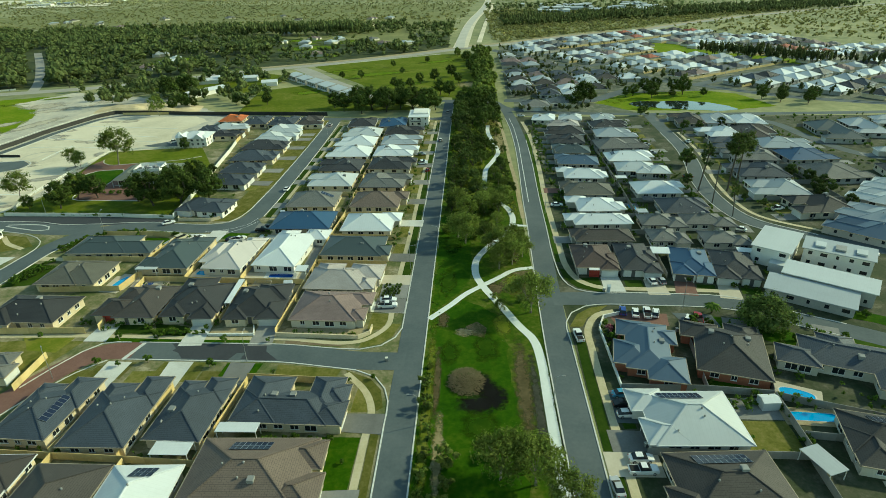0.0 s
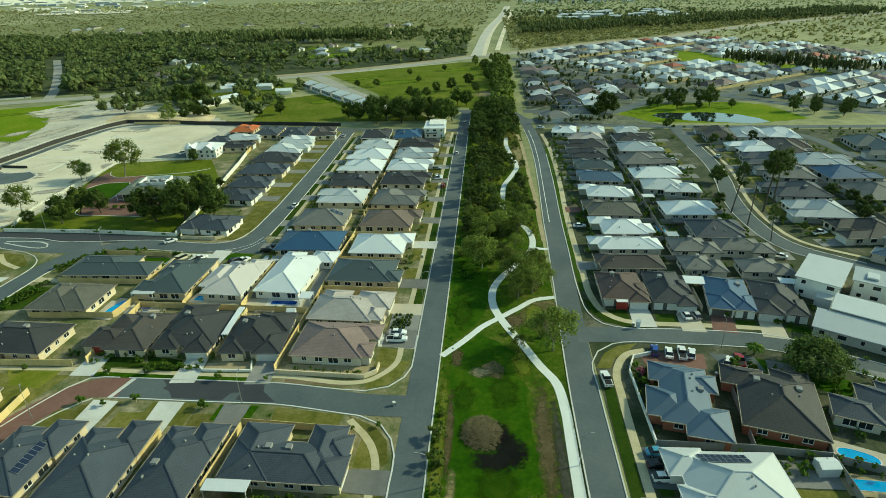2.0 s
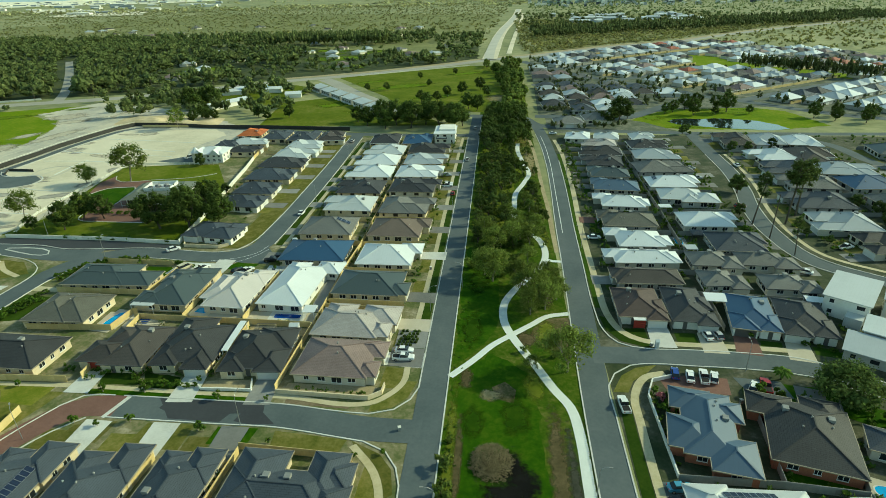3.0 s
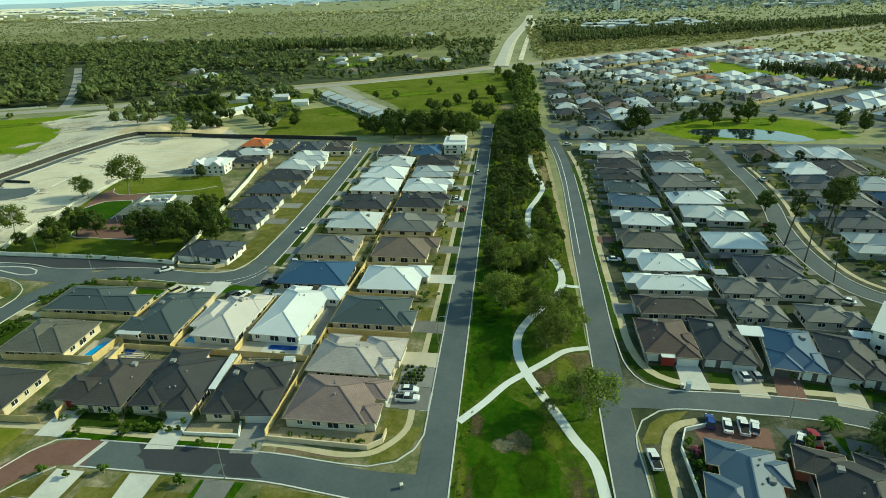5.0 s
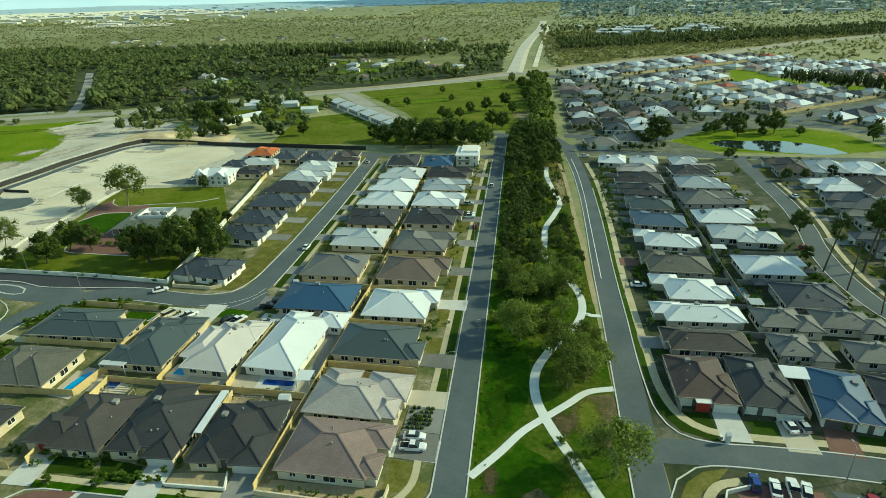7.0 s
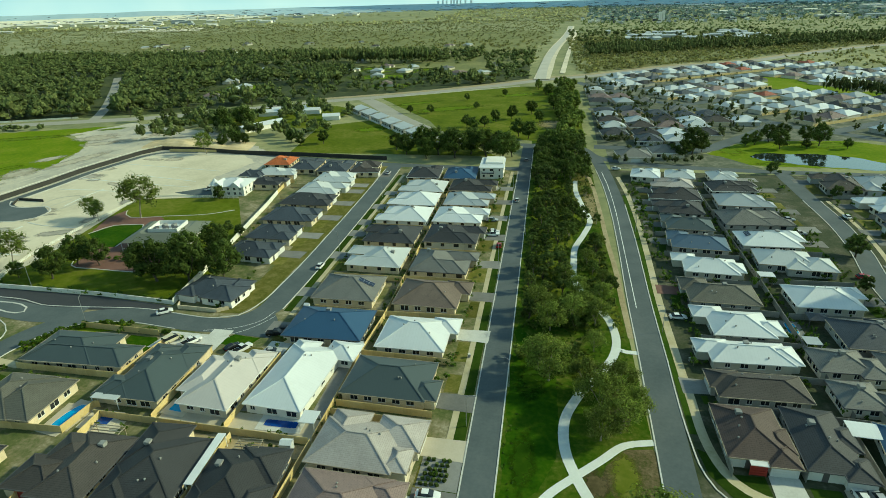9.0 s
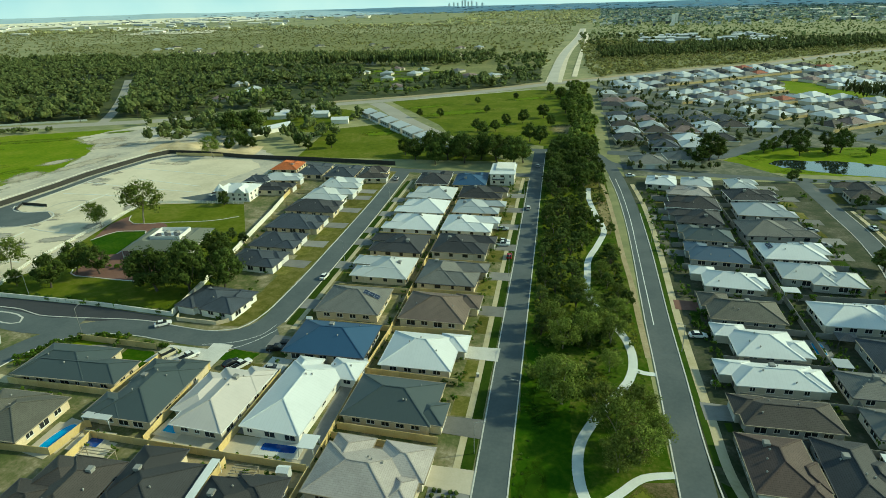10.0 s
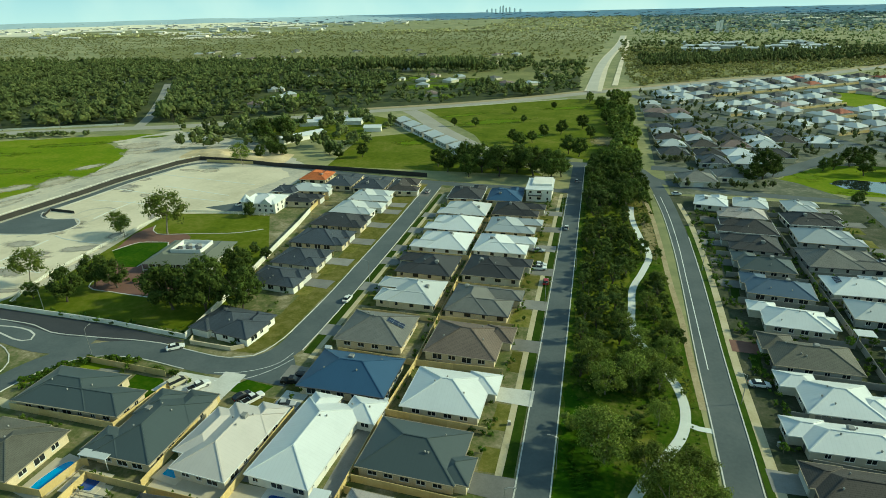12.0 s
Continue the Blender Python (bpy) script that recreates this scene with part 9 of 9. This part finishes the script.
for _y in (220.4, 242.2, 263.6, 283.6, 302.2, 321.4):
    fence([(-34.9, _y + 0.4), (-13.8, _y)], *TAN, module=5.2)
    fence([(-57.4, _y + 0.2), (-35.4, _y - 0.4)], *TAN, module=5.2)
fence([(-98.6, 197.6), (-100.6, 215), (-103.6, 238), (-107.0, 261), (-110.0, 283), (-113, 300)], "fence_white", "pale block wall behind the houses", 1.8, 5.0, True)
fence([(-113, 300), (-120, 348)], *TAN, module=5.0)
fence([(-140, 314), (-112, 317)], *TAN, module=5.0)
for _y in (237.8, 257.6, 275.6, 293.0, 310.2):
    fence([(-102 - (_y - 237) * 0.12, _y), (-83, _y)], *TAN, module=5.0)
fence([(-96.6, 197.9), (-95.8, 195.6), (-83.4, 195.0), (-80.6, 197.0)], "brick_cream", "low cream block wall at the corner house", 1.1, 3.0, True)
fence([(-166, 201), (-144, 200.4), (-124, 199.8), (-98.6, 197.6)], "fence_white", "long pale block wall along the street", 1.3, 4.4, True)
for _l in ([(69.6, 170), (69.8, 200), (70.6, 230), (71, 262), (71.6, 300), (72, 332)], ):
    fence(_l, *GREY, module=5.4)
for _y in (182.4, 196.4, 212.0, 229.4, 248.4, 266.0, 283.4, 299.8, 316.2):
    fence([(46.6, _y + 0.8), (69.4, _y - 0.6)], *GREY, module=5.6)
for _y in (194, 211, 231.6, 253.4, 271.6, 292.2, 311.6, 329):
    fence([(71.4, _y), (96, _y)], *GREY, module=6.0)
for _l in ([(43, 85.2), (72.4, 84.6)], [(42.6, 103.2), (60, 102.8), (73, 101.4)], [(60.2, 103), (63, 126)], [(73.2, 102), (79.8, 125)], [(72.6, 84.6), (73, 101.2)], [(42.6, 170), (68, 168.8), (95, 166.6)], [(54.2, 152), (54, 169.4)], [(66.8, 152), (67.6, 168.6)], [(80, 150), (81.6, 167.4)], [(41.8, 151.4), (42.2, 170)], [(73.2, 90), (84, 88.6)], [(73, 101), (96, 93)], [(71, 68), (71.6, 84.4)]):
    fence(_l, *GREY)
fence([(42.8, 104), (42.6, 126), (44.6, 131.0), (50, 133.0)], "render_white", "low pale rendered garden wall", 0.9, 2.6, True)
fence([(-241, 150), (-240.6, 262), (-238.6, 280), (-236.2, 304), (-235.4, 324), (-232, 344), (-228, 364), (-221.6, 375.6), (-197.5, 374.6), (-169.4, 369), (-130, 367), (-78, 362)], "shade_cloth", "black shade-cloth fence round the sand site", 2.3, 6.0)
fence([(-230.4, 279.6), (-216.4, 278.6)], "shade_cloth", "short black retaining wall on the sand", 1.3, 5.0)
fence([(-226.8, 272.6), (-230.6, 279.4)], "shade_cloth", "short black retaining wall on the sand", 1.0, 5.0)
def picket(line, label, gap=2.4, high=1.3):
    """White posts and two rails."""
    f = thing("fence", pose(line[0][0], line[0][1], 0), label, "fence", "garden fences")
    ox, oy = line[0]
    post = Shape().box(-0.09, -0.09, 0, 0.09, 0.09, high).mesh("post", ["fence_white"])
    for (ax, ay), (bx, by) in zip(line, line[1:]):
        n = max(1, round(math.hypot(bx - ax, by - ay) / gap))
        for k in range(n):
            part("post", post, [], f).matrix_basis = pose(ax - ox + (bx - ax) * k / n, ay - oy + (by - ay) * k / n, 0)
        for z in (0.35 * high, 0.62 * high, 0.9 * high):
            part("rail", Shape().beam((ax - ox, ay - oy, z), (bx - ox, by - oy, z), 0.06, 0.2), "fence_white", f)


picket([(-243, 150), (-242.6, 262), (-240.6, 280), (-238.2, 306), (-237.4, 325), (-234, 345), (-230, 365), (-223.4, 378)], "white post-and-rail barrier along the sand site", 5.0, 2.6)

picket([(-164.7, 203.5), (-168.4, 212), (-171.1, 223.2), (-172.9, 249.8), (-173.1, 262.8), (-173.7, 288), (-150, 291), (-128, 292)], "white post-and-rail fence round the pavilion lawn")
fence([(-215, 372), (-172, 372)], "fence_tan", "tan hoarding by the sand heap", 1.6, 6.0)
fence([(-560, 385), (-460, 428), (-360, 470)], "fence_white", "long white wall along the highway", 1.2, 9.0, True)
fence([(-20, 642), (-120, 582)], "fence_white", "white rail along the highway", 0.7, 9.0)

for _l in ([(148.4, 200), (147.2, 232), (148.4, 292), (148, 318)], [(121, 212), (148, 211)], [(121, 229.6), (147, 230)], [(125, 251), (148, 250.6)], [(127, 271.6), (172, 271)], [(127, 292), (148, 291.6)], [(149, 250), (172, 249.4)], [(124, 315), (172, 316.4)], [(128, 193), (146, 208)], [(132, 186), (156, 170)], [(143, 199), (166, 184)], [(155, 214), (178, 198)], [(186, 320), (222, 324)], [(204, 286), (204, 322)]):
    fence(_l, *GREY, module=6.4)

# ---------------- street furniture ----------------
def street_lamp(x, y, rz):
    l = thing("street_lamp", pose(x, y, 0, 0, 0, rz), "slender grey street lamp beside the kerb", "street lamp", "street lamps")
    part("pole", Shape().tube([(0, 0, 0), (0, 0, 4), (0, 0, 7.4)], [0.09, 0.07, 0.05], 7), "steel", l)
    part("arm", Shape().tube([(0, 0, 7.3), (0.7, 0, 7.7), (1.5, 0, 7.8)], [0.045, 0.04, 0.035], 6), "steel", l)
    part("lantern", Shape().box(1.4, -0.12, 7.72, 2.0, 0.12, 7.86), "plastic_grey", l)


for _x, _y, _r in ((-40.6, 112.0, 90), (-82.6, 105.4, 130), (-7.0, 158, 0), (-7.0, 236, 0), (-7.0, 318, 0), (0.7, 92, 180), (0.7, 172, 180), (0.7, 262, 180), (0.6, 340, 180), (38.0, 200, 180), (40.2, 270, 180), (66, 136.0, 90), (-118, 185.8, 90), (-150, 201.6, -90), (-62.6, 240, 180), (-63.6, 300, 180), (27.8, 98, 0)):
    street_lamp(_x, _y, _r)
for _k in range(11):
    _x = -600 + _k * 40
    _p = thing("power_pole", pose(_x, hwy_y(_x) + 12, 0, 0, 0, 25), "timber power pole beside the highway", "power pole", "power poles")
    part("pole", Shape().tube([(0, 0, 0), (0, 0, 11)], [0.2, 0.13], 7), "bark_dark", _p)
    part("crossarm", Shape().box(-1.2, -0.08, 10.2, 1.2, 0.08, 10.4), "bark_dark", _p)
for _x, _y in ((-8.2, 112.6), (47.6, 144.6), (82.6, 132.6), (-9.6, 182.4), (42.2, 187.6), (61.0, 125.0), (43.4, 87.2)):
    _p = thing("wheelie_bin", pose(_x, _y, 0, 0, 0, 20), "pale wheeled rubbish bin on the verge", "bin", "rubbish bins")
    part("body", Shape().box(-0.28, -0.3, 0.08, 0.28, 0.3, 0.95), "plastic_grey", _p)
    part("lid", Shape().box(-0.31, -0.34, 0.95, 0.31, 0.34, 1.03), "fence_white", _p)

_p = thing("timber_pole", pose(100.9, 209.9, 0), "tall dark timber pole beside the winding street", "pole")
part("shaft", Shape().tube([(0, 0, 0), (0.2, 0, 8), (0.3, 0, 15.5)], [0.22, 0.19, 0.14], 8), "bark_dark", _p)
